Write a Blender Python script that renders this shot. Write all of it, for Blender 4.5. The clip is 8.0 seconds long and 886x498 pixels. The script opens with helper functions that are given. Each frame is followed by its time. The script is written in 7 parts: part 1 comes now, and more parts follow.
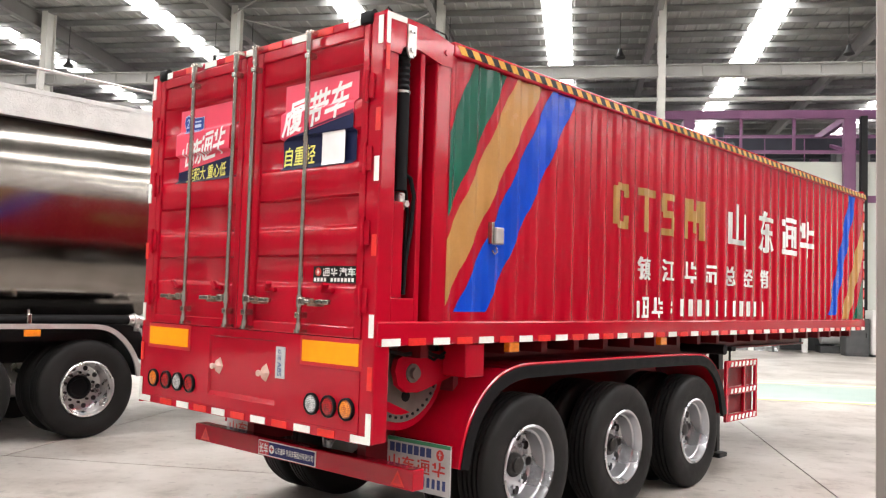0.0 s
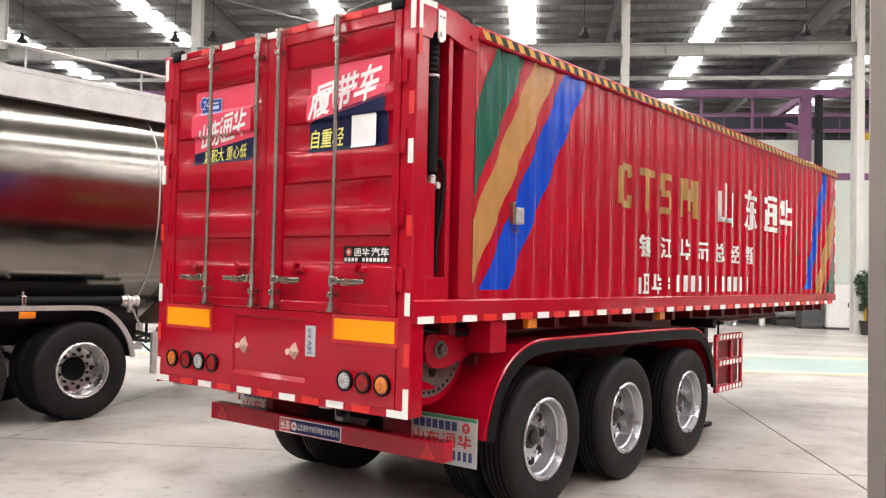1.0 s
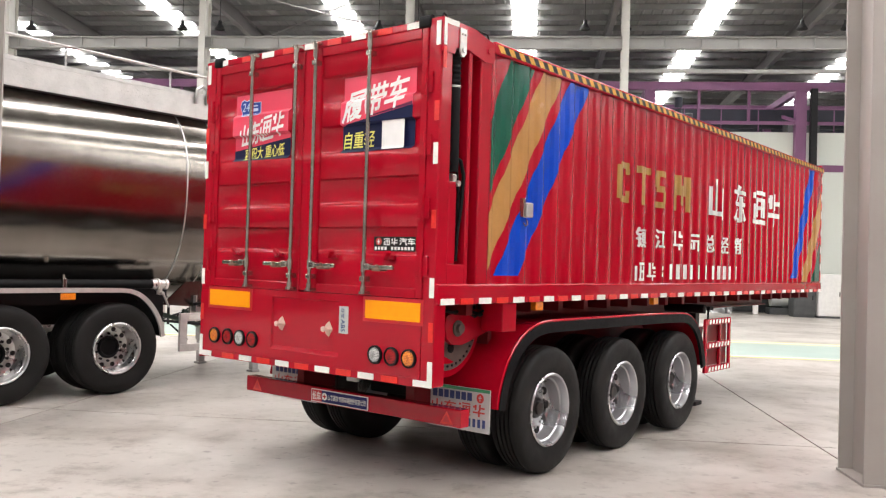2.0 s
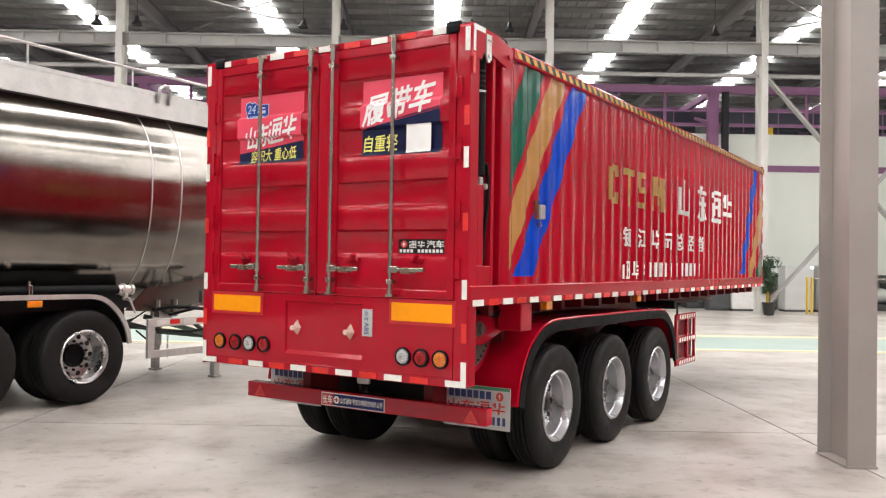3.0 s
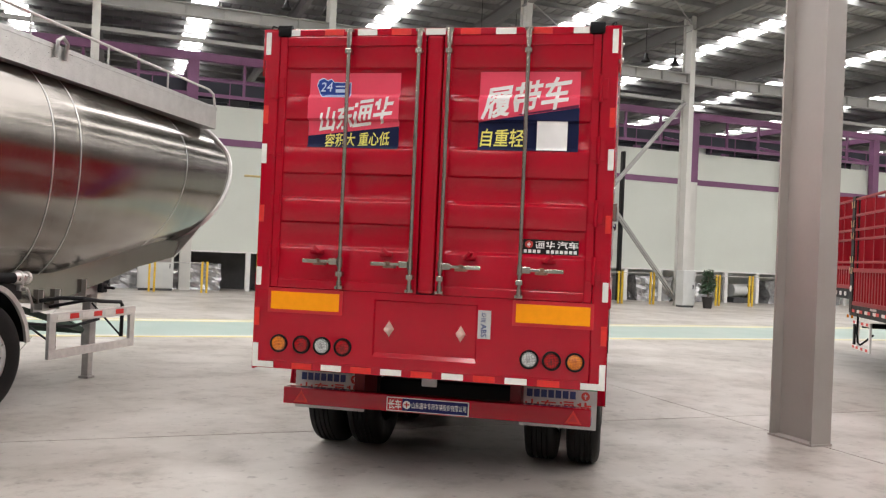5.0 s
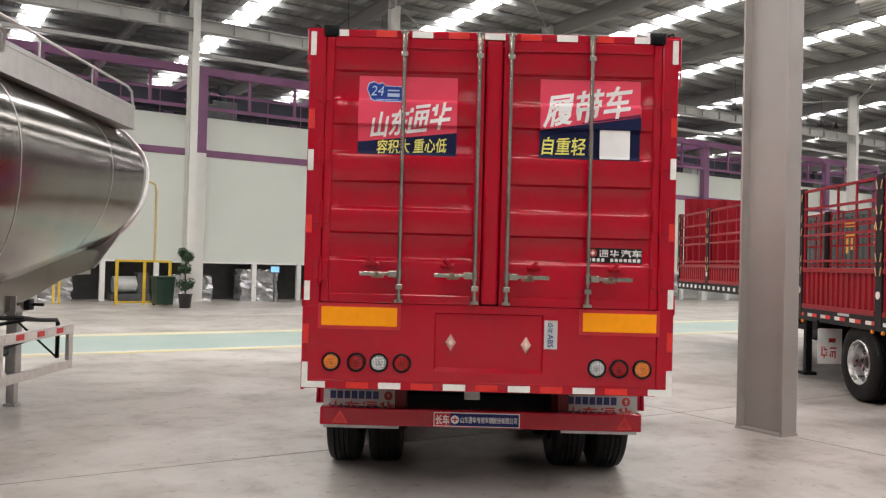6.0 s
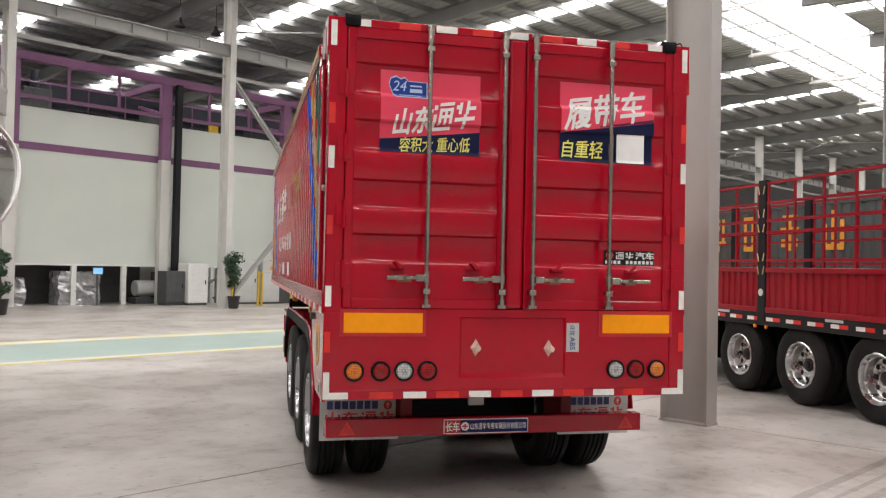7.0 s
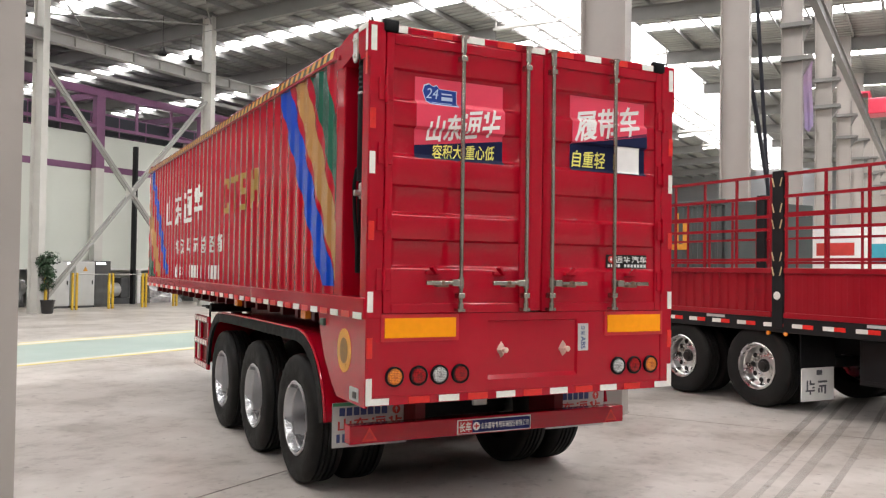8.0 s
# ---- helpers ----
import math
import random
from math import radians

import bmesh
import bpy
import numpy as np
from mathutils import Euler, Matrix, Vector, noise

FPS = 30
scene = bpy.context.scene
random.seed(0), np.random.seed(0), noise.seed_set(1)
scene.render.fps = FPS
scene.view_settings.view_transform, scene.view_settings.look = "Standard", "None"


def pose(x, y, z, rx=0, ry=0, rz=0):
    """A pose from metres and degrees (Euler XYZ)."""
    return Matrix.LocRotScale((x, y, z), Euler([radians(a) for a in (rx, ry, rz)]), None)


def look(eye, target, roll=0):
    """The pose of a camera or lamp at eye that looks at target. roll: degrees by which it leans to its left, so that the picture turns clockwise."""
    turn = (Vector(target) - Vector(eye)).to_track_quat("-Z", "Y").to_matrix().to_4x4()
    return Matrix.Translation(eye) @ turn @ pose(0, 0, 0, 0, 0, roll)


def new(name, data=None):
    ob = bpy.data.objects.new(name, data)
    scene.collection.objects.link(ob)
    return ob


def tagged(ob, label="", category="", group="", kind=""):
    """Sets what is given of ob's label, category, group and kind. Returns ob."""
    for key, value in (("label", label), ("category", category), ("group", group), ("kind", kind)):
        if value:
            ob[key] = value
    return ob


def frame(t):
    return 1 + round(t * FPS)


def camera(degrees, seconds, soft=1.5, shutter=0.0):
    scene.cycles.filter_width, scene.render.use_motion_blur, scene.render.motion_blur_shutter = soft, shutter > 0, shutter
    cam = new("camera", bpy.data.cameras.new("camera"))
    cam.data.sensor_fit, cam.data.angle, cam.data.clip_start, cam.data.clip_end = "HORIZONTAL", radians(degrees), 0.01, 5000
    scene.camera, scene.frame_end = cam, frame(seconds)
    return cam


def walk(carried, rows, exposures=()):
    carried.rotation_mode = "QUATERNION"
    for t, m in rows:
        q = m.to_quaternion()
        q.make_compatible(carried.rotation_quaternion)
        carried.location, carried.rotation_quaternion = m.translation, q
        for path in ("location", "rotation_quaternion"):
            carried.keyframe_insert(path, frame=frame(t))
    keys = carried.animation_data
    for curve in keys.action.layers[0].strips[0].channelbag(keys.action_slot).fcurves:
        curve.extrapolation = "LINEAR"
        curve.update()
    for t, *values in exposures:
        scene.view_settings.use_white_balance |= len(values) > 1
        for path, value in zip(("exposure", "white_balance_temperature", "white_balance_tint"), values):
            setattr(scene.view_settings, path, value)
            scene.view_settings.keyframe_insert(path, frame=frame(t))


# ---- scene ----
cam = camera(55.3, 8.0, soft=1.25)
PATH = [
    (0, (0.01, -0.143, 1.659), (-0.313, 1.828, 1.77), 1.7),
    (0.5, (-0.186, -0.153, 1.652), (-0.479, 1.822, 1.77), 2.2),
    (1, (-0.413, -0.348, 1.654), (-0.628, 1.639, 1.715), 1.2),
    (1.5, (-0.435, -0.809, 1.661), (-0.66, 1.177, 1.715), 1.1),
    (1.7, (-0.427, -0.901, 1.65), (-0.652, 1.086, 1.694), 1.4),
    (2.8, (-1.09, -1.323, 1.664), (-1.15, 0.676, 1.683), 1.2),
    (3, (-1.305, -1.171, 1.655), (-1.293, 0.829, 1.688), 0.9),
    (3.5, (-1.912, -1.125, 1.655), (-1.77, 0.869, 1.699), 1.7),
    (4, (-2.62, -0.817, 1.672), (-2.3, 1.157, 1.695), 2.0),
    (4.5, (-3.474, -0.664, 1.684), (-2.921, 1.258, 1.712), 1.8),
    (4.7, (-3.759, -0.653, 1.676), (-3.149, 1.252, 1.69), 2.4),
    (5.8, (-5.216, 0.537, 1.693), (-4.182, 2.248, 1.735), 1.0),
    (6, (-5.496, 0.45, 1.687), (-4.418, 2.134, 1.72), 1.5),
    (6.5, (-6.053, 0.727, 1.686), (-4.802, 2.287, 1.722), 1.4),
    (7, (-6.516, 1.514, 1.679), (-5.08, 2.906, 1.721), 1.2),
    (7.5, (-7.248, 1.957, 1.681), (-5.679, 3.197, 1.716), 1.4),
    (8, (-7.548, 2.675, 1.697), (-5.82, 3.681, 1.743), 0.8),
]
EXPOSURES = [(t, stops, 6450, 14) for t, stops in ((0.0, 0.81), (1.0, 0.67), (1.5, 0.66), (3.0, 0.52), (4.5, 0.24), (6.0, 0.08), (7.5, 0.05), (8.0, 0.24))]
walk(cam, [(t, look(eye, target, roll)) for t, eye, target, roll in PATH], EXPOSURES)

# ---- light ----
# daylight: an even grey sky over translucent roof strips and a glazed ridge
world = bpy.data.worlds.new("world")
scene.world = world
world.use_nodes = True
wn = world.node_tree.nodes
sky = wn.new("ShaderNodeTexSky")
sky.sky_type = "NISHITA"
sky.sun_disc = False
sky.sun_elevation, sky.sun_rotation = radians(50), radians(200)
world.node_tree.links.new(sky.outputs["Color"], wn["Background"].inputs["Color"])
wn["Background"].inputs["Strength"].default_value = 0.1
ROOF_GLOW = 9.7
# south strips glow harder than the others, added light for the rear doors
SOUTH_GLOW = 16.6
RIDGE_GLOW = 3.0


# ---- materials ----
def material(name, colour, rough=0.5, metal=0.0, vary=0.12, scale=3.0, bump=0.0, bump_scale=60.0,
             coat=0.0, emit=0.0, island=0.0, spec=0.5, world_space=False, stretch=(1, 1, 1), second=None, second_scale=0.6, second_amount=0.5):
    """A painted or raw surface: base colour, broad stains and fine grain, small relief."""
    m = bpy.data.materials.new(name)
    m.use_nodes = True
    nt = m.node_tree
    b = nt.nodes["Principled BSDF"]
    b.inputs["Roughness"].default_value, b.inputs["Metallic"].default_value = rough, metal
    if coat:
        b.inputs["Coat Weight"].default_value, b.inputs["Coat Roughness"].default_value = coat, 0.07
    tc = nt.nodes.new("ShaderNodeTexCoord")
    mp = nt.nodes.new("ShaderNodeMapping")
    mp.inputs["Scale"].default_value = stretch
    if world_space:
        geo = nt.nodes.new("ShaderNodeNewGeometry")
        nt.links.new(geo.outputs["Position"], mp.inputs["Vector"])
    else:
        nt.links.new(tc.outputs["Object"], mp.inputs["Vector"])
    b.inputs["Specular IOR Level"].default_value = spec

    def noise_tex(s, detail=4.0):
        n = nt.nodes.new("ShaderNodeTexNoise")
        n.inputs["Scale"].default_value, n.inputs["Detail"].default_value = s, detail
        nt.links.new(mp.outputs["Vector"], n.inputs["Vector"])
        return n

    def mix(fac, a, c, blend="MIX"):
        x = nt.nodes.new("ShaderNodeMix")
        x.data_type, x.blend_type = "RGBA", blend
        for sock, v in ((x.inputs[0], fac), (x.inputs[6], a), (x.inputs[7], c)):
            if isinstance(v, (float, int)):
                sock.default_value = v
            elif isinstance(v, tuple):
                sock.default_value = (*v[:3], 1)
            else:
                nt.links.new(v, sock)
        return x.outputs[2]

    def ramp(value, lo, hi):
        r = nt.nodes.new("ShaderNodeMapRange")
        r.inputs["To Min"].default_value, r.inputs["To Max"].default_value = lo, hi
        r.inputs["From Min"].default_value, r.inputs["From Max"].default_value = 0.3, 0.7
        nt.links.new(value, r.inputs["Value"])
        return r.outputs["Result"]

    col = tuple(colour)
    broad, fine = noise_tex(scale), noise_tex(scale * 14, 2.0)
    out = mix(ramp(broad.outputs["Fac"], 0.0, 1.0), tuple(c * (1 - vary) for c in col), tuple(min(1, c * (1 + vary)) for c in col))
    out = mix(ramp(fine.outputs["Fac"], 0.0, vary), out, tuple(c * 0.6 for c in col))
    if second:
        st = noise_tex(second_scale, 6.0)
        out = mix(ramp(st.outputs["Fac"], 0.0, second_amount), out, tuple(second))
    if island:
        info = nt.nodes.new("ShaderNodeObjectInfo")
        out = mix(ramp(info.outputs["Random"], 0.0, island), out, tuple(c * 0.7 for c in col))
    nt.links.new(out, b.inputs["Base Color"])
    nt.links.new(ramp(broad.outputs["Fac"], max(0.02, rough * 0.85), min(1, rough * 1.2)), b.inputs["Roughness"])
    if bump:
        bn = noise_tex(bump_scale, 3.0)
        bp = nt.nodes.new("ShaderNodeBump")
        bp.inputs["Strength"].default_value, bp.inputs["Distance"].default_value = bump, 0.01
        nt.links.new(bn.outputs["Fac"], bp.inputs["Height"])
        nt.links.new(bp.outputs["Normal"], b.inputs["Normal"])
    if emit:
        nt.links.new(out, b.inputs["Emission Color"])
        b.inputs["Emission Strength"].default_value = emit
    return m


def stain(m, scale, colour, lo, hi, amount, detail=6.0, broken=0.6):
    """Lay another broken layer of dirt or wear over a surface, in metres of the place."""
    nt = m.node_tree
    sock = nt.nodes["Principled BSDF"].inputs["Base Color"]
    under = sock.links[0].from_socket
    geo = nt.nodes.new("ShaderNodeNewGeometry")
    nz = nt.nodes.new("ShaderNodeTexNoise")
    nz.inputs["Scale"].default_value, nz.inputs["Detail"].default_value, nz.inputs["Roughness"].default_value = scale, detail, broken
    mr = nt.nodes.new("ShaderNodeMapRange")
    mr.inputs["From Min"].default_value, mr.inputs["From Max"].default_value, mr.inputs["To Max"].default_value = lo, hi, amount
    mx = nt.nodes.new("ShaderNodeMix")
    mx.data_type = "RGBA"
    mx.inputs[7].default_value = (*colour, 1)
    nt.links.new(geo.outputs["Position"], nz.inputs["Vector"])
    nt.links.new(nz.outputs["Fac"], mr.inputs["Value"])
    nt.links.new(mr.outputs["Result"], mx.inputs[0])
    nt.links.new(under, mx.inputs[6])
    nt.links.new(mx.outputs[2], sock)


RED = material("red_paint", (0.405, 0.0024, 0.0155), 0.18, 0, 0.08, 1.6, 0.45, 3.6, coat=0.42, spec=0.2, second=(0.35, 0.0022, 0.0125), second_scale=2.2, second_amount=0.3)
# darker red of the chassis; in recesses it also puts shade into the colour
RED_DARK = material("red_chassis_and_shade", (0.14, 0.004, 0.008), 0.45, 0, 0.2, 4, 0.08, 40, spec=0.3)
RED_TAPE = material("red_reflective_tape", (0.68, 0.018, 0.012), 0.35, 0, 0.1, 30, 0.05, 300)
WHITE_TAPE = material("white_reflective_tape", (0.78, 0.76, 0.71), 0.35, 0, 0.06, 30, 0.05, 300)
ORANGE = material("amber_reflective_sheet", (0.95, 0.34, 0.004), 0.35, 0, 0.04, 20, 0.05, 250, spec=0.2)
ORANGE_BORDER = material("red_reflective_border", (0.54, 0.010, 0.022), 0.35)
STEEL = material("galvanised_rod", (0.46, 0.41, 0.365), 0.22, 0.95, 0.06, 5, second=(0.26, 0.21, 0.17), second_scale=6, second_amount=0.45)
RUST = material("rusty_latch_steel", (0.17, 0.10, 0.07), 0.55, 0.5, 0.35, 40, 0.2, 120)
STEEL_BRIGHT = material("bright_zinc", (0.62, 0.60, 0.57), 0.3, 0.8, 0.12, 25)
BLACK = material("black_rubber", (0.006, 0.006, 0.0065), 0.55, 0, 0.25, 12, 0.15, 120, spec=0.12)
TYRE = material("tyre_rubber", (0.010, 0.0097, 0.0095), 0.6, 0, 0.3, 8, 0.2, 140, spec=0.18, second=(0.026, 0.024, 0.022), second_scale=3.0, second_amount=0.4)
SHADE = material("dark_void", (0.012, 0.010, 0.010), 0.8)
RIM = material("silver_wheel_paint", (0.50, 0.50, 0.51), 0.27, 0.8, 0.03, 3)
HUB_DARK = material("dark_hub_cap", (0.045, 0.042, 0.04), 0.35, 0.6, 0.3, 30)
RING_GREY = material("grease_grey_plate", (0.13, 0.10, 0.085), 0.6, 0.3, 0.25, 9)
POSTER_PLUM = material("poster_plum", (0.14, 0.02, 0.06), 0.4, spec=0.2)
BRIGHT_ALU = material("bright_aluminium_strip", (0.74, 0.72, 0.69), 0.34, 0.7, 0.10, 14)
CHROME = material("polished_aluminium_wheel", (0.62, 0.61, 0.60), 0.28, 1.0, 0.06, 10)
WHITE = material("white_paint", (0.74, 0.73, 0.70), 0.45, 0, 0.06, 8)
OFFWHITE = material("cream_plastic_cap", (0.70, 0.50, 0.42), 0.4, 0, 0.08, 40)
GREEN_P = material("green_stripe_paint", (0.002, 0.085, 0.050), 0.2, 0, 0.15, 3, 0.4, 5, coat=0.3, spec=0.2)
TAN_P = material("tan_stripe_paint", (0.43, 0.215, 0.066), 0.24, 0, 0.12, 3, 0.4, 5, coat=0.25, spec=0.2)
BLUE_P = material("blue_stripe_paint", (0.0012, 0.055, 0.48), 0.2, 0, 0.12, 3, 0.4, 5, coat=0.3, spec=0.2)
GOLD_P = material("ochre_lettering", (0.36, 0.19, 0.035), 0.4, 0, 0.15, 6)
YELLOW = material("hazard_yellow", (0.72, 0.34, 0.05), 0.3, 0, 0.12, 10, spec=0.25)
BLACK_P = material("hazard_black", (0.012, 0.010, 0.010), 0.3, 0, 0.2, 10, spec=0.18)
POSTER_RED = material("poster_red", (0.76, 0.05, 0.10), 0.33, 0, 0.06, 3, second=(0.80, 0.07, 0.125), second_scale=2.0, second_amount=0.5)
NAVY = material("poster_navy", (0.012, 0.016, 0.055), 0.4, 0, 0.12, 4, spec=0.12)
SIGN_NAVY = material("sign_navy", (0.012, 0.016, 0.12), 0.35, 0, 0.12, 4, spec=0.2)
POSTER_WHITE = material("poster_white", (0.82, 0.80, 0.78), 0.4, 0, 0.04, 10)
POSTER_YELLOW = material("poster_yellow", (0.80, 0.74, 0.17), 0.4, 0, 0.06, 10)
BADGE_BLUE = material("badge_blue", (0.015, 0.05, 0.27), 0.35, spec=0.25)
BADGE_EDGE = material("badge_pale_blue", (0.50, 0.60, 0.78), 0.4)
AMBER = material("amber_lens", (0.80, 0.22, 0.01), 0.2, 0, 0.15, 60, 0.4, 160, coat=0.6)
LENS_RED = material("red_lens", (0.48, 0.004, 0.007), 0.2, 0, 0.2, 60, 0.3, 160, coat=0.25, spec=0.3)
LENS_CLEAR = material("clear_lens", (0.72, 0.72, 0.70), 0.18, 0.2, 0.25, 60, 0.5, 160, coat=0.6)

def diodes(m, cells, dark):
    """Round bright cells with darker gaps between them, for a diode lamp lens."""
    nt = m.node_tree
    sock = nt.nodes["Principled BSDF"].inputs["Base Color"]
    under = sock.links[0].from_socket
    tc = nt.nodes.new("ShaderNodeTexCoord")
    vo = nt.nodes.new("ShaderNodeTexVoronoi")
    vo.inputs["Scale"].default_value, vo.inputs["Randomness"].default_value = cells, 0.25
    mr = nt.nodes.new("ShaderNodeMapRange")
    mr.inputs["From Min"].default_value, mr.inputs["From Max"].default_value = 0.3, 0.55
    mx = nt.nodes.new("ShaderNodeMix")
    mx.data_type = "RGBA"
    mx.inputs[7].default_value = (*dark, 1)
    nt.links.new(tc.outputs["Object"], vo.inputs["Vector"])
    nt.links.new(vo.outputs["Distance"], mr.inputs["Value"])
    nt.links.new(mr.outputs["Result"], mx.inputs[0])
    nt.links.new(under, mx.inputs[6])
    nt.links.new(mx.outputs[2], sock)


diodes(LENS_CLEAR, 95, (0.22, 0.22, 0.22))
diodes(LENS_RED, 95, (0.10, 0.003, 0.004))
AMBER_LENS = material("amber_diode_lens", (0.85, 0.25, 0.01), 0.2, 0, 0.15, 60, 0.4, 160, coat=0.6)
diodes(AMBER_LENS, 95, (0.35, 0.07, 0.004))
FLAP = material("white_mud_flap", (0.54, 0.54, 0.53), 0.5, 0, 0.15, 8, second=(0.42, 0.41, 0.39), second_scale=4)
FLAP_RED = material("mud_flap_red", (0.55, 0.04, 0.03), 0.5)
FLAP_BLUE = material("mud_flap_blue", (0.025, 0.045, 0.16), 0.5)
FLAP_GREEN = material("mud_flap_green", (0.04, 0.22, 0.10), 0.5)
TANK = material("brushed_aluminium", (0.25, 0.23, 0.206), 0.16, 1.0, 0.10, 1.2, stretch=(0.35, 3, 0.35))
TANK_PLATE = material("aluminium_plate", (0.52, 0.505, 0.48), 0.36, 0.85, 0.1, 6, 0.3, 45)
ALU = material("aluminium_bar", (0.50, 0.49, 0.47), 0.4, 0.85, 0.12, 12)
COLUMN = material("column_grey_paint", (0.375, 0.345, 0.315), 0.42, 0, 0.05, 1.5, 0.04, 40, second=(0.32, 0.29, 0.265), second_scale=1.2, second_amount=0.4)
COLUMN_LIGHT = material("column_light_paint", (0.58, 0.57, 0.53), 0.5, 0, 0.06, 1.5)
ROOF = material("roof_sheet", (0.37, 0.37, 0.35), 0.5, 0.1, 0.08, 0.8, 0.03, 8)
PURLIN = material("purlin_zinc", (0.29, 0.29, 0.28), 0.5, 0.2, 0.1, 3)
BEAM = material("roof_beam_paint", (0.34, 0.335, 0.315), 0.5, 0, 0.08, 1.5)
RAFTER = material("rafter_grey_paint", (0.21, 0.205, 0.195), 0.5, 0, 0.08, 1.5)
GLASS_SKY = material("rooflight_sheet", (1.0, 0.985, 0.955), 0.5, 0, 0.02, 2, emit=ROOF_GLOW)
GLASS_SOUTH = material("south_rooflight_sheet_boosted", (1.0, 0.985, 0.955), 0.5, 0, 0.02, 2, emit=SOUTH_GLOW)
GLASS_RIDGE = material("ridge_glazing", (1.0, 0.985, 0.955), 0.5, 0, 0.06, 0.5, emit=RIDGE_GLOW)
PIN = material("cream_cord", (0.60, 0.47, 0.26), 0.6, 0, 0.2, 30)
BRACE_GREEN = material("brace_green_paint", (0.05, 0.085, 0.065), 0.5, 0.1, 0.2, 8)
LEG_GREY = material("leg_grey_paint", (0.40, 0.39, 0.37), 0.45, 0.2, 0.2, 8)
PURPLE = material("purple_steel_paint", (0.185, 0.072, 0.155), 0.45, 0, 0.1, 2)
PANEL = material("sandwich_panel_white", (0.63, 0.66, 0.60), 0.42, 0, 0.03, 0.6, second=(0.57, 0.60, 0.54), second_scale=0.35, second_amount=0.4)
# dark colour chosen so doors and tank reflect less from unseen walls
WALL_DARK = material("dark_reflection_wall", (0.30, 0.305, 0.31), 0.6, 0, 0.1, 0.5)
FLAP_WHITE = material("clean_white_flap", (0.78, 0.77, 0.74), 0.45, 0, 0.08, 6)
FLAP_GREY = material("flap_dark_grey", (0.10, 0.10, 0.11), 0.5)
WALL = material("hall_wall_cladding", (0.42, 0.43, 0.42), 0.6, 0, 0.06, 0.5)
DUCT = material("dark_duct", (0.028, 0.03, 0.042), 0.5, 0.2, 0.2, 2)
FLOOR_M = material("polished_concrete", (0.46, 0.425, 0.39), 0.34, 0, 0.10, 1.1, 0.05, 14, island=0.10, world_space=True, second=(0.33, 0.292, 0.255), second_scale=0.30, second_amount=0.6)
stain(FLOOR_M, 0.8, (0.20, 0.165, 0.132), 0.46, 0.62, 0.62, 8.0, 0.66)
stain(FLOOR_M, 3.2, (0.16, 0.138, 0.115), 0.52, 0.66, 0.42, 7.0, 0.7)
stain(FLOOR_M, 0.45, (0.60, 0.565, 0.525), 0.47, 0.62, 0.6, 5.0, 0.6)
stain(FLOOR_M, 9.0, (0.12, 0.105, 0.09), 0.62, 0.72, 0.5, 3.0, 0.5)
SUBFLOOR = material("joint_filler", (0.07, 0.065, 0.06), 0.9)
STRIP_GREEN = material("green_floor_paint", (0.29, 0.385, 0.345), 0.35, 0, 0.06, 0.8, second=(0.37, 0.43, 0.39), second_scale=0.5)
STRIP_EDGE = material("pale_floor_paint", (0.62, 0.60, 0.52), 0.4, 0, 0.06, 0.8)
STRIP_YELLOW = material("yellow_line_paint", (0.66, 0.56, 0.16), 0.4, 0, 0.12, 2)
YELLOW_RAIL = material("safety_yellow", (0.70, 0.45, 0.03), 0.4, 0, 0.1, 6)
CABINET = material("machine_grey", (0.56, 0.57, 0.55), 0.4, 0, 0.05, 3)
CABINET_DARK = material("machine_dark", (0.075, 0.077, 0.078), 0.45, 0, 0.2, 4)
WRAP = material("plastic_wrap_grey", (0.42, 0.42, 0.42), 0.16, 0.55, 0.3, 5, 0.7, 9)
PIPE_TAN = material("pale_yellow_pipe_paint", (0.55, 0.42, 0.17), 0.45, 0, 0.1, 6)
LEAF = material("leaf_green", (0.018, 0.055, 0.017), 0.4, 0, 0.5, 12)
POT = material("dark_pot", (0.02, 0.018, 0.017), 0.35)
BARK = material("bark", (0.09, 0.06, 0.04), 0.8, 0, 0.3, 20, 0.3, 40)
BIN = material("bin_green", (0.008, 0.036, 0.02), 0.45)
MAROON = material("stake_red_paint", (0.28, 0.004, 0.012), 0.34, 0, 0.12, 2, coat=0.1, spec=0.3)
FRAME_BLACK = material("chassis_black", (0.010, 0.010, 0.011), 0.45, 0, 0.2, 6, spec=0.25)
GREY_BOX = material("slate_container_paint", (0.065, 0.08, 0.077), 0.45, 0, 0.1, 1.5)
BANNER_BLUE = material("banner_cyan", (0.05, 0.35, 0.45), 0.5)
LAMP_BODY = material("lamp_housing_black", (0.02, 0.02, 0.02), 0.4)
LILAC = material("lilac_cloth", (0.46, 0.40, 0.60), 0.8, 0, 0.1, 2, second=(0.58, 0.42, 0.50), second_scale=0.9, second_amount=0.7)
LAMP_WHITE = material("lit_lamp_white", (1.0, 0.98, 0.94), 0.4, emit=3.0)
SCREEN = material("screen_blue", (0.15, 0.35, 0.6), 0.3, emit=1.2)


# ---- mesh tools ----
def box(bm, x0, x1, y0, y1, z0, z1, bevel=0.0):
    r = bmesh.ops.create_cube(bm, size=1, matrix=Matrix.LocRotScale(((x0 + x1) / 2, (y0 + y1) / 2, (z0 + z1) / 2), None, (abs(x1 - x0), abs(y1 - y0), abs(z1 - z0))))
    if bevel:
        vs = set(r["verts"])
        bmesh.ops.bevel(bm, geom=[e for e in bm.edges if e.verts[0] in vs and e.verts[1] in vs], offset=bevel, segments=2, affect="EDGES", profile=0.5)
    return bm


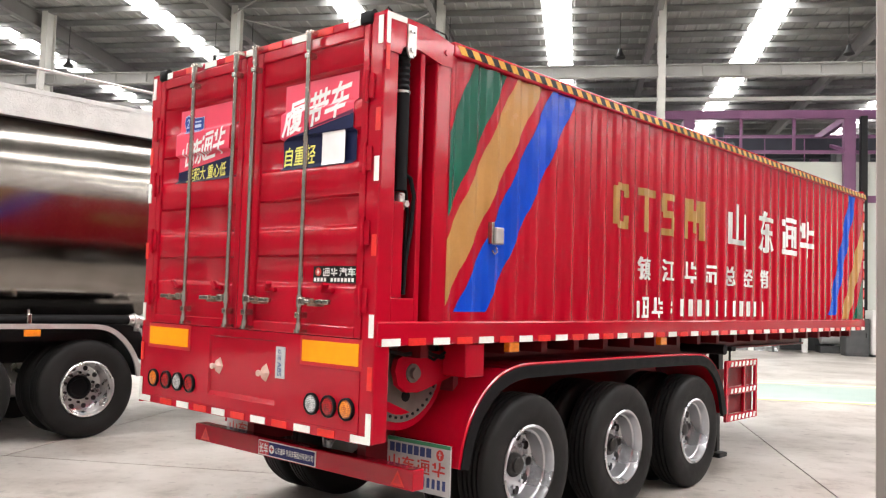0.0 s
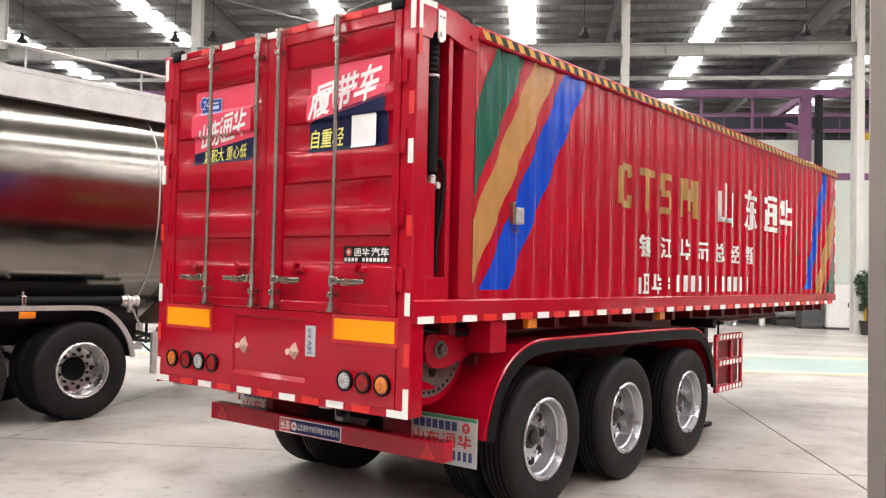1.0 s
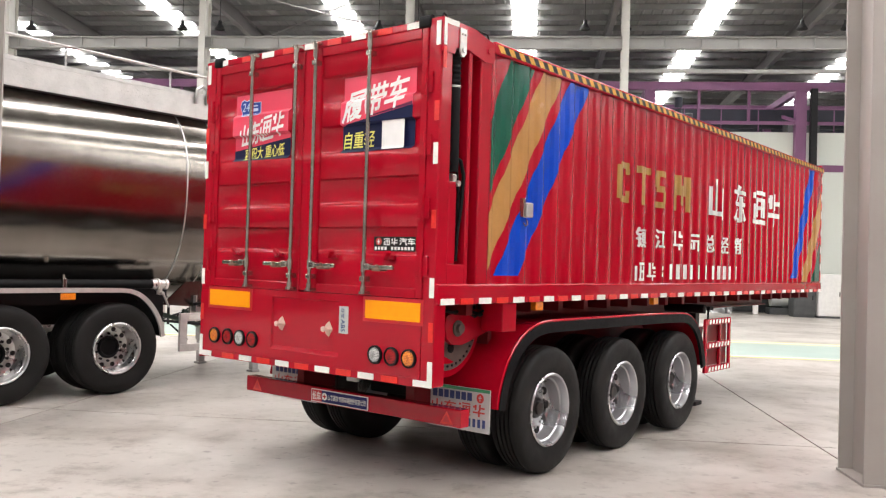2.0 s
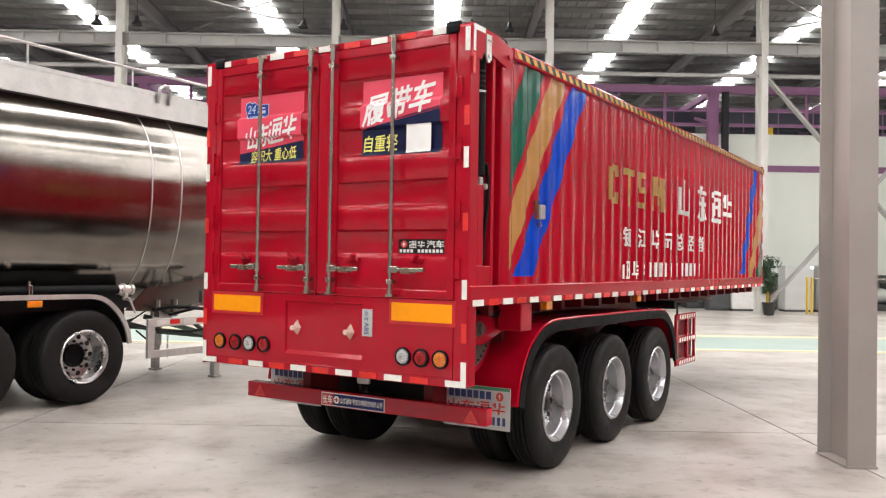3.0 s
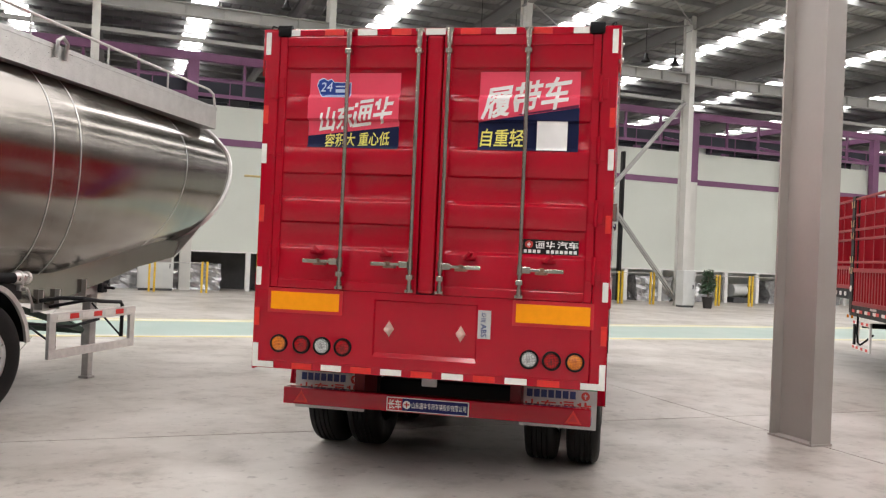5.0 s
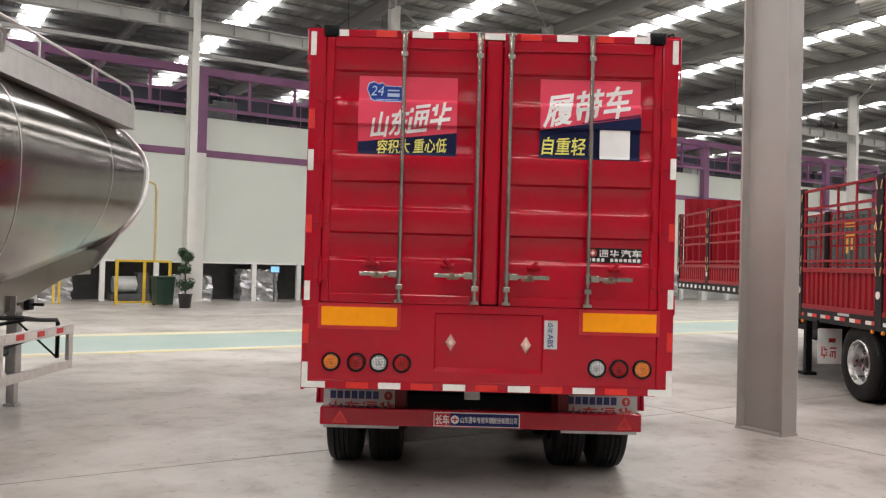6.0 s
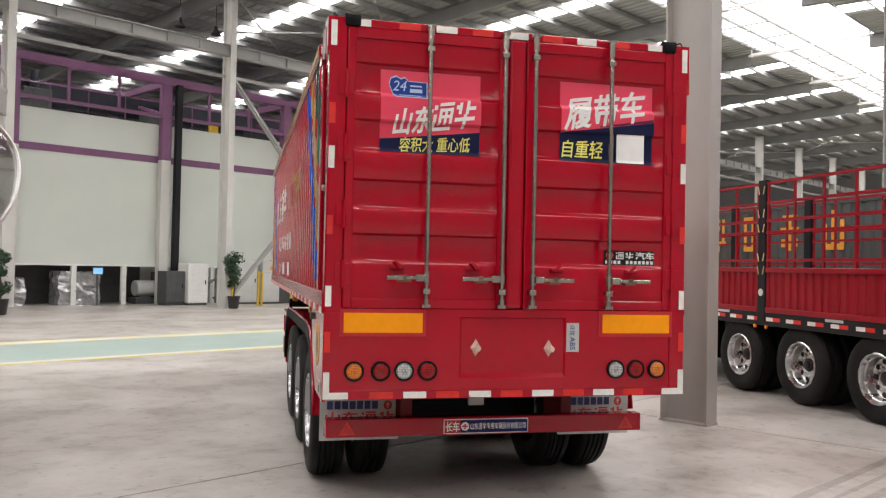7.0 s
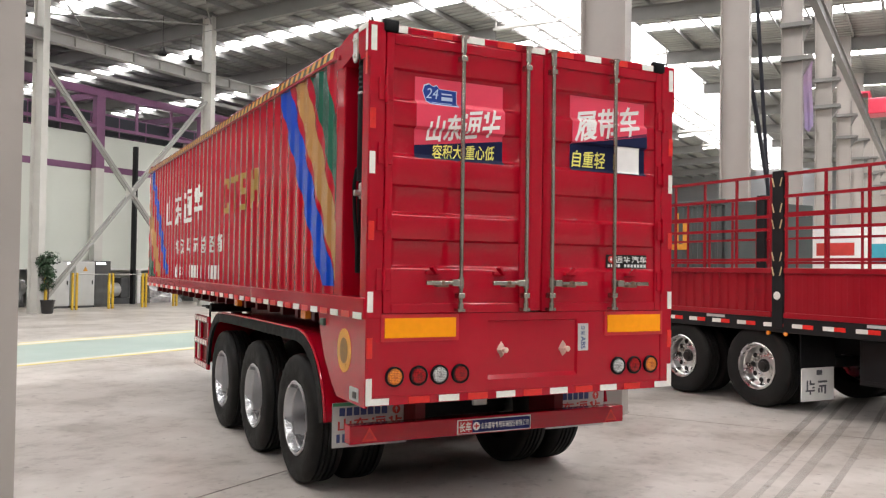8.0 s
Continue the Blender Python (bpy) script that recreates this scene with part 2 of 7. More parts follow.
def rod(bm, p, q, r, seg=10, r2=None):
    p, q = Vector(p), Vector(q)
    d = q - p
    m = Matrix.Translation((p + q) / 2) @ d.to_track_quat("Z", "Y").to_matrix().to_4x4()
    bmesh.ops.create_cone(bm, cap_ends=True, segments=seg, radius1=r, radius2=r if r2 is None else r2, depth=d.length, matrix=m)
    return bm


def bar(bm, p, q, w, h):
    """A straight bar of rectangular section from p to q."""
    p, q = Vector(p), Vector(q)
    d = q - p
    m = Matrix.Translation((p + q) / 2) @ d.to_track_quat("Y", "Z").to_matrix().to_4x4() @ Matrix.Diagonal((w, d.length, h, 1))
    bmesh.ops.create_cube(bm, size=1, matrix=m)
    return bm


def tube(bm, pts, r, seg=8):
    """A bent tube through points."""
    pts = [Vector(p) for p in pts]
    rings = []
    for i, p in enumerate(pts):
        d = (pts[min(i + 1, len(pts) - 1)] - pts[max(i - 1, 0)]).normalized()
        a = d.orthogonal().normalized() if i == 0 else (rings[-1][0] - d * rings[-1][0].dot(d)).normalized()
        b = d.cross(a)
        rings.append((a, [bm.verts.new(p + r * (math.cos(k * math.tau / seg) * a + math.sin(k * math.tau / seg) * b)) for k in range(seg)]))
    for (_, u), (_, v) in zip(rings, rings[1:]):
        for k in range(seg):
            bm.faces.new((u[k], u[(k + 1) % seg], v[(k + 1) % seg], v[k]))
    bm.faces.new(rings[0][1][::-1]), bm.faces.new(rings[-1][1])
    return bm


def prism(bm, poly, lo, hi, axis="x"):
    """A closed outline in two axes drawn out along the third."""
    def at(u, v, w):
        return {"x": (w, u, v), "y": (u, w, v), "z": (u, v, w)}[axis]
    a = [bm.verts.new(at(u, v, lo)) for u, v in poly]
    b = [bm.verts.new(at(u, v, hi)) for u, v in poly]
    n = len(poly)
    for i in range(n):
        bm.faces.new((a[i], a[(i + 1) % n], b[(i + 1) % n], b[i]))
    bm.faces.new(a[::-1]), bm.faces.new(b)
    return bm


def lathe(bm, profile, origin, axis=(1, 0, 0), seg=36):
    """A turned form: profile of (along axis, radius)."""
    q = Vector(axis).to_track_quat("Z", "Y").to_matrix().to_4x4()
    m = Matrix.Translation(origin) @ q
    rings = [[bm.verts.new(m @ Vector((r * math.cos(k * math.tau / seg), r * math.sin(k * math.tau / seg), a))) for k in range(seg)] if r > 1e-4 else [bm.verts.new(m @ Vector((0, 0, a)))] for a, r in profile]
    for u, v in zip(rings, rings[1:]):
        for k in range(seg):
            f = [u[k % len(u)], u[(k + 1) % len(u)], v[(k + 1) % len(v)], v[k % len(v)]]
            f = list(dict.fromkeys(f))
            if len(f) > 2:
                bm.faces.new(f)
    return bm


def mesh_of(name, bm, mat, smooth=False):
    me = bpy.data.meshes.new(name)
    bmesh.ops.recalc_face_normals(bm, faces=bm.faces)
    bm.to_mesh(me)
    bm.free()
    for mm in (mat if isinstance(mat, (list, tuple)) else (mat,)):
        me.materials.append(mm)
    if smooth:
        for p in me.polygons:
            p.use_smooth = True
        me.set_sharp_from_angle(angle=radians(35))
    return me


def part(name, bm, mat, parent, label="", smooth=False):
    ob = new(name, bm if isinstance(bm, bpy.types.Mesh) else mesh_of(name, bm, mat, smooth))
    ob.parent = parent
    if label:
        tagged(ob, label)
    return ob


def thing(name, m, label, category, group="", kind=""):
    ob = new(name)
    ob.empty_display_size = 0.2
    ob.matrix_world = m
    return tagged(ob, label, category, group, kind)


def structure(name, bm, mat, label, category="", smooth=False):
    return tagged(new(name, mesh_of(name, bm, mat, smooth)), label, category or name.split("_")[0], "", "structure")


B = bmesh.new


# ---- the hall ----
BAY, COL0, ROW_A, ROW_B = 7.7, 2.24, 6.13, 28.8
FAR0, FAR_BAY = 2.55, 7.6
# Y0 brings the unseen south wall close, cutting low light under the trailer
X0, X1, Y0, Y1 = -39.0, 88.0, -12.5, 58.0
RIDGE_Y = 16.5


def roof_z(y):
    return 12.75 - 0.035 * abs(y - RIDGE_Y)


# floor bed, with slabs laid on it
bm = B()
box(bm, X0, X1, Y0, Y1, -0.3, -0.012)
floor = structure("floor", bm, SUBFLOOR, "pale grey polished concrete floor laid in large slabs", "floor")

# roof: ribbed sheet with gaps for the rooflights, purlins under it
STRIPS = [COL0 - 3.3 + BAY * k for k in range(-4, 11)]
STRIP_W = 0.53
GLAZE = (14.0, 19.4)
bm = B()
xs = [X0]
for s in STRIPS:
    xs += [s - STRIP_W, s + STRIP_W]
xs.append(X1)
for a, b in zip(xs[::2], xs[1::2]):
    n = max(2, round((b - a) / 0.41))
    for ya, yb in ((Y0, GLAZE[0]), (GLAZE[1], Y1)):
        for i in range(n):
            u0, u1 = a + (b - a) * i / n, a + (b - a) * (i + 1) / n
            prof = [(u0, 0.0), (u0 + 0.09, 0.0), (u0 + 0.12, -0.04), (u0 + 0.18, -0.04), (u0 + 0.21, 0.0), (u1, 0.0)]
            va = [bm.verts.new((x, ya, roof_z(ya) + dz)) for x, dz in prof]
            vb = [bm.verts.new((x, yb, roof_z(yb) + dz)) for x, dz in prof]
            for j in range(5):
                bm.faces.new((va[j], va[j + 1], vb[j + 1], vb[j]))
roof_faces = len(bm.faces)
y = Y0 + 0.6
while y < Y1:
    if not GLAZE[0] - 0.1 < y < GLAZE[1] + 0.1:
        z = roof_z(y)
        for p in ((0, -0.045, 0.012, -0.295), (0, -0.045, 0.085, -0.057), (-0.07, -0.283, 0.012, -0.295)):
            box(bm, X0, X1, y + p[0], y + p[2], z + p[1], z + p[3])
    y += 1.36
for f in list(bm.faces)[roof_faces:]:
    f.material_index = 1
bm.faces.ensure_lookup_table()
ceiling = new("ceiling")
me = bpy.data.meshes.new("ceiling")
bm.to_mesh(me)
bm.free()
me.materials.append(ROOF), me.materials.append(PURLIN)
bpy.data.objects.remove(ceiling)
ceiling = tagged(new("ceiling", me), "grey ribbed steel roof with rows of zinc purlins", "ceiling", "", "structure")

# rooflight strips and the glazed ridge
n = 0
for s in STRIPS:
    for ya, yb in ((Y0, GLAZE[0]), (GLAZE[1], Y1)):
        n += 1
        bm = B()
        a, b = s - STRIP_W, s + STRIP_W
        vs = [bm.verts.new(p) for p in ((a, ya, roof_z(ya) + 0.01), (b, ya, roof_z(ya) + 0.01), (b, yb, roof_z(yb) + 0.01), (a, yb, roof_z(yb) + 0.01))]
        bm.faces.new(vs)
        # strips south of the ridge get the boosted glow
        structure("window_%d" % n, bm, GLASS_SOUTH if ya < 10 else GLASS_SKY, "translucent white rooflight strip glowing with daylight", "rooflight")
n += 1
bm = B()
vs = [bm.verts.new(p) for p in ((X0, GLAZE[0], 12.75), (X1, GLAZE[0], 12.75), (X1, GLAZE[1], 12.75), (X0, GLAZE[1], 12.75))]
bm.faces.new(vs)
ridge_glass = structure("window_%d" % n, bm, GLASS_RIDGE, "wide glazed ridge with slim white bars", "rooflight")
for y in (GLAZE[0] + 0.05, 16.9, 18.2, GLAZE[1] - 0.05):
    bm = B()
    box(bm, X0, X1, y - 0.035, y + 0.035, 12.6, 12.7)
    part("glazing_bar", bm, BEAM, ridge_glass)
bm = B()
x = X0 + 1
while x < X1:
    box(bm, x - 0.02, x + 0.02, 16.9, GLAZE[1], 12.64, 12.70)
    bar(bm, (x, 16.9, 12.55), (x + 1.2, GLAZE[1], 12.55), 0.035, 0.035)
    bar(bm, (x + 1.2, 16.9, 12.55), (x, GLAZE[1], 12.55), 0.035, 0.035)
    x += 2.5
tagged(part("cross_bars", bm, BEAM, ridge_glass), kind="stuff")


def h_section(bm, cx, cy, z0, z1, depth, width, web=0.014, flange=0.022):
    """An upright I-section: flanges face along y."""
    box(bm, cx - width / 2, cx + width / 2, cy - depth / 2, cy - depth / 2 + flange, z0, z1)
    box(bm, cx - width / 2, cx + width / 2, cy + depth / 2 - flange, cy + depth / 2, z0, z1)
    box(bm, cx - web / 2, cx + web / 2, cy - depth / 2 + flange, cy + depth / 2 - flange, z0, z1)


def steel_column(x, y, mat, label):
    t = thing("steel_column", pose(x, y, 0), label, "column", "steel columns of the hall", "structure")
    bm = B()
    h_section(bm, 0, 0, 0.02, roof_z(y) - 0.3, 0.56, 0.24)
    part("shaft", bm, mat, t)
    bm = B()
    box(bm, -0.13, 0.13, -0.29, 0.29, 0.0, 0.02)
    part("base_plate", bm, mat, t)
    if y < 10 and x > 15:
        for z in (8.55, 7.6):
            bm = B()
            box(bm, -0.2, 0.2, -0.55, 0.3, z, z + 0.12)
            prism(bm, [(-0.5, z), (-0.28, z), (-0.28, z - 0.4)], -0.1, 0.1, "x")
            part("bracket", bm, RAFTER, t, "dark steel bracket on the column")
    return t


for k in range(-4, 11):
    steel_column(-5.59 if k == -1 else COL0 + BAY * k, ROW_A, COLUMN, "tall grey-painted steel I-section column on a base plate")
    steel_column(FAR0 + FAR_BAY * k, ROW_B, COLUMN_LIGHT, "tall pale-painted steel column standing beside a potted plant" if k in (0, 1, 2) else "tall pale-painted steel column of the far row")

# yellow guards at the feet of two far columns
for k in (1, 2):
    bm = B()
    box(bm, 0.135, 0.235, -0.30, 0.02, 0.0, 1.42, 0.012)
    ob = new("column_guard", mesh_of("column_guard", bm, YELLOW_RAIL))
    ob.location = (FAR0 + FAR_BAY * k, ROW_B, 0)
    tagged(ob, "yellow steel guard standing against a pale column", "column guard", "yellow column guards")

# rafters: tapered beams across the hall at every column line
for k in range(-4, 11):
    x = COL0 + 0.2 + BAY * k
    bm = B()
    for ya, yb in ((Y0, GLAZE[0]), (GLAZE[1], Y1)):
        for w, dz0, dz1 in ((0.11, -0.30, -0.32), (0.008, -0.32, -0.86), (0.11, -0.86, -0.885)):
            vs = [bm.verts.new((x + sx * w, yy, roof_z(yy) + dz)) for yy in (ya, yb) for sx in (-1, 1) for dz in (dz0, dz1)]
            a = vs
            for q in ((0, 1, 3, 2), (4, 6, 7, 5), (0, 4, 5, 1), (2, 3, 7, 6), (0, 2, 6, 4), (1, 5, 7, 3)):
                bm.faces.new([a[i] for i in q])
    tagged(structure("roof_beam", bm, RAFTER, "grey steel rafter spanning the hall under the roof", "beam"), group="rafters of the hall")
    # slim white tie that carries the rafter across the glazed ridge
    bm = B()
    box(bm, x - 0.05, x + 0.05, GLAZE[0] - 0.1, GLAZE[1] + 0.1, 12.28, 12.36)
    for y in (GLAZE[0], 15.4, 16.9, 18.2, GLAZE[1]):
        box(bm, x - 0.03, x + 0.03, y - 0.03, y + 0.03, 12.36, 12.62)
    box(bm, x - 0.11, x + 0.11, 16.9, GLAZE[1] + 0.1, 12.20, 12.28)
    tagged(structure("roof_beam", bm, WHITE, "slim white tie under the glazed ridge", "beam"), group="ties under the ridge")

# crane girder along the far column row, and its tie above
bm = B()
box(bm, X0, X1, ROW_B - 0.14, ROW_B + 0.14, 9.24, 9.27)
box(bm, X0, X1, ROW_B - 0.12, ROW_B + 0.12, 9.63, 9.66)
box(bm, X0, X1, ROW_B - 0.012, ROW_B + 0.012, 9.27, 9.63)
x = X0 + 0.4
while x < X1:
    box(bm, x - 0.008, x + 0.008, ROW_B - 0.11, ROW_B - 0.012, 9.27, 9.63)
    x += 1.25
structure("roof_beam", bm, BEAM, "long white-grey girder with stiffener plates along the columns", "beam")
bm = B()
bar(bm, (X0, ROW_B + 0.3, 8.55), (X1, ROW_B + 0.3, 8.55), 0.12, 0.12)
structure("roof_beam", bm, BEAM, "slender steel tie bar behind the girder", "beam")


def tube_brace(xa, za, xb, zb, y):
    t = thing("tube_brace", pose(xa, y, 0), "thin dark tube slanting between two columns", "brace", "", "structure")
    bm = B()
    rod(bm, (0, 0, za), (xb - xa, 0, zb), 0.05, 10)
    part("brace_tube", bm, DUCT, t, smooth=True)


def cross_brace(xa, xb, y, z0, z1):
    t = thing("cross_brace", pose((xa + xb) / 2, y, 0), "X-shaped pale steel bracing between two columns", "brace", "", "structure")
    dx = (xb - xa) / 2
    for s in (-1, 1):
        for off in (-0.09, 0.09):
            bm = B()
            bar(bm, (-s * dx, off, z0), (s * dx, off, z1), 0.07, 0.09)
            part("brace_bar", bm, BEAM, t)
        bm = B()
        for i in range(9):
            f = (i + 0.5) / 9
            bar(bm, (-s * dx + 2 * s * dx * f, -0.09, z0 + (z1 - z0) * f), (-s * dx + 2 * s * dx * f, 0.09, z0 + (z1 - z0) * f), 0.05, 0.02)
        part("batten_plates", bm, COLUMN_LIGHT, t)
    bm = B()
    box(bm, -0.22, 0.22, -0.012, 0.012, (z0 + z1) / 2 - 0.2, (z0 + z1) / 2 + 0.2)
    part("gusset_plate", bm, COLUMN_LIGHT, t)


cross_brace(FAR0 + FAR_BAY + 0.15, FAR0 + 2 * FAR_BAY - 0.15, ROW_B, 0.25, 8.45)
bm = B()
box(bm, 14.0, X1, 5.3, 5.5, 8.7, 8.73)
box(bm, 14.0, X1, 5.32, 5.48, 9.2, 9.23)
box(bm, 14.0, X1, 5.39, 5.41, 8.73, 9.2)
structure("roof_beam", bm, RAFTER, "grey crane girder on the near column row", "beam")
tube_brace(COL0 + BAY + 0.1, 7.3, COL0 + 2 * BAY - 0.1, 0.2, ROW_A)
# slack power cable from the roof to the floor between the columns
t = thing("power_cable", pose(0, 0, 0), "slack black power cable hanging from the roof to the floor", "cable")
bm = B()
tube(bm, [(11.0, 6.1, roof_z(6.1) - 0.28), (11.55, 6.1, 9.2), (12.07, 6.1, 7.77), (12.75, 6.1, 5.95), (13.43, 6.1, 4.14), (14.15, 6.1, 2.0), (14.75, 6.1, 0.04), (15.3, 6.15, 0.04)], 0.045, 8)
part("cable", bm, DUCT, t, smooth=True)
# pale cloth hung from a column bracket, and a red end carriage on the crane girder
bm = B()
cols = []
for i in range(7):
    f = i / 6
    col = []
    for j in range(13):
        g = j / 12
        low = 5.62 + 0.30 * abs(f - 0.55)
        col.append(bm.verts.new((17.80 + 0.035 * math.sin(f * 9 + g * 2.5) * (0.3 + g), 5.62 + 0.22 * f + 0.02 * math.sin(g * 5), 7.60 + (low - 7.60) * g)))
    cols.append(col)
for a, b in zip(cols, cols[1:]):
    for j in range(12):
        bm.faces.new((a[j], b[j], b[j + 1], a[j + 1]))
bmesh.ops.solidify(bm, geom=bm.faces[:], thickness=0.006)
tagged(new("hanging_banner", mesh_of("hanging_banner", bm, LILAC, True)), "pale lilac cloth banner hanging from a column bracket", "banner")
t = thing("crane_carriage", pose(32.0, 5.4, 8.7), "red crane end carriage riding on the girder", "crane")
bm = B()
box(bm, -0.6, 0.6, -1.0, -0.32, -0.35, 0.30, 0.05)
part("carriage_box", bm, POSTER_RED, t)
bm = B()
box(bm, -0.5, 0.5, -0.34, 0.06, 0.53, 0.62, 0.02)
box(bm, -0.5, 0.5, -0.40, -0.32, 0.2, 0.62, 0.02)
part("carriage_arm", bm, POSTER_RED, t)
# the roof's own tie rods near the ridge and long struts
bm = B()
for k in range(-4, 10, 1):
    xa, xb = COL0 + 0.2 + BAY * k, COL0 + 0.2 + BAY * (k + 1)
    for ya, yb in ((22.0, ROW_B), (ROW_B, 36.0)):
        if k % 3 == 1:
            rod(bm, (xa, ya, roof_z(ya) - 0.6), (xb, yb, roof_z(yb) - 0.6), 0.03, 6)
            rod(bm, (xb, ya, roof_z(ya) - 0.6), (xa, yb, roof_z(yb) - 0.6), 0.03, 6)
structure("trim", bm, BEAM, "thin steel roof tie rods", "brace")

# hall walls, closing the place; the unseen south and west ones are dark to deepen reflections, the south one near to
# cut low light
for name, b in dict(wall_north=(X0, X1, Y1, Y1 + 0.2), wall_south=(X0, X1, Y0 - 0.2, Y0), wall_west=(X0 - 0.2, X0, Y0, Y1), wall_east=(X1, X1 + 0.2, Y0, Y1)).items():
    bm = B()
    box(bm, *b, -0.3, 12.9)
    structure(name, bm, WALL if name == "wall_north" else WALL_DARK, "plain grey hall wall, added to close the place", "wall")


def bay_lamp(x, y, z):
    t = thing("high_bay_lamp", pose(x, y, z), "small black high-bay lamp hanging unlit under the girder", "lamp", "high-bay lamps")
    bm = B()
    lathe(bm, [(0.0, 0.19), (0.02, 0.20), (0.10, 0.15), (0.22, 0.08), (0.34, 0.07), (0.36, 0.0)], (0, 0, 0), (0, 0, 1), 16)
    part("shade", bm, LAMP_BODY, t, smooth=True)
    bm = B()
    rod(bm, (0, 0, 0.34), (0, 0, roof_z(y) - z + 0.02), 0.012, 6)
    part("stem", bm, LAMP_BODY, t)


for k in range(-3, 6):
    bay_lamp(COL0 + 0.5 + BAY * k, 30.3, 10.35)
    bay_lamp(COL0 - 0.8 + BAY * k + 7.5, 30.3, 10.35)

# ---- white booth along the far side ----
WY = 32.3
PC = [3.9 + 5.65 * k for k in range(-6, 9)]
for k, (xa, xb) in enumerate(zip(PC, PC[1:])):
    w = thing("wall_booth", pose((xa + xb) / 2, WY + 0.25, 0), "white sandwich-panel booth wall above an open base", "wall", "", "structure")
    hw = (xb - xa) / 2
    bm = B()
    box(bm, -hw, hw, 0, 0.12, 1.5, 5.5, 0.0)
    part("lower_panel", bm, PANEL, w)
    bm = B()
    box(bm, -hw, hw, 0.004, 0.12, 5.76, 7.0)
    part("upper_panel", bm, PANEL, w)
    bm = B()
    box(bm, -hw, hw, -0.03, 0.12, 5.5, 5.76, 0.01)
    part("purple_rail", bm, PURPLE, w, "purple-painted steel rail")
    bm = B()
    box(bm, -hw, hw, -0.06, 0.12, 1.44, 1.5)
    part("bottom_rail", bm, WHITE, w)
    for j in range(1, 3):
        bm = B()
        box(bm, -hw + 2 * hw * j / 3 + 0.36, -hw + 2 * hw * j / 3 + 0.54, -0.05, 0.1, 0, 1.44)
        part("post", bm, WHITE, w)
    # added board: dark for the dim interior, lighter where bright openings should show
    bm = B()
    box(bm, -hw, hw, 1.6, 1.7, 0, 1.6)
    part("back_board", bm, CABINET_DARK if xb < 11 else CABINET, w, "added board standing in for the dim or bright interior")
for x in PC:
    t = thing("booth_column", pose(x, WY, 0), "steel column painted white below and purple above", "column", "booth columns", "structure")
    bm = B()
    box(bm, -0.2, 0.2, -0.1, 0.2, 0, 5.6, 0.01)
    part("white_shaft", bm, COLUMN_LIGHT, t)
    bm = B()
    box(bm, -0.2, 0.2, -0.1, 0.2, 5.6, 8.75, 0.01)
    part("purple_shaft", bm, PURPLE, t, "purple upper shaft")
# purple frame over the booth, with trusses and ducts behind
for y in (WY, 37.0, 42.0):
    bm = B()
    box(bm, PC[0], PC[-1], y - 0.12, y + 0.12, 8.55, 8.85)
    box(bm, PC[0], PC[-1], y - 0.06, y + 0.06, 7.25, 7.37)
    for x in PC:
        if y != WY:
            box(bm, x - 0.15, x + 0.15, y - 0.15, y + 0.15, 7.0, 8.55)
        for f in (0.33, 0.66):
            xx = x + 5.65 * f
            if xx < PC[-1]:
                bar(bm, (xx, y, 7.37), (xx, y, 8.55), 0.1, 0.1)
    structure("trim", bm, PURPLE, "purple steel frame over the booth roof", "frame")
bm = B()
for x in PC:
    box(bm, x - 0.1, x + 0.1, WY + 0.12, 41.8, 8.5, 8.75)
    bar(bm, (x, WY + 0.2, 7.4), (x, 37.0, 8.6), 0.12, 0.12)
structure("trim", bm, PURPLE, "purple cross beams over the booth roof", "frame")
bm = B()
box(bm, PC[0], PC[-1], 34.6, 35.3, 7.75, 8.3, 0.04)
box(bm, PC[0], PC[-1], 38.2, 38.8, 7.0, 8.5, 0.04)
box(bm, PC[0], PC[-1], 40.2, 41.2, 7.3, 8.4, 0.04)
for x in PC[::2]:
    box(bm, x + 1.2, x + 3.4, 38.0, 39.5, 7.1, 7.9, 0.05)
structure("trim", bm, DUCT, "dark blue-grey air ducts above the booth", "duct")
# round duct runs, risers and fan boxes over the booth roof
rnd = random.Random(12)
bm = B()
rod(bm, (PC[0], 36.1, 8.05), (PC[-1], 36.1, 8.05), 0.36, 20)
rod(bm, (PC[0], 43.0, 8.7), (PC[-1], 43.0, 8.7), 0.55, 20)
structure("trim", bm, DUCT, "long dark round air ducts above the booth", "duct", True)
for x in PC[:-1]:
    for _ in range(2):
        xx = x + rnd.uniform(0.6, 4.6)
        fan = thing("fan_unit", pose(xx, rnd.uniform(33.4, 36.8), 7.0), "dark extractor fan unit standing on the booth roof", "fan", "fan units on the booth roof")
        w, h = rnd.uniform(0.35, 0.7), rnd.uniform(0.5, 1.0)
        bm = B()
        box(bm, -w, w, -0.35, 0.35, 0.0, h, 0.03)
        part("housing", bm, CABINET_DARK if rnd.random() < 0.7 else CABINET, fan)
        bm = B()
        rod(bm, (0, 0, h), (0, 0, h + rnd.uniform(0.3, 0.7)), 0.16, 14)
        part("outlet", bm, DUCT, fan, smooth=True)
motor = thing("fan_unit", pose(12.0, 32.95, 7.0), "small yellow motor unit on the booth roof edge", "fan", "fan units on the booth roof")
bm = B()
box(bm, -0.16, 0.16, -0.16, 0.16, 0.0, 0.4, 0.04)
part("housing", bm, YELLOW_RAIL, motor)
bm = B()
for z in (7.45, 7.95):
    rod(bm, (PC[0], WY + 0.55, z), (PC[-1], WY + 0.55, z), 0.025, 6)
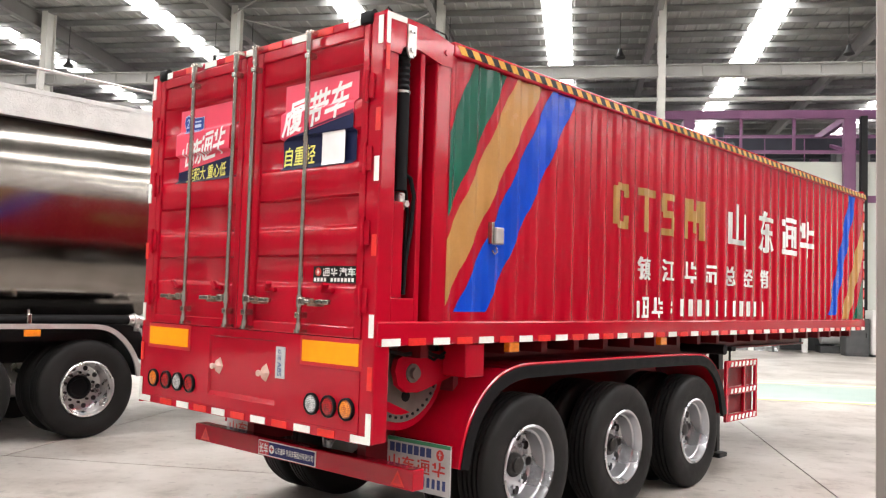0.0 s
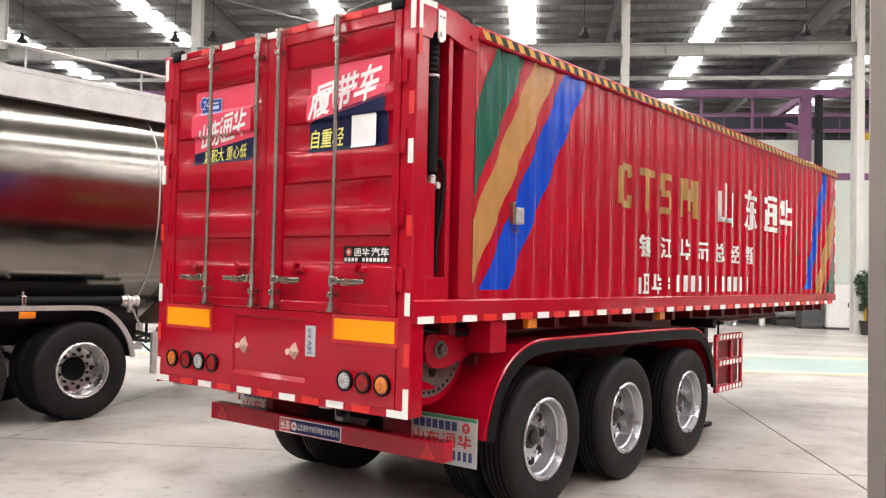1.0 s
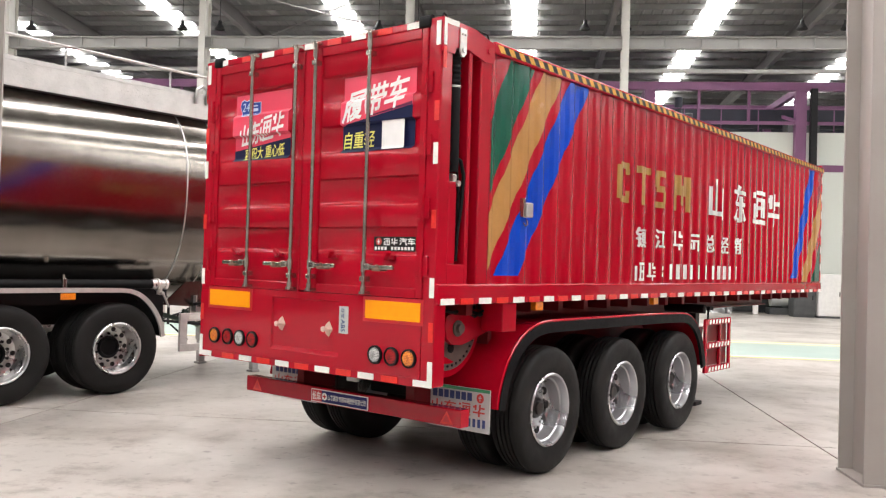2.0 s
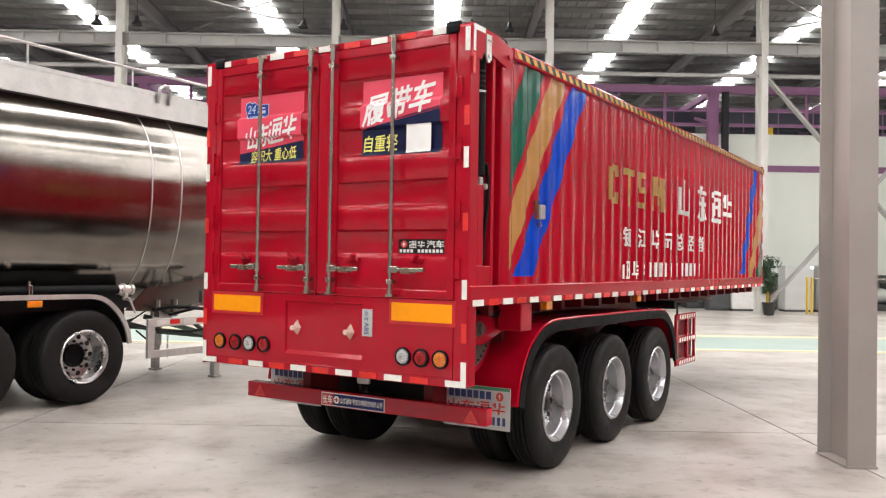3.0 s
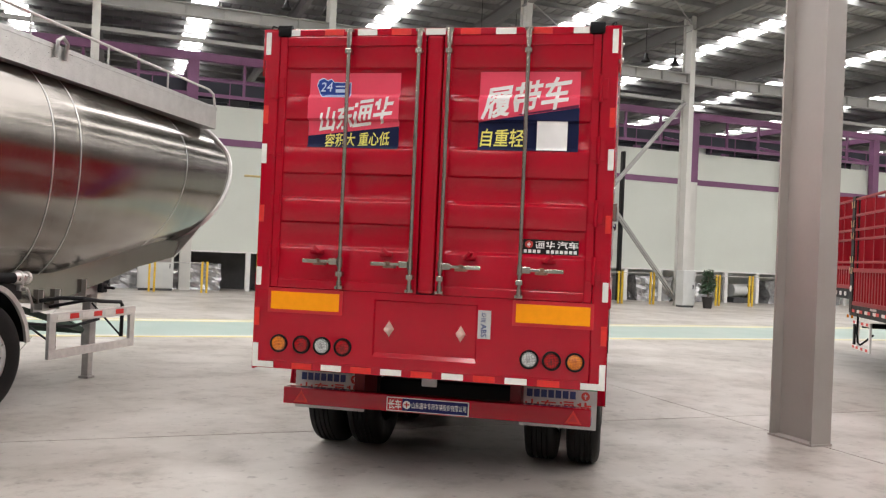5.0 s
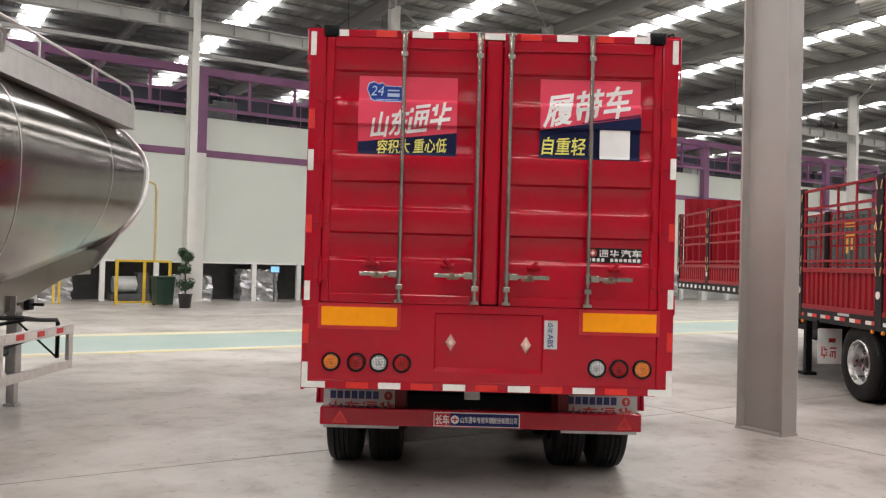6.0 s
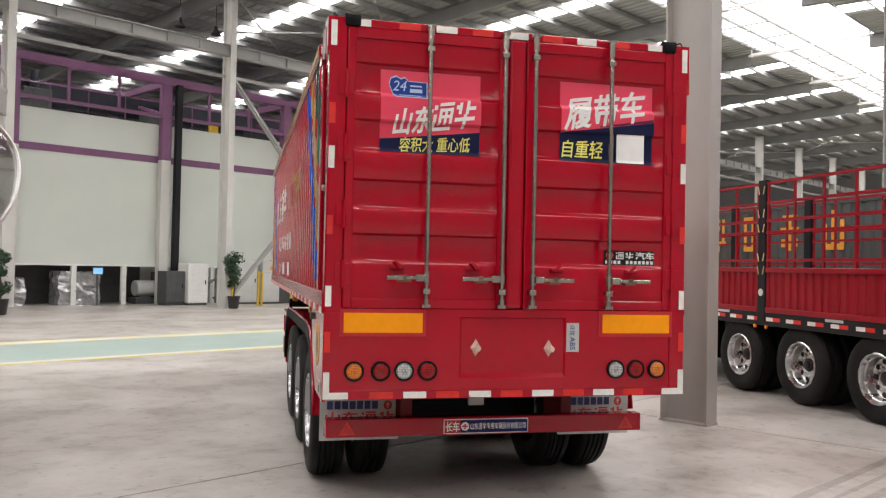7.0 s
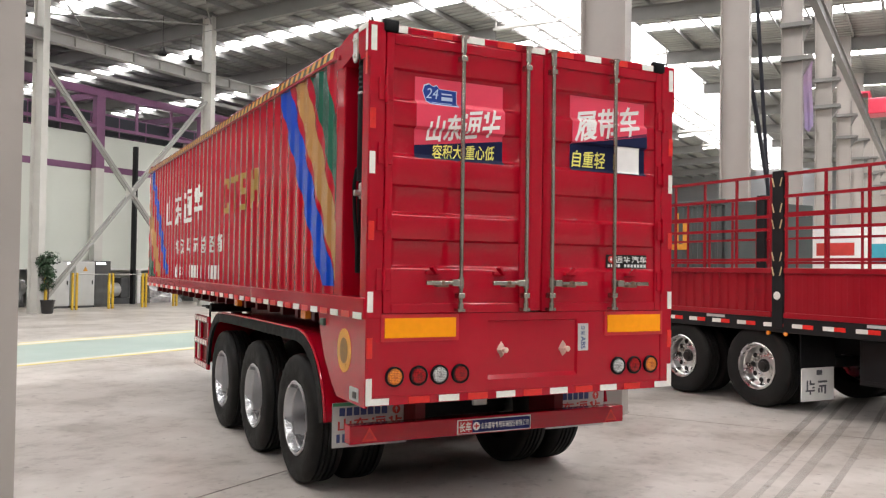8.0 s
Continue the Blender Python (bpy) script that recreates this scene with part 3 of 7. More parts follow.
for x in PC:
    for f in (0.0, 0.25, 0.5, 0.75):
        if x + 5.65 * f < PC[-1]:
            rod(bm, (x + 5.65 * f, WY + 0.55, 6.98), (x + 5.65 * f, WY + 0.55, 7.95), 0.022, 6)
structure("rail_booth", bm, PURPLE, "thin purple handrail along the booth roof", "railing")
bm = B()
box(bm, PC[0], PC[-1], WY + 0.37, 44.0, 6.9, 7.0)
structure("trim", bm, PANEL, "flat booth roof", "roof")
bm = B()
rnd = random.Random(5)
for x in PC:
    for _ in range(3):
        xx = x + rnd.uniform(0.5, 5)
        box(bm, xx, xx + rnd.uniform(0.6, 1.3), 44.0, 44.05, 7.15, 7.15 + rnd.uniform(0.3, 0.6))
structure("trim", bm, WHITE, "white plates on the far booth frame", "plate")
for x, w in ((9.98, 0.12), (16.9, 0.07)):
    bm = B()
    box(bm, x - w, x + w, WY - 0.28, WY - 0.06, 0.0, 8.6 if x < 15 else 6.7, 0.02)
    structure("trim", bm, FRAME_BLACK, "black vertical cable duct on the booth", "duct")

# painted lane across the floor
bm = B()
box(bm, X0, X1, 15.95, 18.85, -0.01, 0.004)
structure("road", bm, STRIP_GREEN, "pale green painted lane across the floor", "lane")
for ya, yb, mm, lab in ((15.62, 15.74, STRIP_YELLOW, "yellow line"), (15.744, 15.946, STRIP_EDGE, "pale band"), (18.854, 18.96, STRIP_YELLOW, "yellow line"), (18.964, 19.30, STRIP_EDGE, "pale band"), (19.304, 19.41, STRIP_YELLOW, "yellow line")):
    bm = B()
    box(bm, X0, X1, ya, yb, -0.01, 0.0045)
    structure("road", bm, mm, "worn %s painted along the green lane" % lab, "lane")


# ---- decals that lie on ribbed sheet ----
def text_flat(body, u0, v0, w, h, shear=0.0, slope=0.0, upright=False, bold=0.0):
    """Letters in the plane, fitted to a box; returns points and faces in (u, v)."""
    cu = bpy.data.curves.new("lettering", "FONT")
    cu.body = body
    cu.resolution_u = 3
    cu.offset = bold
    ob = new("lettering", cu)
    bpy.context.view_layer.update()
    me = bpy.data.meshes.new_from_object(ob.evaluated_get(bpy.context.evaluated_depsgraph_get()))
    pts = [(v.co.x, v.co.y) for v in me.vertices]
    faces = [tuple(p.vertices) for p in me.polygons]
    bpy.data.objects.remove(ob)
    bpy.data.curves.remove(cu)
    bpy.data.meshes.remove(me)
    lo = [min(p[i] for p in pts) for i in (0, 1)]
    hi = [max(p[i] for p in pts) for i in (0, 1)]
    out = []
    for x, y in pts:
        a, b = (x - lo[0]) / (hi[0] - lo[0]), (y - lo[1]) / (hi[1] - lo[1])
        if upright:
            a, b = b, 1 - a
        out.append((u0 + a * w + shear * b * h, v0 + b * h + slope * a * w))
    return out, faces


def poly_flat(*polys):
    pts, faces = [], []
    for p in polys:
        faces.append(tuple(range(len(pts), len(pts) + len(p))))
        pts += list(p)
    return pts, faces


def rect(u, v, w, h, shear=0.0, slope=0.0):
    return [(u, v), (u + w, v + slope * w), (u + w + shear * h, v + h + slope * w), (u + shear * h, v + h)]


def bar_marks(u, v, w, h, n, seed, shear=0.0, slope=0.0, fill=0.82):
    """Marks that stand for writing: a row of n blocks, each of a few plain bars."""
    kinds = (((0, .0, 1, .15), (.0, .15, .2, .6), (.4, .15, .2, .85), (.8, .15, .2, .5)),
             ((.1, .82, .8, .14), (0, .48, 1, .15), (.4, 0, .2, .48), (.4, .63, .2, .19), (.05, .1, .2, .22), (.74, .1, .2, .22)),
             ((0, .0, .18, .8), (.28, .0, .72, .14), (.35, .14, .17, .7), (.82, .14, .17, .7), (.52, .45, .3, .13), (.3, .86, .7, .14)),
             ((.1, .3, .18, .7), (.42, .66, .17, .34), (.42, .66, .55, .14), (0, .2, 1, .13), (.42, 0, .18, .2), (.72, .42, .25, .12)),
             ((0, .8, 1, .14), (.1, .5, .8, .12), (0, .1, .2, .32), (.32, .1, .18, .4), (.68, .0, .2, .5)),
             ((.0, .0, .16, .9), (.16, .7, .26, .13), (.5, .0, .18, 1), (.68, .52, .32, .14), (.68, .1, .3, .14)))
    r = random.Random(seed)
    out = []
    cell = w / n
    for i in range(n):
        a, b = u + i * cell, v + slope * i * cell
        cw = cell * fill
        for x, y, w, hh in kinds[(seed + i) % 6]:
            out.append(rect(a + x * cw + shear * y * h, b + y * h + slope * x * cw, w * cw, hh * h, shear, slope))
    return out


def block_pair(u, v, w, h, shear=0.0, slope=0.0, fill=0.86):
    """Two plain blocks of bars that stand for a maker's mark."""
    kinds = (((0, .74, .17, .17), (.02, .14, .16, .44), (0, 0, 1, .13), (.30, .2, .14, .58), (.84, .2, .14, .58), (.26, .86, .72, .12), (.44, .66, .40, .11), (.44, .42, .40, .11), (.57, .2, .13, .46)),
             ((.14, .52, .15, .42), (0, .70, .14, .15), (.50, .50, .15, .50), (.65, .64, .33, .13), (0, .26, 1, .14), (.42, 0, .16, .5)))
    out = []
    cell = w / 2
    for i, kind in enumerate(kinds):
        a, b, cw = u + i * cell, v + slope * i * cell, cell * fill
        for x, y, bw, bh in kind:
            out.append(rect(a + x * cw + shear * y * h, b + y * h + slope * x * cw, bw * cw, bh * h, shear, slope))
    return out


def decal(name, flat, mat, parent, to3d, breaks, axis, label="", stagger=False):
    """Lay a flat figure on a folded surface: cut it at the folds, then put each point on the sheet."""
    pts, faces = flat
    bm = B()
    vs = [bm.verts.new((u, 0, v)) for u, v in pts]
    for f in faces:
        try:
            bm.faces.new([vs[i] for i in f])
        except ValueError:
            pass
    nrm = (1, 0, 0) if axis == "u" else (0, 0, 1)
    lo = min(v.co.dot(Vector(nrm)) for v in bm.verts)
    hi = max(v.co.dot(Vector(nrm)) for v in bm.verts)
    for b in breaks:
        if lo < b < hi:
            bmesh.ops.bisect_plane(bm, geom=bm.verts[:] + bm.edges[:] + bm.faces[:], plane_co=Vector(nrm) * b, plane_no=nrm, dist=1e-5)
    for v in bm.verts:
        v.co = Vector(to3d(v.co.x, v.co.z))
    me = bpy.data.meshes.new(name)
    bm.to_mesh(me)
    bm.free()
    me.materials.append(mat)
    return part(name, me, mat, parent, label)


# ---- the red tipper trailer ----
T = pose(-2.156, 5.081, 0, 0, 0, -32.5)
trailer = thing("dump_trailer", T, "long red box tipper semi-trailer with ribbed sides and closed rear doors", "trailer")
L_BODY, W = 9.15, 1.25

# rear doors: pressed sheet with sideways folds
RECESS = ((2.985, 2.765), (2.62, 2.405), (2.235, 2.03), (1.887, 1.685))
SLT, SLB = 0.017, 0.034
STEPS = (0.0, 0.16, 0.33, 0.5, 0.67, 0.84, 1.0)
DOOR_BREAKS = sorted({z for a, b in RECESS for k in STEPS for z in (a - SLT * k, b + SLB * k)})


def fold(z):
    for a, b in RECESS:
        if b <= z <= a:
            f = max(0.0, min(1.0, (a - z) / SLT, (z - b) / SLB))
            return f * f * (3 - 2 * f)
    return 0.0


def door_y(z):
    return 0.012 + 0.034 * fold(z)


def on_door(lift):
    return lambda u, v: (u, door_y(v) - lift, v)


for s, (xa, xb) in ((-1, (-1.135, -0.062)), (1, (0.066, 1.135))):
    door = None
    bm = B()
    ia, ib = (xa + 0.055, xb - 0.06) if s < 0 else (xa + 0.06, xb - 0.055)
    zs = sorted({1.47, 3.13, *DOOR_BREAKS})
    cols = (ia, ia + 0.05, ib - 0.05, ib)
    grid = [[bm.verts.new((x, door_y(z) if 0 < i < 3 else 0.014, z)) for i, x in enumerate(cols)] for z in zs]
    for r0, r1 in zip(grid, grid[1:]):
        for i in range(3):
            bm.faces.new((r0[i], r0[i + 1], r1[i + 1], r1[i]))
    door = part("door", bm, RED, trailer, "red pressed-steel rear door, closed", True)
    bm = B()
    for b in ((xa, ia, 1.405, 3.2), (ib, xb, 1.405, 3.2), (ia, ib, 1.405, 1.47), (ia, ib, 3.13, 3.2)):
        box(bm, b[0], b[1], -0.004, 0.06, b[2], b[3], 0.008)
    part("door_frame", bm, RED, door)
    for zc in (2.83, 2.42, 2.0, 1.62):
        bm = B()
        xh = s * 1.14
        box(bm, xh - 0.05, xh + 0.05, -0.018, -0.006, zc - 0.07, zc + 0.07, 0.004)
        rod(bm, (xh, -0.022, zc - 0.09), (xh, -0.022, zc + 0.09), 0.014, 8)
        part("hinge", bm, RED, door)
# the lap strip between the doors
bm = B()
box(bm, -0.056, 0.06, -0.012, 0.05, 1.41, 3.2, 0.02)
part("centre_strip", bm, RED, trailer)

# locking rods with cams, guides and levers
for x, hx in ((-0.605, -0.87), (-0.1, -0.375), (0.112, 0.395), (0.655, 0.95)):
    bm = B()
    rod(bm, (x, -0.055, 1.435), (x, -0.055, 3.2), 0.0150, 12)
    rod_ob = part("lock_rod", bm, STEEL, trailer, "galvanised locking rod with a side lever", True)
    for z in (3.08, 1.52):
        bm = B()
        box(bm, x - 0.024, x + 0.024, -0.074, -0.01, z - 0.018, z + 0.018, 0.005)
        part("rod_guide", bm, STEEL, rod_ob)
    for z0, z1 in ((3.12, 3.235), (1.415, 1.47)):
        bm = B()
        rod(bm, (x, -0.055, z0), (x, -0.055, z1), 0.02, 10)
        box(bm, x - 0.027, x + 0.027, -0.07, -0.012, z1 - 0.02 if z0 > 2 else z0, z1 if z0 > 2 else z0 + 0.02)
        part("cam", bm, STEEL, rod_ob)
    d = 1 if hx > x else -1
    bm = B()
    box(bm, x + d * 0.015, x + d * 0.075, -0.085, -0.035, 1.582, 1.628, 0.006)
    box(bm, x + d * 0.07, hx, -0.082, -0.07, 1.594, 1.616, 0.004)
    box(bm, hx - d * 0.11, hx, -0.09, -0.066, 1.589, 1.618, 0.005)
    rod(bm, (x, -0.055, 1.57), (x, -0.055, 1.64), 0.021, 10)
    lever = part("lever", bm, STEEL, rod_ob)
    bm = B()
    box(bm, x + d * 0.105, x + d * 0.185, -0.088, -0.02, 1.577, 1.597, 0.004)
    box(bm, x + d * 0.135, x + d * 0.165, -0.088, -0.082, 1.597, 1.622, 0.003)
    part("lever_keeper", bm, RUST, lever, "rusty keeper under the lever")
    bm = B()
    bar(bm, (x + d * 0.17, -0.02, 1.665), (x + d * 0.205, -0.034, 1.71), 0.035, 0.022)
    box(bm, x + d * 0.14, x + d * 0.235, -0.02, 0.014, 1.655, 1.685, 0.008)
    part("lever_catch", bm, RED, rod_ob)

# rear frame: top bar, corner posts, lower apron
bm = B()
box(bm, -W, W, 0.0, 0.14, 3.2, 3.255, 0.01)
part("top_bar", bm, RED, trailer)
for s in (-1, 1):
    bm = B()
    box(bm, s * 1.138, s * W, -0.002, 0.12, 0.83 if s > 0 else 1.37, 3.25, 0.012)
    part("corner_post", bm, RED, trailer)
HATCH = (-0.36, 0.375, 0.953, 1.352)


def recessed_plate(bm, outer, hole, y, depth, thick, bevels):
    """An upright plate facing -y with a shallow pressed panel in it; bevels: left, right, bottom, top."""
    x0, x1, z0, z1 = outer
    a0, a1, c0, c1 = hole
    i0, i1, j0, j1 = a0 + bevels[0], a1 - bevels[1], c0 + bevels[2], c1 - bevels[3]

    def ring(xa, xb, za, zb, yy):
        return [bm.verts.new(p) for p in ((xa, yy, za), (xb, yy, za), (xb, yy, zb), (xa, yy, zb))]
    loops = [ring(x0, x1, z0, z1, y + thick), ring(x0, x1, z0, z1, y), ring(a0, a1, c0, c1, y), ring(i0, i1, j0, j1, y + depth)]
    for u, v in zip(loops, loops[1:]):
        for k in range(4):
            bm.faces.new((u[k], u[(k + 1) % 4], v[(k + 1) % 4], v[k]))
    bm.faces.new(loops[-1]), bm.faces.new(loops[0][::-1])
    return bm


bm = B()
recessed_plate(bm, (-W + 0.002, W - 0.115, 0.825, 1.402), HATCH, 0.002, 0.016, 0.068, (0.010, 0.012, 0.030, 0.008))
apron = part("rear_apron", bm, RED, trailer)
# the folded edge along the foot of the apron
bm = B()
box(bm, -W + 0.06, W - 0.12, -0.003, 0.003, 0.876, 0.886, 0.002)
part("apron_fold", bm, RED, apron)
# latches in the pressed hatch
for x, z in ((-0.248, 1.152), (0.26, 1.146)):
    bm = B()
    base = [bm.verts.new(p) for p in ((x - 0.036, 0.018, z), (x, 0.018, z - 0.058), (x + 0.036, 0.018, z), (x, 0.018, z + 0.058))]
    top = [bm.verts.new(p) for p in ((x - 0.02, -0.016, z), (x, -0.016, z - 0.034), (x + 0.02, -0.016, z), (x, -0.016, z + 0.034))]
    for k in range(4):
        bm.faces.new((base[k], base[(k + 1) % 4], top[(k + 1) % 4], top[k]))
    bm.faces.new(top)
    lathe(bm, [(0.0, 0.014), (0.02, 0.014), (0.026, 0.02), (0.034, 0.02), (0.038, 0.014), (0.04, 0.0)], (x, -0.014, z), (0, -1, 0), 14)
    part("hatch_latch", bm, OFFWHITE, apron, "cream diamond-shaped latch")
bm = B()
box(bm, 0.380, 0.468, -0.004, 0.004, 1.125, 1.318, 0.0)
plate = part("abs_label", bm, FLAP, apron, "pale narrow vertical label")
def flat_rear(lift):
    return lambda u, v: (u, -lift, v)
decal("label_writing", text_flat("ABS", 0.402, 1.138, 0.040, 0.088, upright=True, bold=0.02), FLAP_BLUE, plate, flat_rear(0.006), (), "u")
decal("label_marks", poly_flat(*bar_marks(0.402, 1.272, 0.042, 0.030, 1, 3), *bar_marks(0.402, 1.236, 0.042, 0.030, 1, 4)), FLAP_BLUE, plate, flat_rear(0.006), (), "u")

# amber reflecting plates with red rims
for xa, xb in ((-1.122, -0.613), (0.637, 1.132)):
    bm = B()
    box(bm, xa - 0.024, xb + 0.024, -0.004, 0.004, 1.226, 1.40, 0.0)
    rim_ob = part("reflector_rim", bm, ORANGE_BORDER, apron)
    bm = B()
    box(bm, xa, xb, -0.009, 0.0, 1.25, 1.376, 0.0)
    part("amber_plate", bm, ORANGE, rim_ob, "amber reflecting plate")

# round rear lamps
for x, mt in ((-1.05, AMBER_LENS), (-0.88, LENS_RED), (-0.728, LENS_CLEAR), (-0.574, LENS_RED), (0.738, LENS_CLEAR), (0.888, LENS_RED), (1.043, AMBER_LENS)):
    bm = B()
    lathe(bm, [(0.0, 0.064), (0.018, 0.064), (0.022, 0.060), (0.021, 0.0535), (0.006, 0.052)], (x, 0.004, 1.005), (0, -1, 0), 28)
    ring = part("tail_lamp", bm, BLACK, apron, "round tail lamp in a black rubber ring", True)
    bm = B()
    lathe(bm, [(0.004, 0.0535), (0.018, 0.051), (0.024, 0.037), (0.027, 0.015), (0.027, 0.0)], (x, 0.004, 1.005), (0, -1, 0), 24)
    part("lens", bm, mt, ring, smooth=True)

# reflecting tape round the rear
def tape(x0, x1, z0, z1, mat, y=-0.0045):
    bm = B()
    box(bm, x0, x1, y, y + 0.004, z0, z1)
    part("reflective_tape", bm, mat, trailer)

n = 10
for i in range(n + 1):
    xc = -1.09 + 2.18 * i / n
    white = i % 2 == 0
    if 0 < i < n:
        tape(xc - 0.075, xc + 0.075, 0.83, 0.872, WHITE_TAPE if white else RED_TAPE)
for s in (-1, 1):
    bm = B()
    xa, xb = s * 1.245, s * 1.205
    pts = [(xa, 0.83), (s * 1.085, 0.83), (s * 1.085, 0.872), (xb, 0.872), (xb, 1.0), (xa, 1.0)]
    prism(bm, pts if s < 0 else pts[::-1], -0.0075, -0.0035, "y")
    part("reflective_tape", bm, WHITE_TAPE, trailer, "white L-shaped reflecting tape")
    for zc, h, mt in ((1.48, 0.13, WHITE_TAPE), (1.19, 0.13, RED_TAPE), (2.36, 0.14, WHITE_TAPE), (2.64, 0.13, RED_TAPE), (1.93, 0.12, RED_TAPE), (3.15, 0.16, WHITE_TAPE)):
        tape(s * 1.205, s * 1.243, zc - h / 2, zc + h / 2, mt, -0.0075)
for i in range(9):
    xc = -0.98 + 1.96 * i / 8
    if i not in (0, 8):
        tape(xc - 0.07, xc + 0.07, 3.205, 3.248, RED_TAPE if i % 2 else WHITE_TAPE)
for s in (-1, 1):
    tape(s * 1.02 - 0.075, s * 1.02 + 0.03, 3.205, 3.248, WHITE_TAPE)
    bm = B()
    box(bm, s * 1.105 - 0.05, s * 1.105 + 0.05, -0.02, 0.05, 3.20, 3.265, 0.014)
    rod(bm, (s * 1.105 - 0.05, 0.01, 3.262), (s * 1.105 + 0.05, 0.01, 3.262), 0.022, 10)
    part("corner_roller", bm, BLACK, trailer, "black rubber corner roller", True)

# posters on the doors
for xa, xb, zt in ((-0.914, -0.244, 2.948), (0.320, 1.004, 2.957)):
    decal("poster", poly_flat([(xa, 2.50), (xb, 2.56), (xb, zt), (xa, zt)]), POSTER_RED, trailer, on_door(0.003), DOOR_BREAKS, "v", "red poster with white lettering stuck on the door")
    decal("poster_band", poly_flat([(xa, 2.415), (xb, 2.41), (xb, 2.573 if xa < 0 else 2.706), (xa, 2.498 if xa < 0 else 2.605)]), NAVY, trailer, on_door(0.005), DOOR_BREAKS, "v", "dark navy poster band with yellow lettering")
decal("poster_band", poly_flat([(0.60, 2.652), (1.0, 2.706), (1.0, 2.728), (0.60, 2.660)]), POSTER_PLUM, trailer, on_door(0.0055), DOOR_BREAKS, "v", "plum stripe across the poster")
decal("poster_writing", text_flat("履带车", 0.335, 2.615, 0.585, 0.235, 0.16, 0.15, bold=0.022), POSTER_WHITE, trailer, on_door(0.008), DOOR_BREAKS, "v", "bold white slanted lettering")
decal("poster_writing", text_flat("自重轻", 0.335, 2.44, 0.295, 0.122, 0.1, 0.0, bold=0.012), POSTER_YELLOW, trailer, on_door(0.009), DOOR_BREAKS, "v", "yellow lettering")
decal("poster_writing", text_flat("容积大 重心低", -0.79, 2.415, 0.475, 0.10, 0.1, 0.045, bold=0.012), POSTER_YELLOW, trailer, on_door(0.009), DOOR_BREAKS, "v", "yellow lettering")
decal("poster_writing", text_flat("山东", -0.835, 2.52, 0.25, 0.175, 0.16, 0.14, bold=0.03), POSTER_WHITE, trailer, on_door(0.008), DOOR_BREAKS, "v", "bold white slanted lettering")
for i, p in enumerate(block_pair(-0.585, 2.56, 0.30, 0.185, 0.16, 0.14, 0.9)):
    decal("poster_mark", poly_flat(p), POSTER_WHITE, trailer, on_door(0.008 + 0.0002 * i), DOOR_BREAKS, "v")
heart = [(-0.862, 2.86), (-0.835, 2.79), (-0.81, 2.770), (-0.605, 2.768), (-0.605, 2.880), (-0.735, 2.884), (-0.755, 2.908), (-0.785, 2.897), (-0.815, 2.914), (-0.85, 2.900)]
hx, hz = -0.735, 2.838
decal("poster_badge", poly_flat(heart), BADGE_EDGE, trailer, on_door(0.006), DOOR_BREAKS, "v", "small blue badge with a pale rim on the poster")
decal("badge_field", poly_flat([(hx + (x - hx) * 0.955, hz + (z - hz) * 0.89) for x, z in heart]), BADGE_BLUE, trailer, on_door(0.0075), DOOR_BREAKS, "v")
decal("badge_number", text_flat("24", -0.835, 2.815, 0.085, 0.066, 0.18), BADGE_EDGE, trailer, on_door(0.009), DOOR_BREAKS, "v")
for p in (rect(-0.721, 2.846, 0.08, 0.010), rect(-0.721, 2.808, 0.082, 0.024), rect(-0.795, 2.783, 0.15, 0.006)):
    decal("badge_bar", poly_flat(p), BADGE_EDGE, trailer, on_door(0.009), DOOR_BREAKS, "v")
decal("poster_square", poly_flat(rect(0.726, 2.417, 0.205, 0.196)), POSTER_WHITE, trailer, lambda u, v: (u, 0.0035 + 0.010 * fold(v), v), DOOR_BREAKS, "v", "plain white square on the poster")
decal("door_label", poly_flat(rect(0.655, 1.716, 0.40, 0.1)), BLACK_P, trailer, on_door(0.004), DOOR_BREAKS, "v", "small black maker's label")
for i, p in enumerate(block_pair(0.748, 1.757, 0.14, 0.048, 0, 0, 0.84) + [rect(0.668 + 0.0305 * i, 1.724, 0.021, 0.022) for i in range(12) if i != 4]):
    decal("label_mark", poly_flat(p), POSTER_WHITE, trailer, on_door(0.006 + 0.0002 * i), DOOR_BREAKS, "v")
decal("label_writing", text_flat("汽车", 0.892, 1.756, 0.142, 0.052, bold=0.02), POSTER_WHITE, trailer, on_door(0.008), DOOR_BREAKS, "v")
ring_pts = [(0.702 + 0.028 * math.cos(k * math.tau / 20), 1.782 + 0.026 * math.sin(k * math.tau / 20)) for k in range(20)]
decal("label_emblem", poly_flat(ring_pts), FLAP_RED, trailer, on_door(0.006), DOOR_BREAKS, "v", "small round red emblem")
decal("label_emblem", poly_flat(rect(0.690, 1.776, 0.024, 0.010), rect(0.698, 1.766, 0.008, 0.030)), POSTER_WHITE, trailer, on_door(0.008), DOOR_BREAKS, "v")

# ribbed side walls
PITCH, R0, R1, RUN = 0.2245, 0.60, 9.06, 0.05
n_rib = int((R1 - R0) / PITCH)
SIDE_BREAKS = []
for i in range(n_rib + 1):
    a = R0 + i * PITCH
    SIDE_BREAKS += [a + RUN * k for k in (0, 0.2, 0.5, 0.8, 1)] + [a + 0.11 + RUN * k for k in (0, 0.2, 0.5, 0.8, 1)]


def rib(y):
    k = (y - R0) % PITCH
    if y < R0 or y > R0 + n_rib * PITCH:
        return 0.0
    f = min(1.0, k / RUN, (0.11 + RUN - k) / RUN)
    return 0.0 if f <= 0 else 0.5 * f + 0.5 * f * f * (3 - 2 * f)


def side_x(s, y):
    return s * (1.246 - 0.017 * rib(y))


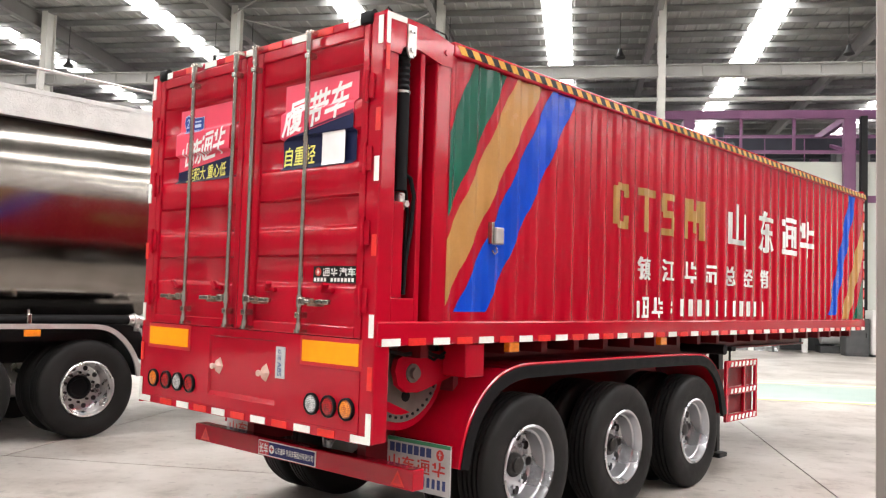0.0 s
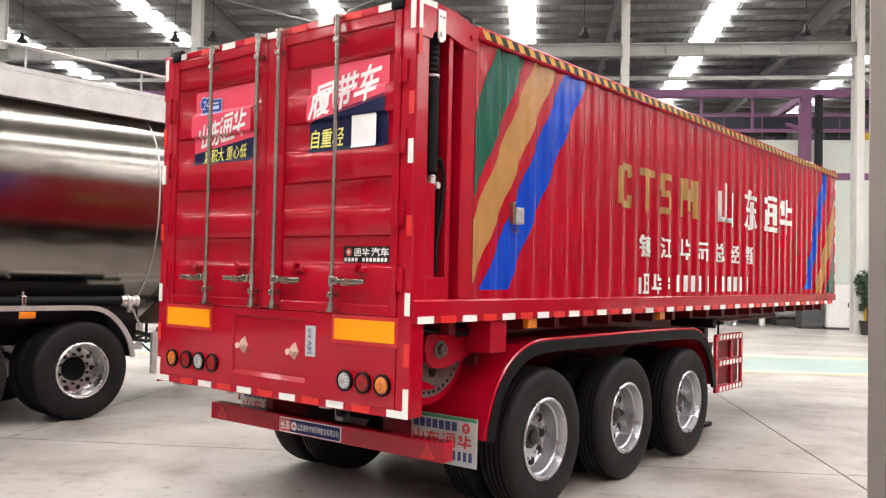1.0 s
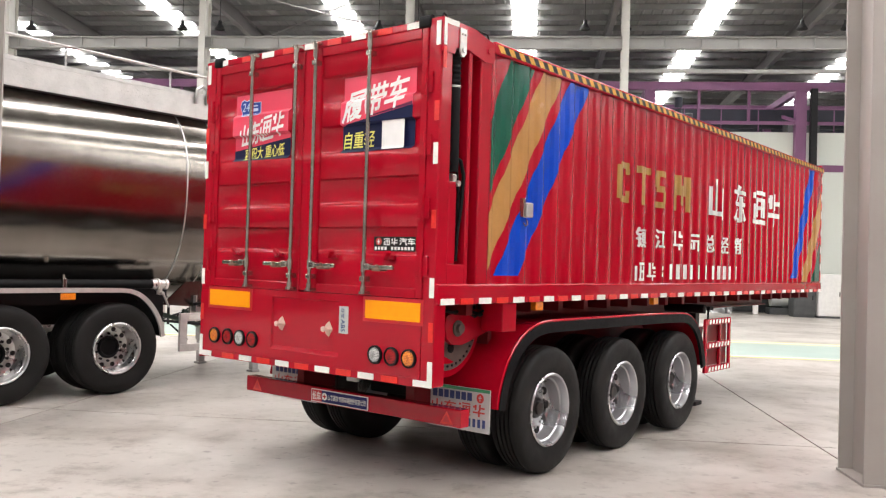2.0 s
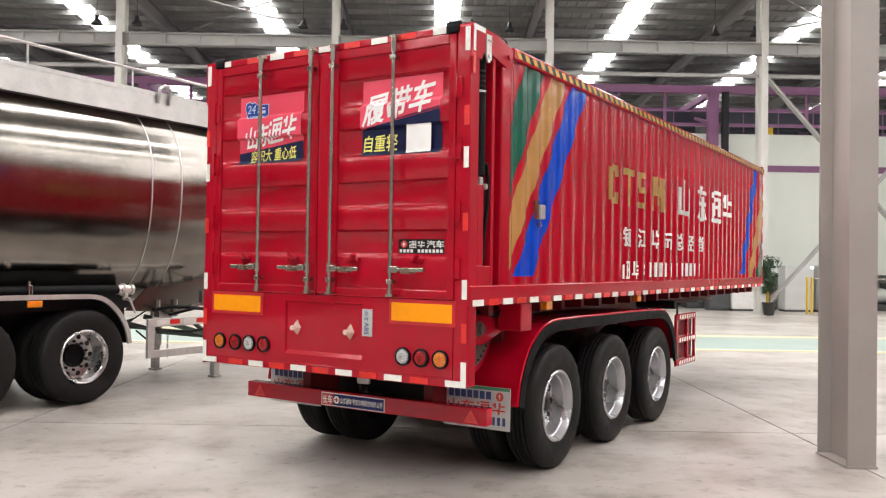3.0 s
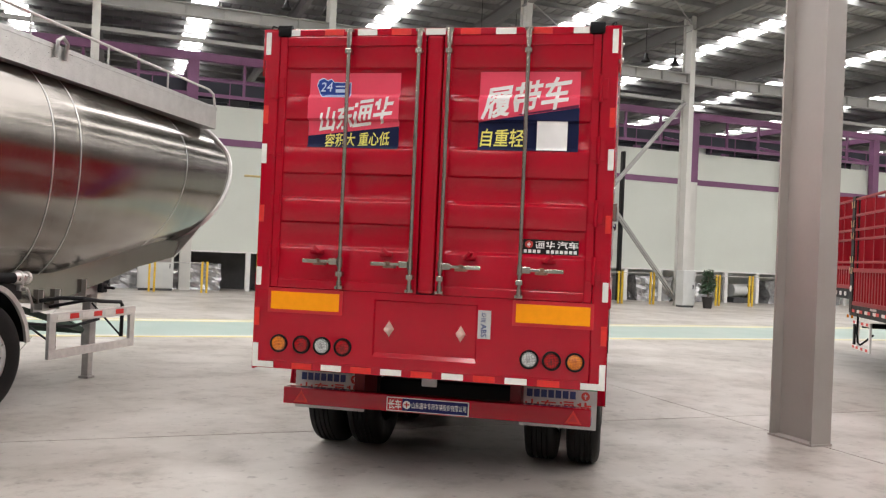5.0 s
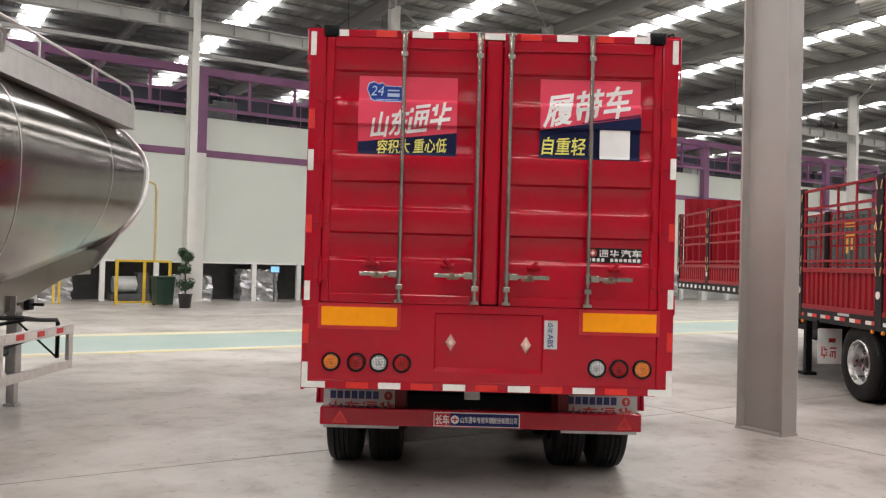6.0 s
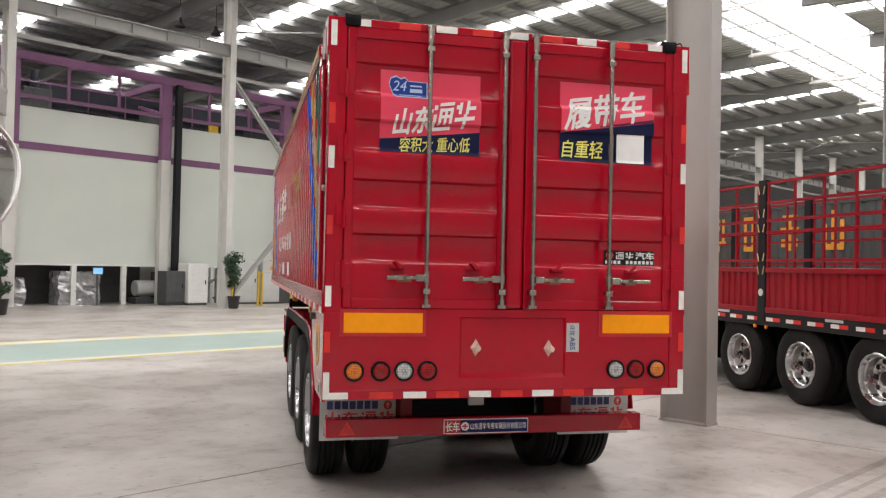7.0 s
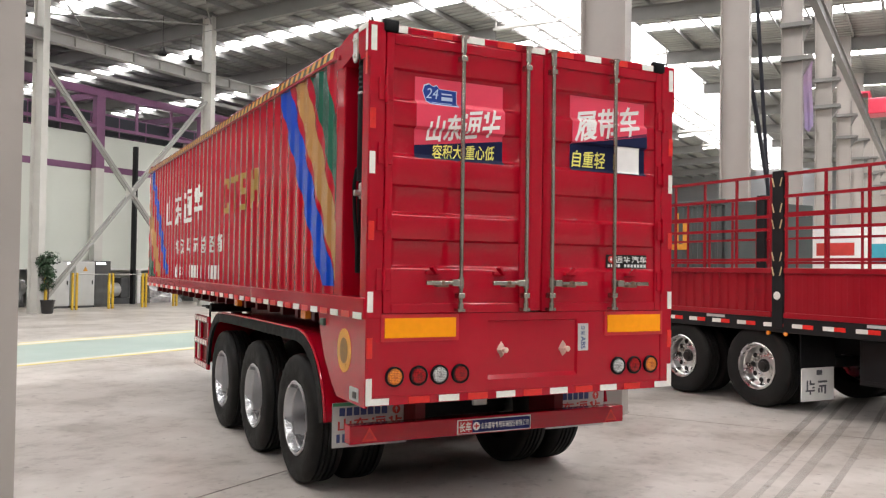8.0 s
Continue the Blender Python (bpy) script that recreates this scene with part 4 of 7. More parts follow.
def on_side(s, lift):
    return lambda u, v: (side_x(s, u) + s * lift, u, v)


HAZ = {}
for s in (-1, 1):
    HAZ[s] = []
    for mt in (YELLOW, BLACK_P):
        bm = B()
        prism(bm, [(0, 3.197), (0.040, 3.147), (0.106, 3.147), (0.066, 3.197)], s * 1.269, s * 1.2712, "x")
        HAZ[s].append(mesh_of("hazard_bar", bm, mt))
for s in (-1, 1):
    bm = B()
    ys = sorted({0.575, L_BODY - 0.05, *[y for y in SIDE_BREAKS if y < L_BODY - 0.06]})
    lo = [bm.verts.new((side_x(s, y), y, 1.5)) for y in ys]
    hi = [bm.verts.new((side_x(s, y), y, 3.13)) for y in ys]
    for i in range(len(ys) - 1):
        bm.faces.new((lo[i], lo[i + 1], hi[i + 1], hi[i]))
    part("side_wall", bm, RED, trailer, "red vertically ribbed side wall", True)
    # smooth post, deep slot for the tipping ram, and end post
    bm = B()
    box(bm, s * 1.10, s * W, 0.44, 0.575, 1.5, 3.13, 0.012)
    part("body_post", bm, RED, trailer)
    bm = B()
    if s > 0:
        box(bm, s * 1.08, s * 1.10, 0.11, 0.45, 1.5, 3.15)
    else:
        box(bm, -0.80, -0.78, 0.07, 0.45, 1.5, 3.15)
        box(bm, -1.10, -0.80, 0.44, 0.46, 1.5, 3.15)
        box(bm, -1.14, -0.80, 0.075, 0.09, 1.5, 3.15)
    # slot back in the darker red: shade put into its colour
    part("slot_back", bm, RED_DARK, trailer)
    if s > 0:
        bm = B()
        box(bm, s * 1.10, s * (W - 0.004), 0.305, 0.345, 1.5, 3.13, 0.006)
        part("slot_post", bm, RED, trailer)
    if s > 0:
        bm = B()
        box(bm, s * 1.10, s * (W - 0.003), 0.118, 0.305, 1.5, 1.64, 0.006)
        box(bm, s * 1.10, s * (W - 0.003), 0.118, 0.20, 1.64, 2.19, 0.006)
        part("slot_cover", bm, RED, trailer)
    # hinge arm over the slot
    bm = B()
    prism(bm, [(0.0, 3.255), (0.0, 3.03), (0.12, 3.03), (0.14, 3.075), (0.27, 3.09), (0.38, 3.065), (0.47, 3.045), (0.565, 3.05), (0.575, 3.19), (0.34, 3.245)], s * 1.16, s * (W + 0.012), "x")
    arm = part("hinge_arm", bm, RED, trailer, "red cranked hinge arm over the door corner")
    bm = B()
    rod(bm, (s * 1.255, 0.505, 3.125), (s * 1.275, 0.505, 3.125), 0.018, 10)
    part("bolt", bm, RED, arm)
    bm = B()
    prism(bm, [(0.165, 3.215), (0.165, 3.05), (0.185, 3.025), (0.215, 3.025), (0.235, 3.05), (0.235, 3.215)], s * 1.262, s * 1.272, "x")
    for yy, zz, rr in ((0.185, 3.175, 0.008), (0.215, 3.175, 0.008), (0.2, 3.07, 0.017)):
        rod(bm, (s * 1.265, yy, zz), (s * 1.284, yy, zz), rr, 10)
    part("arm_bracket", bm, STEEL_BRIGHT, arm, "white-grey steel bracket with bolts")
    for pts, mt in (([(0.003, 3.25), (0.003, 3.07), (0.032, 3.07), (0.032, 3.215), (0.16, 3.215), (0.16, 3.25)], WHITE_TAPE), ([(0.003, 3.06), (0.003, 2.92), (0.032, 2.92), (0.032, 3.06)], RED_TAPE)):
        bm = B()
        prism(bm, pts, s * (W + 0.0125), s * (W + 0.0155), "x")
        part("reflective_tape", bm, mt, trailer)
    # the ram
    bm = B()
    rod(bm, (s * 1.2, 0.205, 2.26), (s * 1.2, 0.205, 2.84), 0.042, 16)
    ram = part("hydraulic_ram", bm, BLACK, trailer, "black hydraulic ram in the door-side slot", True)
    bm = B()
    prof = [(0, 0.040)]
    for i in range(7):
        prof += [(0.01 + i * 0.034, 0.043), (0.027 + i * 0.034, 0.036)]
    lathe(bm, prof, (s * 1.2, 0.205, 2.85), (0, 0, 1), 16)
    part("gaiter", bm, BLACK, ram, smooth=True)
    bm = B()
    rod(bm, (s * 1.2, 0.205, 2.825), (s * 1.2, 0.205, 2.84), 0.045, 16)
    part("ram_ring", bm, STEEL_BRIGHT, ram)
    bm = B()
    box(bm, s * 1.175, s * 1.225, 0.185, 0.235, 2.14, 2.25, 0.015)
    rod(bm, (s * 1.16, 0.21, 2.18), (s * 1.26, 0.21, 2.18), 0.02, 10)
    part("ram_eye", bm, STEEL_BRIGHT, ram)
    bm = B()
    tube(bm, [(s * 1.215, 0.20, 2.36), (s * 1.22, 0.27, 2.34), (s * 1.225, 0.30, 2.24), (s * 1.225, 0.285, 2.05), (s * 1.22, 0.25, 1.85), (s * 1.22, 0.24, 1.66)], 0.013, 8)
    tube(bm, [(s * 1.20, 0.21, 2.30), (s * 1.2, 0.255, 2.27), (s * 1.205, 0.275, 2.12), (s * 1.2, 0.255, 1.9), (s * 1.2, 0.265, 1.66)], 0.011, 8)
    part("hose", bm, BLACK, trailer, "black rubber hydraulic hoses", True)
    # top rail with hazard band
    bm = B()
    box(bm, s * 1.19, s * 1.268, 0.575, L_BODY, 3.13, 3.216, 0.01)
    rail = part("top_rail", bm, RED, trailer)
    k, yy = 0, 0.60
    while yy < L_BODY - 0.1:
        ob = part("hazard_bar", HAZ[s][k % 2], None, rail)
        ob.location = (0, yy, 0)
        k, yy = k + 1, yy + 0.066
    # bottom rail with tape
    bm = B()
    box(bm, s * 1.14, s * 1.262, 0.01 if s > 0 else 0.01, L_BODY, 1.368, 1.508, 0.012)
    part("bottom_rail", bm, RED, trailer)
# tape pieces on the bottom rails, sharing two meshes
bm = B()
box(bm, -0.002, 0.002, -0.073, 0.073, -0.021, 0.021)
tape_w = mesh_of("tape_white", bm, WHITE_TAPE)
bm = B()
box(bm, -0.002, 0.002, -0.073, 0.073, -0.021, 0.021)
tape_r = mesh_of("tape_red", bm, RED_TAPE)
for s in (-1, 1):
    for i in range(45):
        yy = 0.115 + i * 0.2125
        if yy < L_BODY - 0.05:
            ob = part("reflective_tape", tape_w if i % 2 == 0 else tape_r, None, trailer)
            ob.location = (s * 1.2635, yy, 1.39)
# front wall, roof tarp edge, floor
bm = B()
box(bm, -W, W, L_BODY - 0.06, L_BODY, 1.37, 3.25, 0.012)
part("front_wall", bm, RED, trailer)
for s in (-1, 1):
    for i in range(14):
        bm = B()
        z = 1.42 + i * 0.13
        box(bm, s * 1.2505, s * 1.2525, L_BODY - 0.05, L_BODY - 0.012, z, z + 0.1)
        part("reflective_tape", bm, WHITE_TAPE if i % 2 == 0 else RED_TAPE, trailer)
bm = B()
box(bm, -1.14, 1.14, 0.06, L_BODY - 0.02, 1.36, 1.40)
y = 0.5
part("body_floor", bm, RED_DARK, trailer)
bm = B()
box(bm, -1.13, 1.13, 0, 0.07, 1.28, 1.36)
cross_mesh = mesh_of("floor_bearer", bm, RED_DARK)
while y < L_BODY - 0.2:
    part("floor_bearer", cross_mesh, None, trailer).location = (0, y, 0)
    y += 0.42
bm = B()
box(bm, -1.19, 1.19, 0.1, L_BODY - 0.05, 3.16, 3.19)
part("roof_cover", bm, BLACK, trailer, "dark tarpaulin cover on top")
for s in (-1, 1):
    bm = B()
    tube(bm, [(s * 1.22, 0.02, 3.25), (s * 1.22, 0.05, 3.29), (s * 1.2, 0.09, 3.29), (s * 1.2, 0.14, 3.25)], 0.006, 6)
    part("cord", bm, BLACK, trailer, "thin black cord")
    bm = B()
    tube(bm, [(s * 1.2, 0.34, 3.25), (s * 1.21, 0.42, 3.265), (s * 1.22, 0.54, 3.255), (s * 1.22, 0.58, 3.19)], 0.006, 6)
    part("cord", bm, BLACK, trailer, "thin black cord")

# painted stripes and lettering on both sides
STRIPES = {1: (("green_stripe", [(0.80, 3.127), (1.15, 3.127), (0.58, 2.14), (0.58, 2.66)], GREEN_P),
               ("tan_stripe", [(1.25, 3.127), (1.55, 3.127), (0.575, 1.6), (0.575, 2.0)], TAN_P),
               ("blue_stripe", [(1.66, 3.127), (1.98, 3.127), (0.97, 1.565), (0.67, 1.565)], BLUE_P),
               ("blue_stripe", [(8.50, 3.127), (8.80, 3.127), (7.95, 1.565), (7.68, 1.565)], BLUE_P),
               ("tan_stripe", [(9.09, 2.86), (9.09, 2.38), (8.5, 1.52), (8.18, 1.52)], TAN_P),
               ("green_stripe", [(9.09, 2.1), (9.09, 1.52), (8.72, 1.52)], GREEN_P)),
           -1: (("green_stripe", [(0.85, 3.127), (1.2, 3.127), (0.58, 2.14), (0.58, 2.6)], GREEN_P),
                ("tan_stripe", [(1.30, 3.127), (1.6, 3.127), (0.575, 1.6), (0.575, 2.0)], TAN_P),
                ("blue_stripe", [(1.70, 3.127), (2.02, 3.127), (0.88, 1.565), (0.58, 1.565)], BLUE_P),
                ("blue_stripe", [(8.80, 3.127), (9.08, 3.127), (7.63, 1.565), (7.33, 1.565)], BLUE_P),
                ("tan_stripe", [(9.09, 2.72), (9.09, 2.22), (8.28, 1.52), (7.95, 1.52)], TAN_P),
                ("green_stripe", [(9.09, 2.0), (9.09, 1.52), (8.55, 1.52)], GREEN_P))}
for s in (-1, 1):
    for nm, p, mt in STRIPES[s]:
        decal(nm, poly_flat(p), mt, trailer, on_side(s, 0.0025), SIDE_BREAKS, "u")


def side_figure(s, flat, mat, name, lift):
    """Paint a flat figure on a side; it reads from left to right as seen from outside."""
    pts, faces = flat
    decal(name, (pts if s > 0 else [(-u, v) for u, v in pts], faces), mat, trailer, on_side(s, lift), SIDE_BREAKS, "u")


def side_word(s, body, u0, u1, z0, z1):
    # brushed on twice, a little apart, for heavy strokes
    w = u1 - u0
    pts, faces = text_flat(body, u0, z0, 0.95 * w, z1 - z0, bold=0.015)
    again = [(u + 0.05 * w, v) for u, v in pts]
    n = len(pts)
    side_figure(s, (pts + again, faces + [tuple(i + n for i in f) for f in faces]), WHITE, "side_lettering", 0.003)


def side_marks(s, polys, mat, name):
    for i, p in enumerate(polys):
        side_figure(s, poly_flat(p), mat, name, 0.0028 + 0.0001 * (i % 20))


MARK_SHAPES = (((0, .08, .34, .84), (.22, .84, .70, .16), (.22, 0, .70, .16), (.70, .70, .24, .16), (.70, .14, .24, .16)),
               ((.30, 0, .36, .84), (0, .82, 1, .18)),
               ((.06, .84, .94, .16), (0, .55, .36, .34), (.12, .42, .76, .17), (.64, .13, .36, .34), (0, 0, .94, .16)),
               ((0, 0, .22, 1), (.78, 0, .22, 1), (.22, .44, .20, .56), (.58, .44, .20, .56), (.40, .16, .20, .56)))
CELLS = {1: ((2.53, 2.78), (2.93, 3.21), (3.34, 3.58), (3.75, 4.16)), -1: ((-4.05, -3.80), (-3.68, -3.42), (-3.30, -3.05), (-2.95, -2.64))}
for s in (1, -1):
    for (ua, ub), kind in zip(CELLS[s], MARK_SHAPES):
        side_marks(s, [rect(ua + a * (ub - ua), 2.235 + b * 0.36, w * (ub - ua), h * 0.36) for a, b, w, h in kind], GOLD_P, "side_mark_gold")
for s, (sa, sb, da, db, ba, bb) in ((1, (4.71, 5.14, 5.45, 5.89, 6.12, 7.26)), (-1, (-7.54, -7.14, -6.86, -6.43, -6.21, -4.93))):
    side_word(s, "山", sa, sb, 2.215, 2.655)
    side_word(s, "东", da, db, 2.215, 2.655)
    side_marks(s, block_pair(ba, 2.23, bb - ba, 0.42, 0, 0, 0.80), WHITE, "side_mark_white")
for s, u0, pitch, wide in ((1, 2.94, 0.424, 0.225), (-1, -6.80, 0.415, 0.23)):
    for k, ch in enumerate("镇江..总经销"):
        if ch != ".":
            side_word(s, ch, u0 + pitch * k, u0 + pitch * k + wide, 1.84, 2.03)
    side_marks(s, bar_marks(u0 + pitch * 2, 1.84, pitch * 2, 0.19, 2, 3, 0, 0, 0.56), WHITE, "side_mark_white")
    # name and number as plain bars
    side_marks(s, bar_marks(u0, 1.53, 0.50, 0.17, 2, 44, 0, 0, 0.8) + [rect(u0 + 0.56, 1.57, 0.035, 0.04), rect(u0 + 0.56, 1.63, 0.035, 0.04)], WHITE, "side_mark_white")
    side_marks(s, [rect(u0 + 0.74 + i * 0.187, 1.545, 0.062, 0.15) for i in range(11)], WHITE, "side_mark_white")
# small junction box on the right wall
bm = B()
box(bm, 1.24, 1.295, 1.0, 1.085, 2.0, 2.11, 0.01)
jb = part("junction_box", bm, ALU, trailer, "small grey box fixed on the ribbed wall")
bm = B()
box(bm, 1.23, 1.28, 0.975, 1.0, 2.0, 2.14, 0.004)
tube(bm, [(1.27, 1.03, 1.985), (1.275, 1.035, 1.95), (1.27, 1.02, 1.935), (1.26, 1.0, 1.96)], 0.006, 6)
part("box_bracket", bm, STEEL, jb)

# left apron plate with an emblem
bm = B()
prism(bm, [(0.0, 0.815), (0.50, 0.825), (0.60, 0.90), (0.76, 1.07), (0.86, 1.25), (0.89, 1.368), (0.0, 1.368)], -W, -W + 0.02, "x")
lp = part("side_apron", bm, RED, trailer)
bm = B()
rr = [(0.365 + 0.125 * math.cos(a), 1.145 + 0.145 * math.sin(a)) for a in [i * math.tau / 24 for i in range(24)]]
prism(bm, rr, -W - 0.004, -W + 0.002, "x")
part("emblem", bm, YELLOW, lp, "yellow oval emblem plate")
bm = B()
rr = [(0.365 + 0.07 * math.cos(a), 1.145 + 0.085 * math.sin(a)) for a in [i * math.tau / 24 for i in range(24)]]
prism(bm, rr, -W - 0.006, -W - 0.002, "x")
part("emblem_face", bm, material("emblem_olive", (0.26, 0.13, 0.03), 0.4, 0, 0.4, 40), lp)
bm = B()
box(bm, -W - 0.006, -W + 0.004, 0.10, 0.25, 0.84, 0.925)
grille = part("side_grille", bm, FLAP, lp, "small pale grille plate")
bm = B()
box(bm, -W - 0.008, -W - 0.004, 0.125, 0.19, 0.857, 0.90)
part("grille_opening", bm, HUB_DARK, grille)
bm = B()
box(bm, -W - 0.02, -W + 0.004, 0.74, 0.82, 1.285, 1.335, 0.006)
part("cable_clip", bm, BRACE_GREEN, lp, "small dark green cable clip")

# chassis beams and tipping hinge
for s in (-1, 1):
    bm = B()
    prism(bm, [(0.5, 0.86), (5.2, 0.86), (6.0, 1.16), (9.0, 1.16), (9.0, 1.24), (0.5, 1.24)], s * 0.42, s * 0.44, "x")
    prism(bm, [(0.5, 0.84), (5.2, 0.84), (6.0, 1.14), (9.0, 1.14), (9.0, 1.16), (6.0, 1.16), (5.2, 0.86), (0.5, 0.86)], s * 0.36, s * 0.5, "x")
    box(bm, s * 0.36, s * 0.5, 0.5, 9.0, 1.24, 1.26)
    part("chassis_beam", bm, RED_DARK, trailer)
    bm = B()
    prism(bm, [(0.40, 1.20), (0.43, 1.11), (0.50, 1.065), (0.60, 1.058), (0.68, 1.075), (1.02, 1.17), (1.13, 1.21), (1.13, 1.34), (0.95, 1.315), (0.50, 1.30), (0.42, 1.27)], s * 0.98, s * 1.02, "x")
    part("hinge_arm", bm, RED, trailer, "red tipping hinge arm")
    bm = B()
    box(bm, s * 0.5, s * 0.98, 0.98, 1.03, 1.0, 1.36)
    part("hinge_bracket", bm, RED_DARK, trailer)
    bm = B()
    rod(bm, (s * 0.9, 0.55, 1.22), (s * 0.925, 0.55, 1.22), 0.40, 40)
    disc = part("hinge_disc", bm, RED, trailer, "round red hinge plate with a grey bolted ring", True)
    bm = B()
    rod(bm, (s * 0.925, 0.55, 1.22), (s * 0.937, 0.55, 1.22), 0.35, 40)
    part("hinge_ring", bm, RING_GREY, disc, "greasy grey ring plate", True)
    bm = B()
    for i in range(40):
        a = i * math.tau / 40
        rod(bm, (s * 0.937, 0.55 + 0.32 * math.cos(a), 1.22 + 0.32 * math.sin(a)), (s * 0.943, 0.55 + 0.32 * math.cos(a), 1.22 + 0.32 * math.sin(a)), 0.010, 8)
    rod(bm, (s * 0.937, 0.58, 1.03), (s * 0.943, 0.58, 1.03), 0.035, 14)
    tagged(part("bolt_ring", bm, BLACK, disc), kind="stuff")
    bm = B()
    prism(bm, [(0.55 + 0.302 * math.cos(a), 1.22 + 0.302 * math.sin(a)) for a in [radians(-76 - 8 * i) for i in range(10)]], s * 0.937, s * 0.941, "x")
    part("disc_cover", bm, RED, disc)
    bm = B()
    rod(bm, (s * 1.02, 0.55, 1.18), (s * 1.032, 0.55, 1.18), 0.058, 20)
    rod(bm, (s * 1.03, 0.55, 1.18), (s * 1.06, 0.55, 1.18), 0.036, 16)
    rod(bm, (s * 1.02, 0.93, 1.27), (s * 1.05, 0.93, 1.27), 0.025, 12)
    part("pivot_plate", bm, RING_GREY, trailer, "greasy pivot plate with a pin", True)
    bm = B()
    tube(bm, [(s * 1.03, 0.30, 1.33), (s * 1.05, 0.45, 1.30), (s * 1.05, 0.62, 1.31), (s * 1.05, 0.78, 1.27), (s * 1.04, 0.92, 1.30), (s * 1.0, 1.15, 1.31)], 0.014, 8)
    tube(bm, [(s * 1.03, 0.55, 1.33), (s * 1.06, 0.70, 1.26), (s * 1.06, 0.82, 1.31), (s * 1.04, 1.1, 1.27), (s * 0.9, 1.4, 1.28)], 0.010, 8)
    part("hose", bm, BLACK, trailer, "black rubber hoses over the hinge", True)
    if s > 0:
        bm = B()
        box(bm, s * 1.04, s * 1.24, 0.80, 0.98, 1.155, 1.368, 0.01)
        part("stay_bracket", bm, RED, trailer)
    for yy in (1.24, 3.35):
        bm = B()
        box(bm, s * 1.19, s * 1.24, yy, yy + 0.11, 1.30, 1.366, 0.006)
        part("side_marker_lamp", bm, AMBER, trailer, "amber side marker lamp")
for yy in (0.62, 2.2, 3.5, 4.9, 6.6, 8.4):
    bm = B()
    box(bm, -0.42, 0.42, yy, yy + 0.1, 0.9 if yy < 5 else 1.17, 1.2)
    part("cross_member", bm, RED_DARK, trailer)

# mudguards: arched red sheet with a rubber lip
arch = [(0.765, 0.60), (0.80, 0.78), (0.91, 0.98), (1.09, 1.13), (1.32, 1.205), (1.6, 1.21), (4.05, 1.20), (4.28, 1.16), (4.46, 1.05), (4.6, 0.88), (4.68, 0.62)]
def rounded(path, times=2):
    """Cut the corners of an open line, keeping its ends."""
    for _ in range(times):
        out = [path[0]]
        for (a, b), (c, d) in zip(path, path[1:]):
            out += [(0.75 * a + 0.25 * c, 0.75 * b + 0.25 * d), (0.25 * a + 0.75 * c, 0.25 * b + 0.75 * d)]
        path = out + [path[-1]]
    return path


def offset(path, d):
    out = []
    for i, (a, b) in enumerate(path):
        p, q = path[max(0, i - 1)], path[min(len(path) - 1, i + 1)]
        t = Vector((q[0] - p[0], q[1] - p[1])).normalized()
        out.append((a + t.y * d, b - t.x * d))
    return out
arch = rounded(arch)
for s in (-1, 1):
    bm = B()
    prism(bm, arch + offset(arch, 0.012)[::-1], s * 0.60, s * 1.235, "x")
    guard = part("mudguard", bm, RED, trailer, "red arched mudguard over three wheels", True)
    bm = B()
    prism(bm, offset(arch, 0.002) + offset(arch, 0.085)[::-1], s * 1.222, s * 1.252, "x")
    part("rubber_lip", bm, BLACK, guard, "black rubber lip", True)
    bm = B()
    tube(bm, [(s * 1.236, y, z) for y, z in offset(arch, -0.006)], 0.012, 6)
    part("guard_bead", bm, RED, guard, "", True)
    # mud flap behind the last wheel
    bm = B()
    box(bm, s * 0.615, s * 1.19, 0.735, 0.745, 0.42, 0.735)
    flap = part("mud_flap", bm, FLAP, trailer, "white mud flap with red and blue marks")
    xa = 0.615 if s > 0 else -1.19
    def on_flap(u, v):
        return (u, 0.733, v)
    decal("flap_band", poly_flat(rect(xa, 0.712, 0.575, 0.023)), FLAP_GREEN, flap, on_flap, (), "u")
    for i, p in enumerate([rect(xa + 0.05 + 0.054 * k, 0.642, 0.043, 0.058) for k in range(7)]):
        decal("flap_mark", poly_flat(p), FLAP_BLUE, flap, lambda u, v, i=i: (u, 0.732 - 0.0001 * i, v), (), "u")
    decal("flap_writing", text_flat("山东", xa + 0.04, 0.535, 0.235, 0.09, bold=0.02), FLAP_RED, flap, on_flap, (), "u")
    for i, p in enumerate(block_pair(xa + 0.30, 0.535, 0.26, 0.09, 0, 0, 0.82)):
        decal("flap_mark", poly_flat(p), FLAP_RED, flap, lambda u, v, i=i: (u, 0.732 - 0.0001 * i, v), (), "u")
    ring_pts = [(xa + 0.49 + 0.032 * math.cos(k * math.tau / 20), 0.668 + 0.034 * math.sin(k * math.tau / 20)) for k in range(20)]
    decal("flap_emblem", poly_flat(ring_pts), FLAP_RED, flap, on_flap, (), "u", "round red emblem")
    decal("flap_emblem", poly_flat(rect(xa + 0.476, 0.668, 0.028, 0.008), rect(xa + 0.486, 0.648, 0.008, 0.04)), FLAP, flap, lambda u, v: (u, 0.7315, v), (), "u")
    for i in range(12):
        if i != 4:
            decal("flap_mark", poly_flat(rect(xa + 0.03 + i * 0.044, 0.455, 0.026, 0.06)), FLAP_BLUE, flap, on_flap, (), "u")

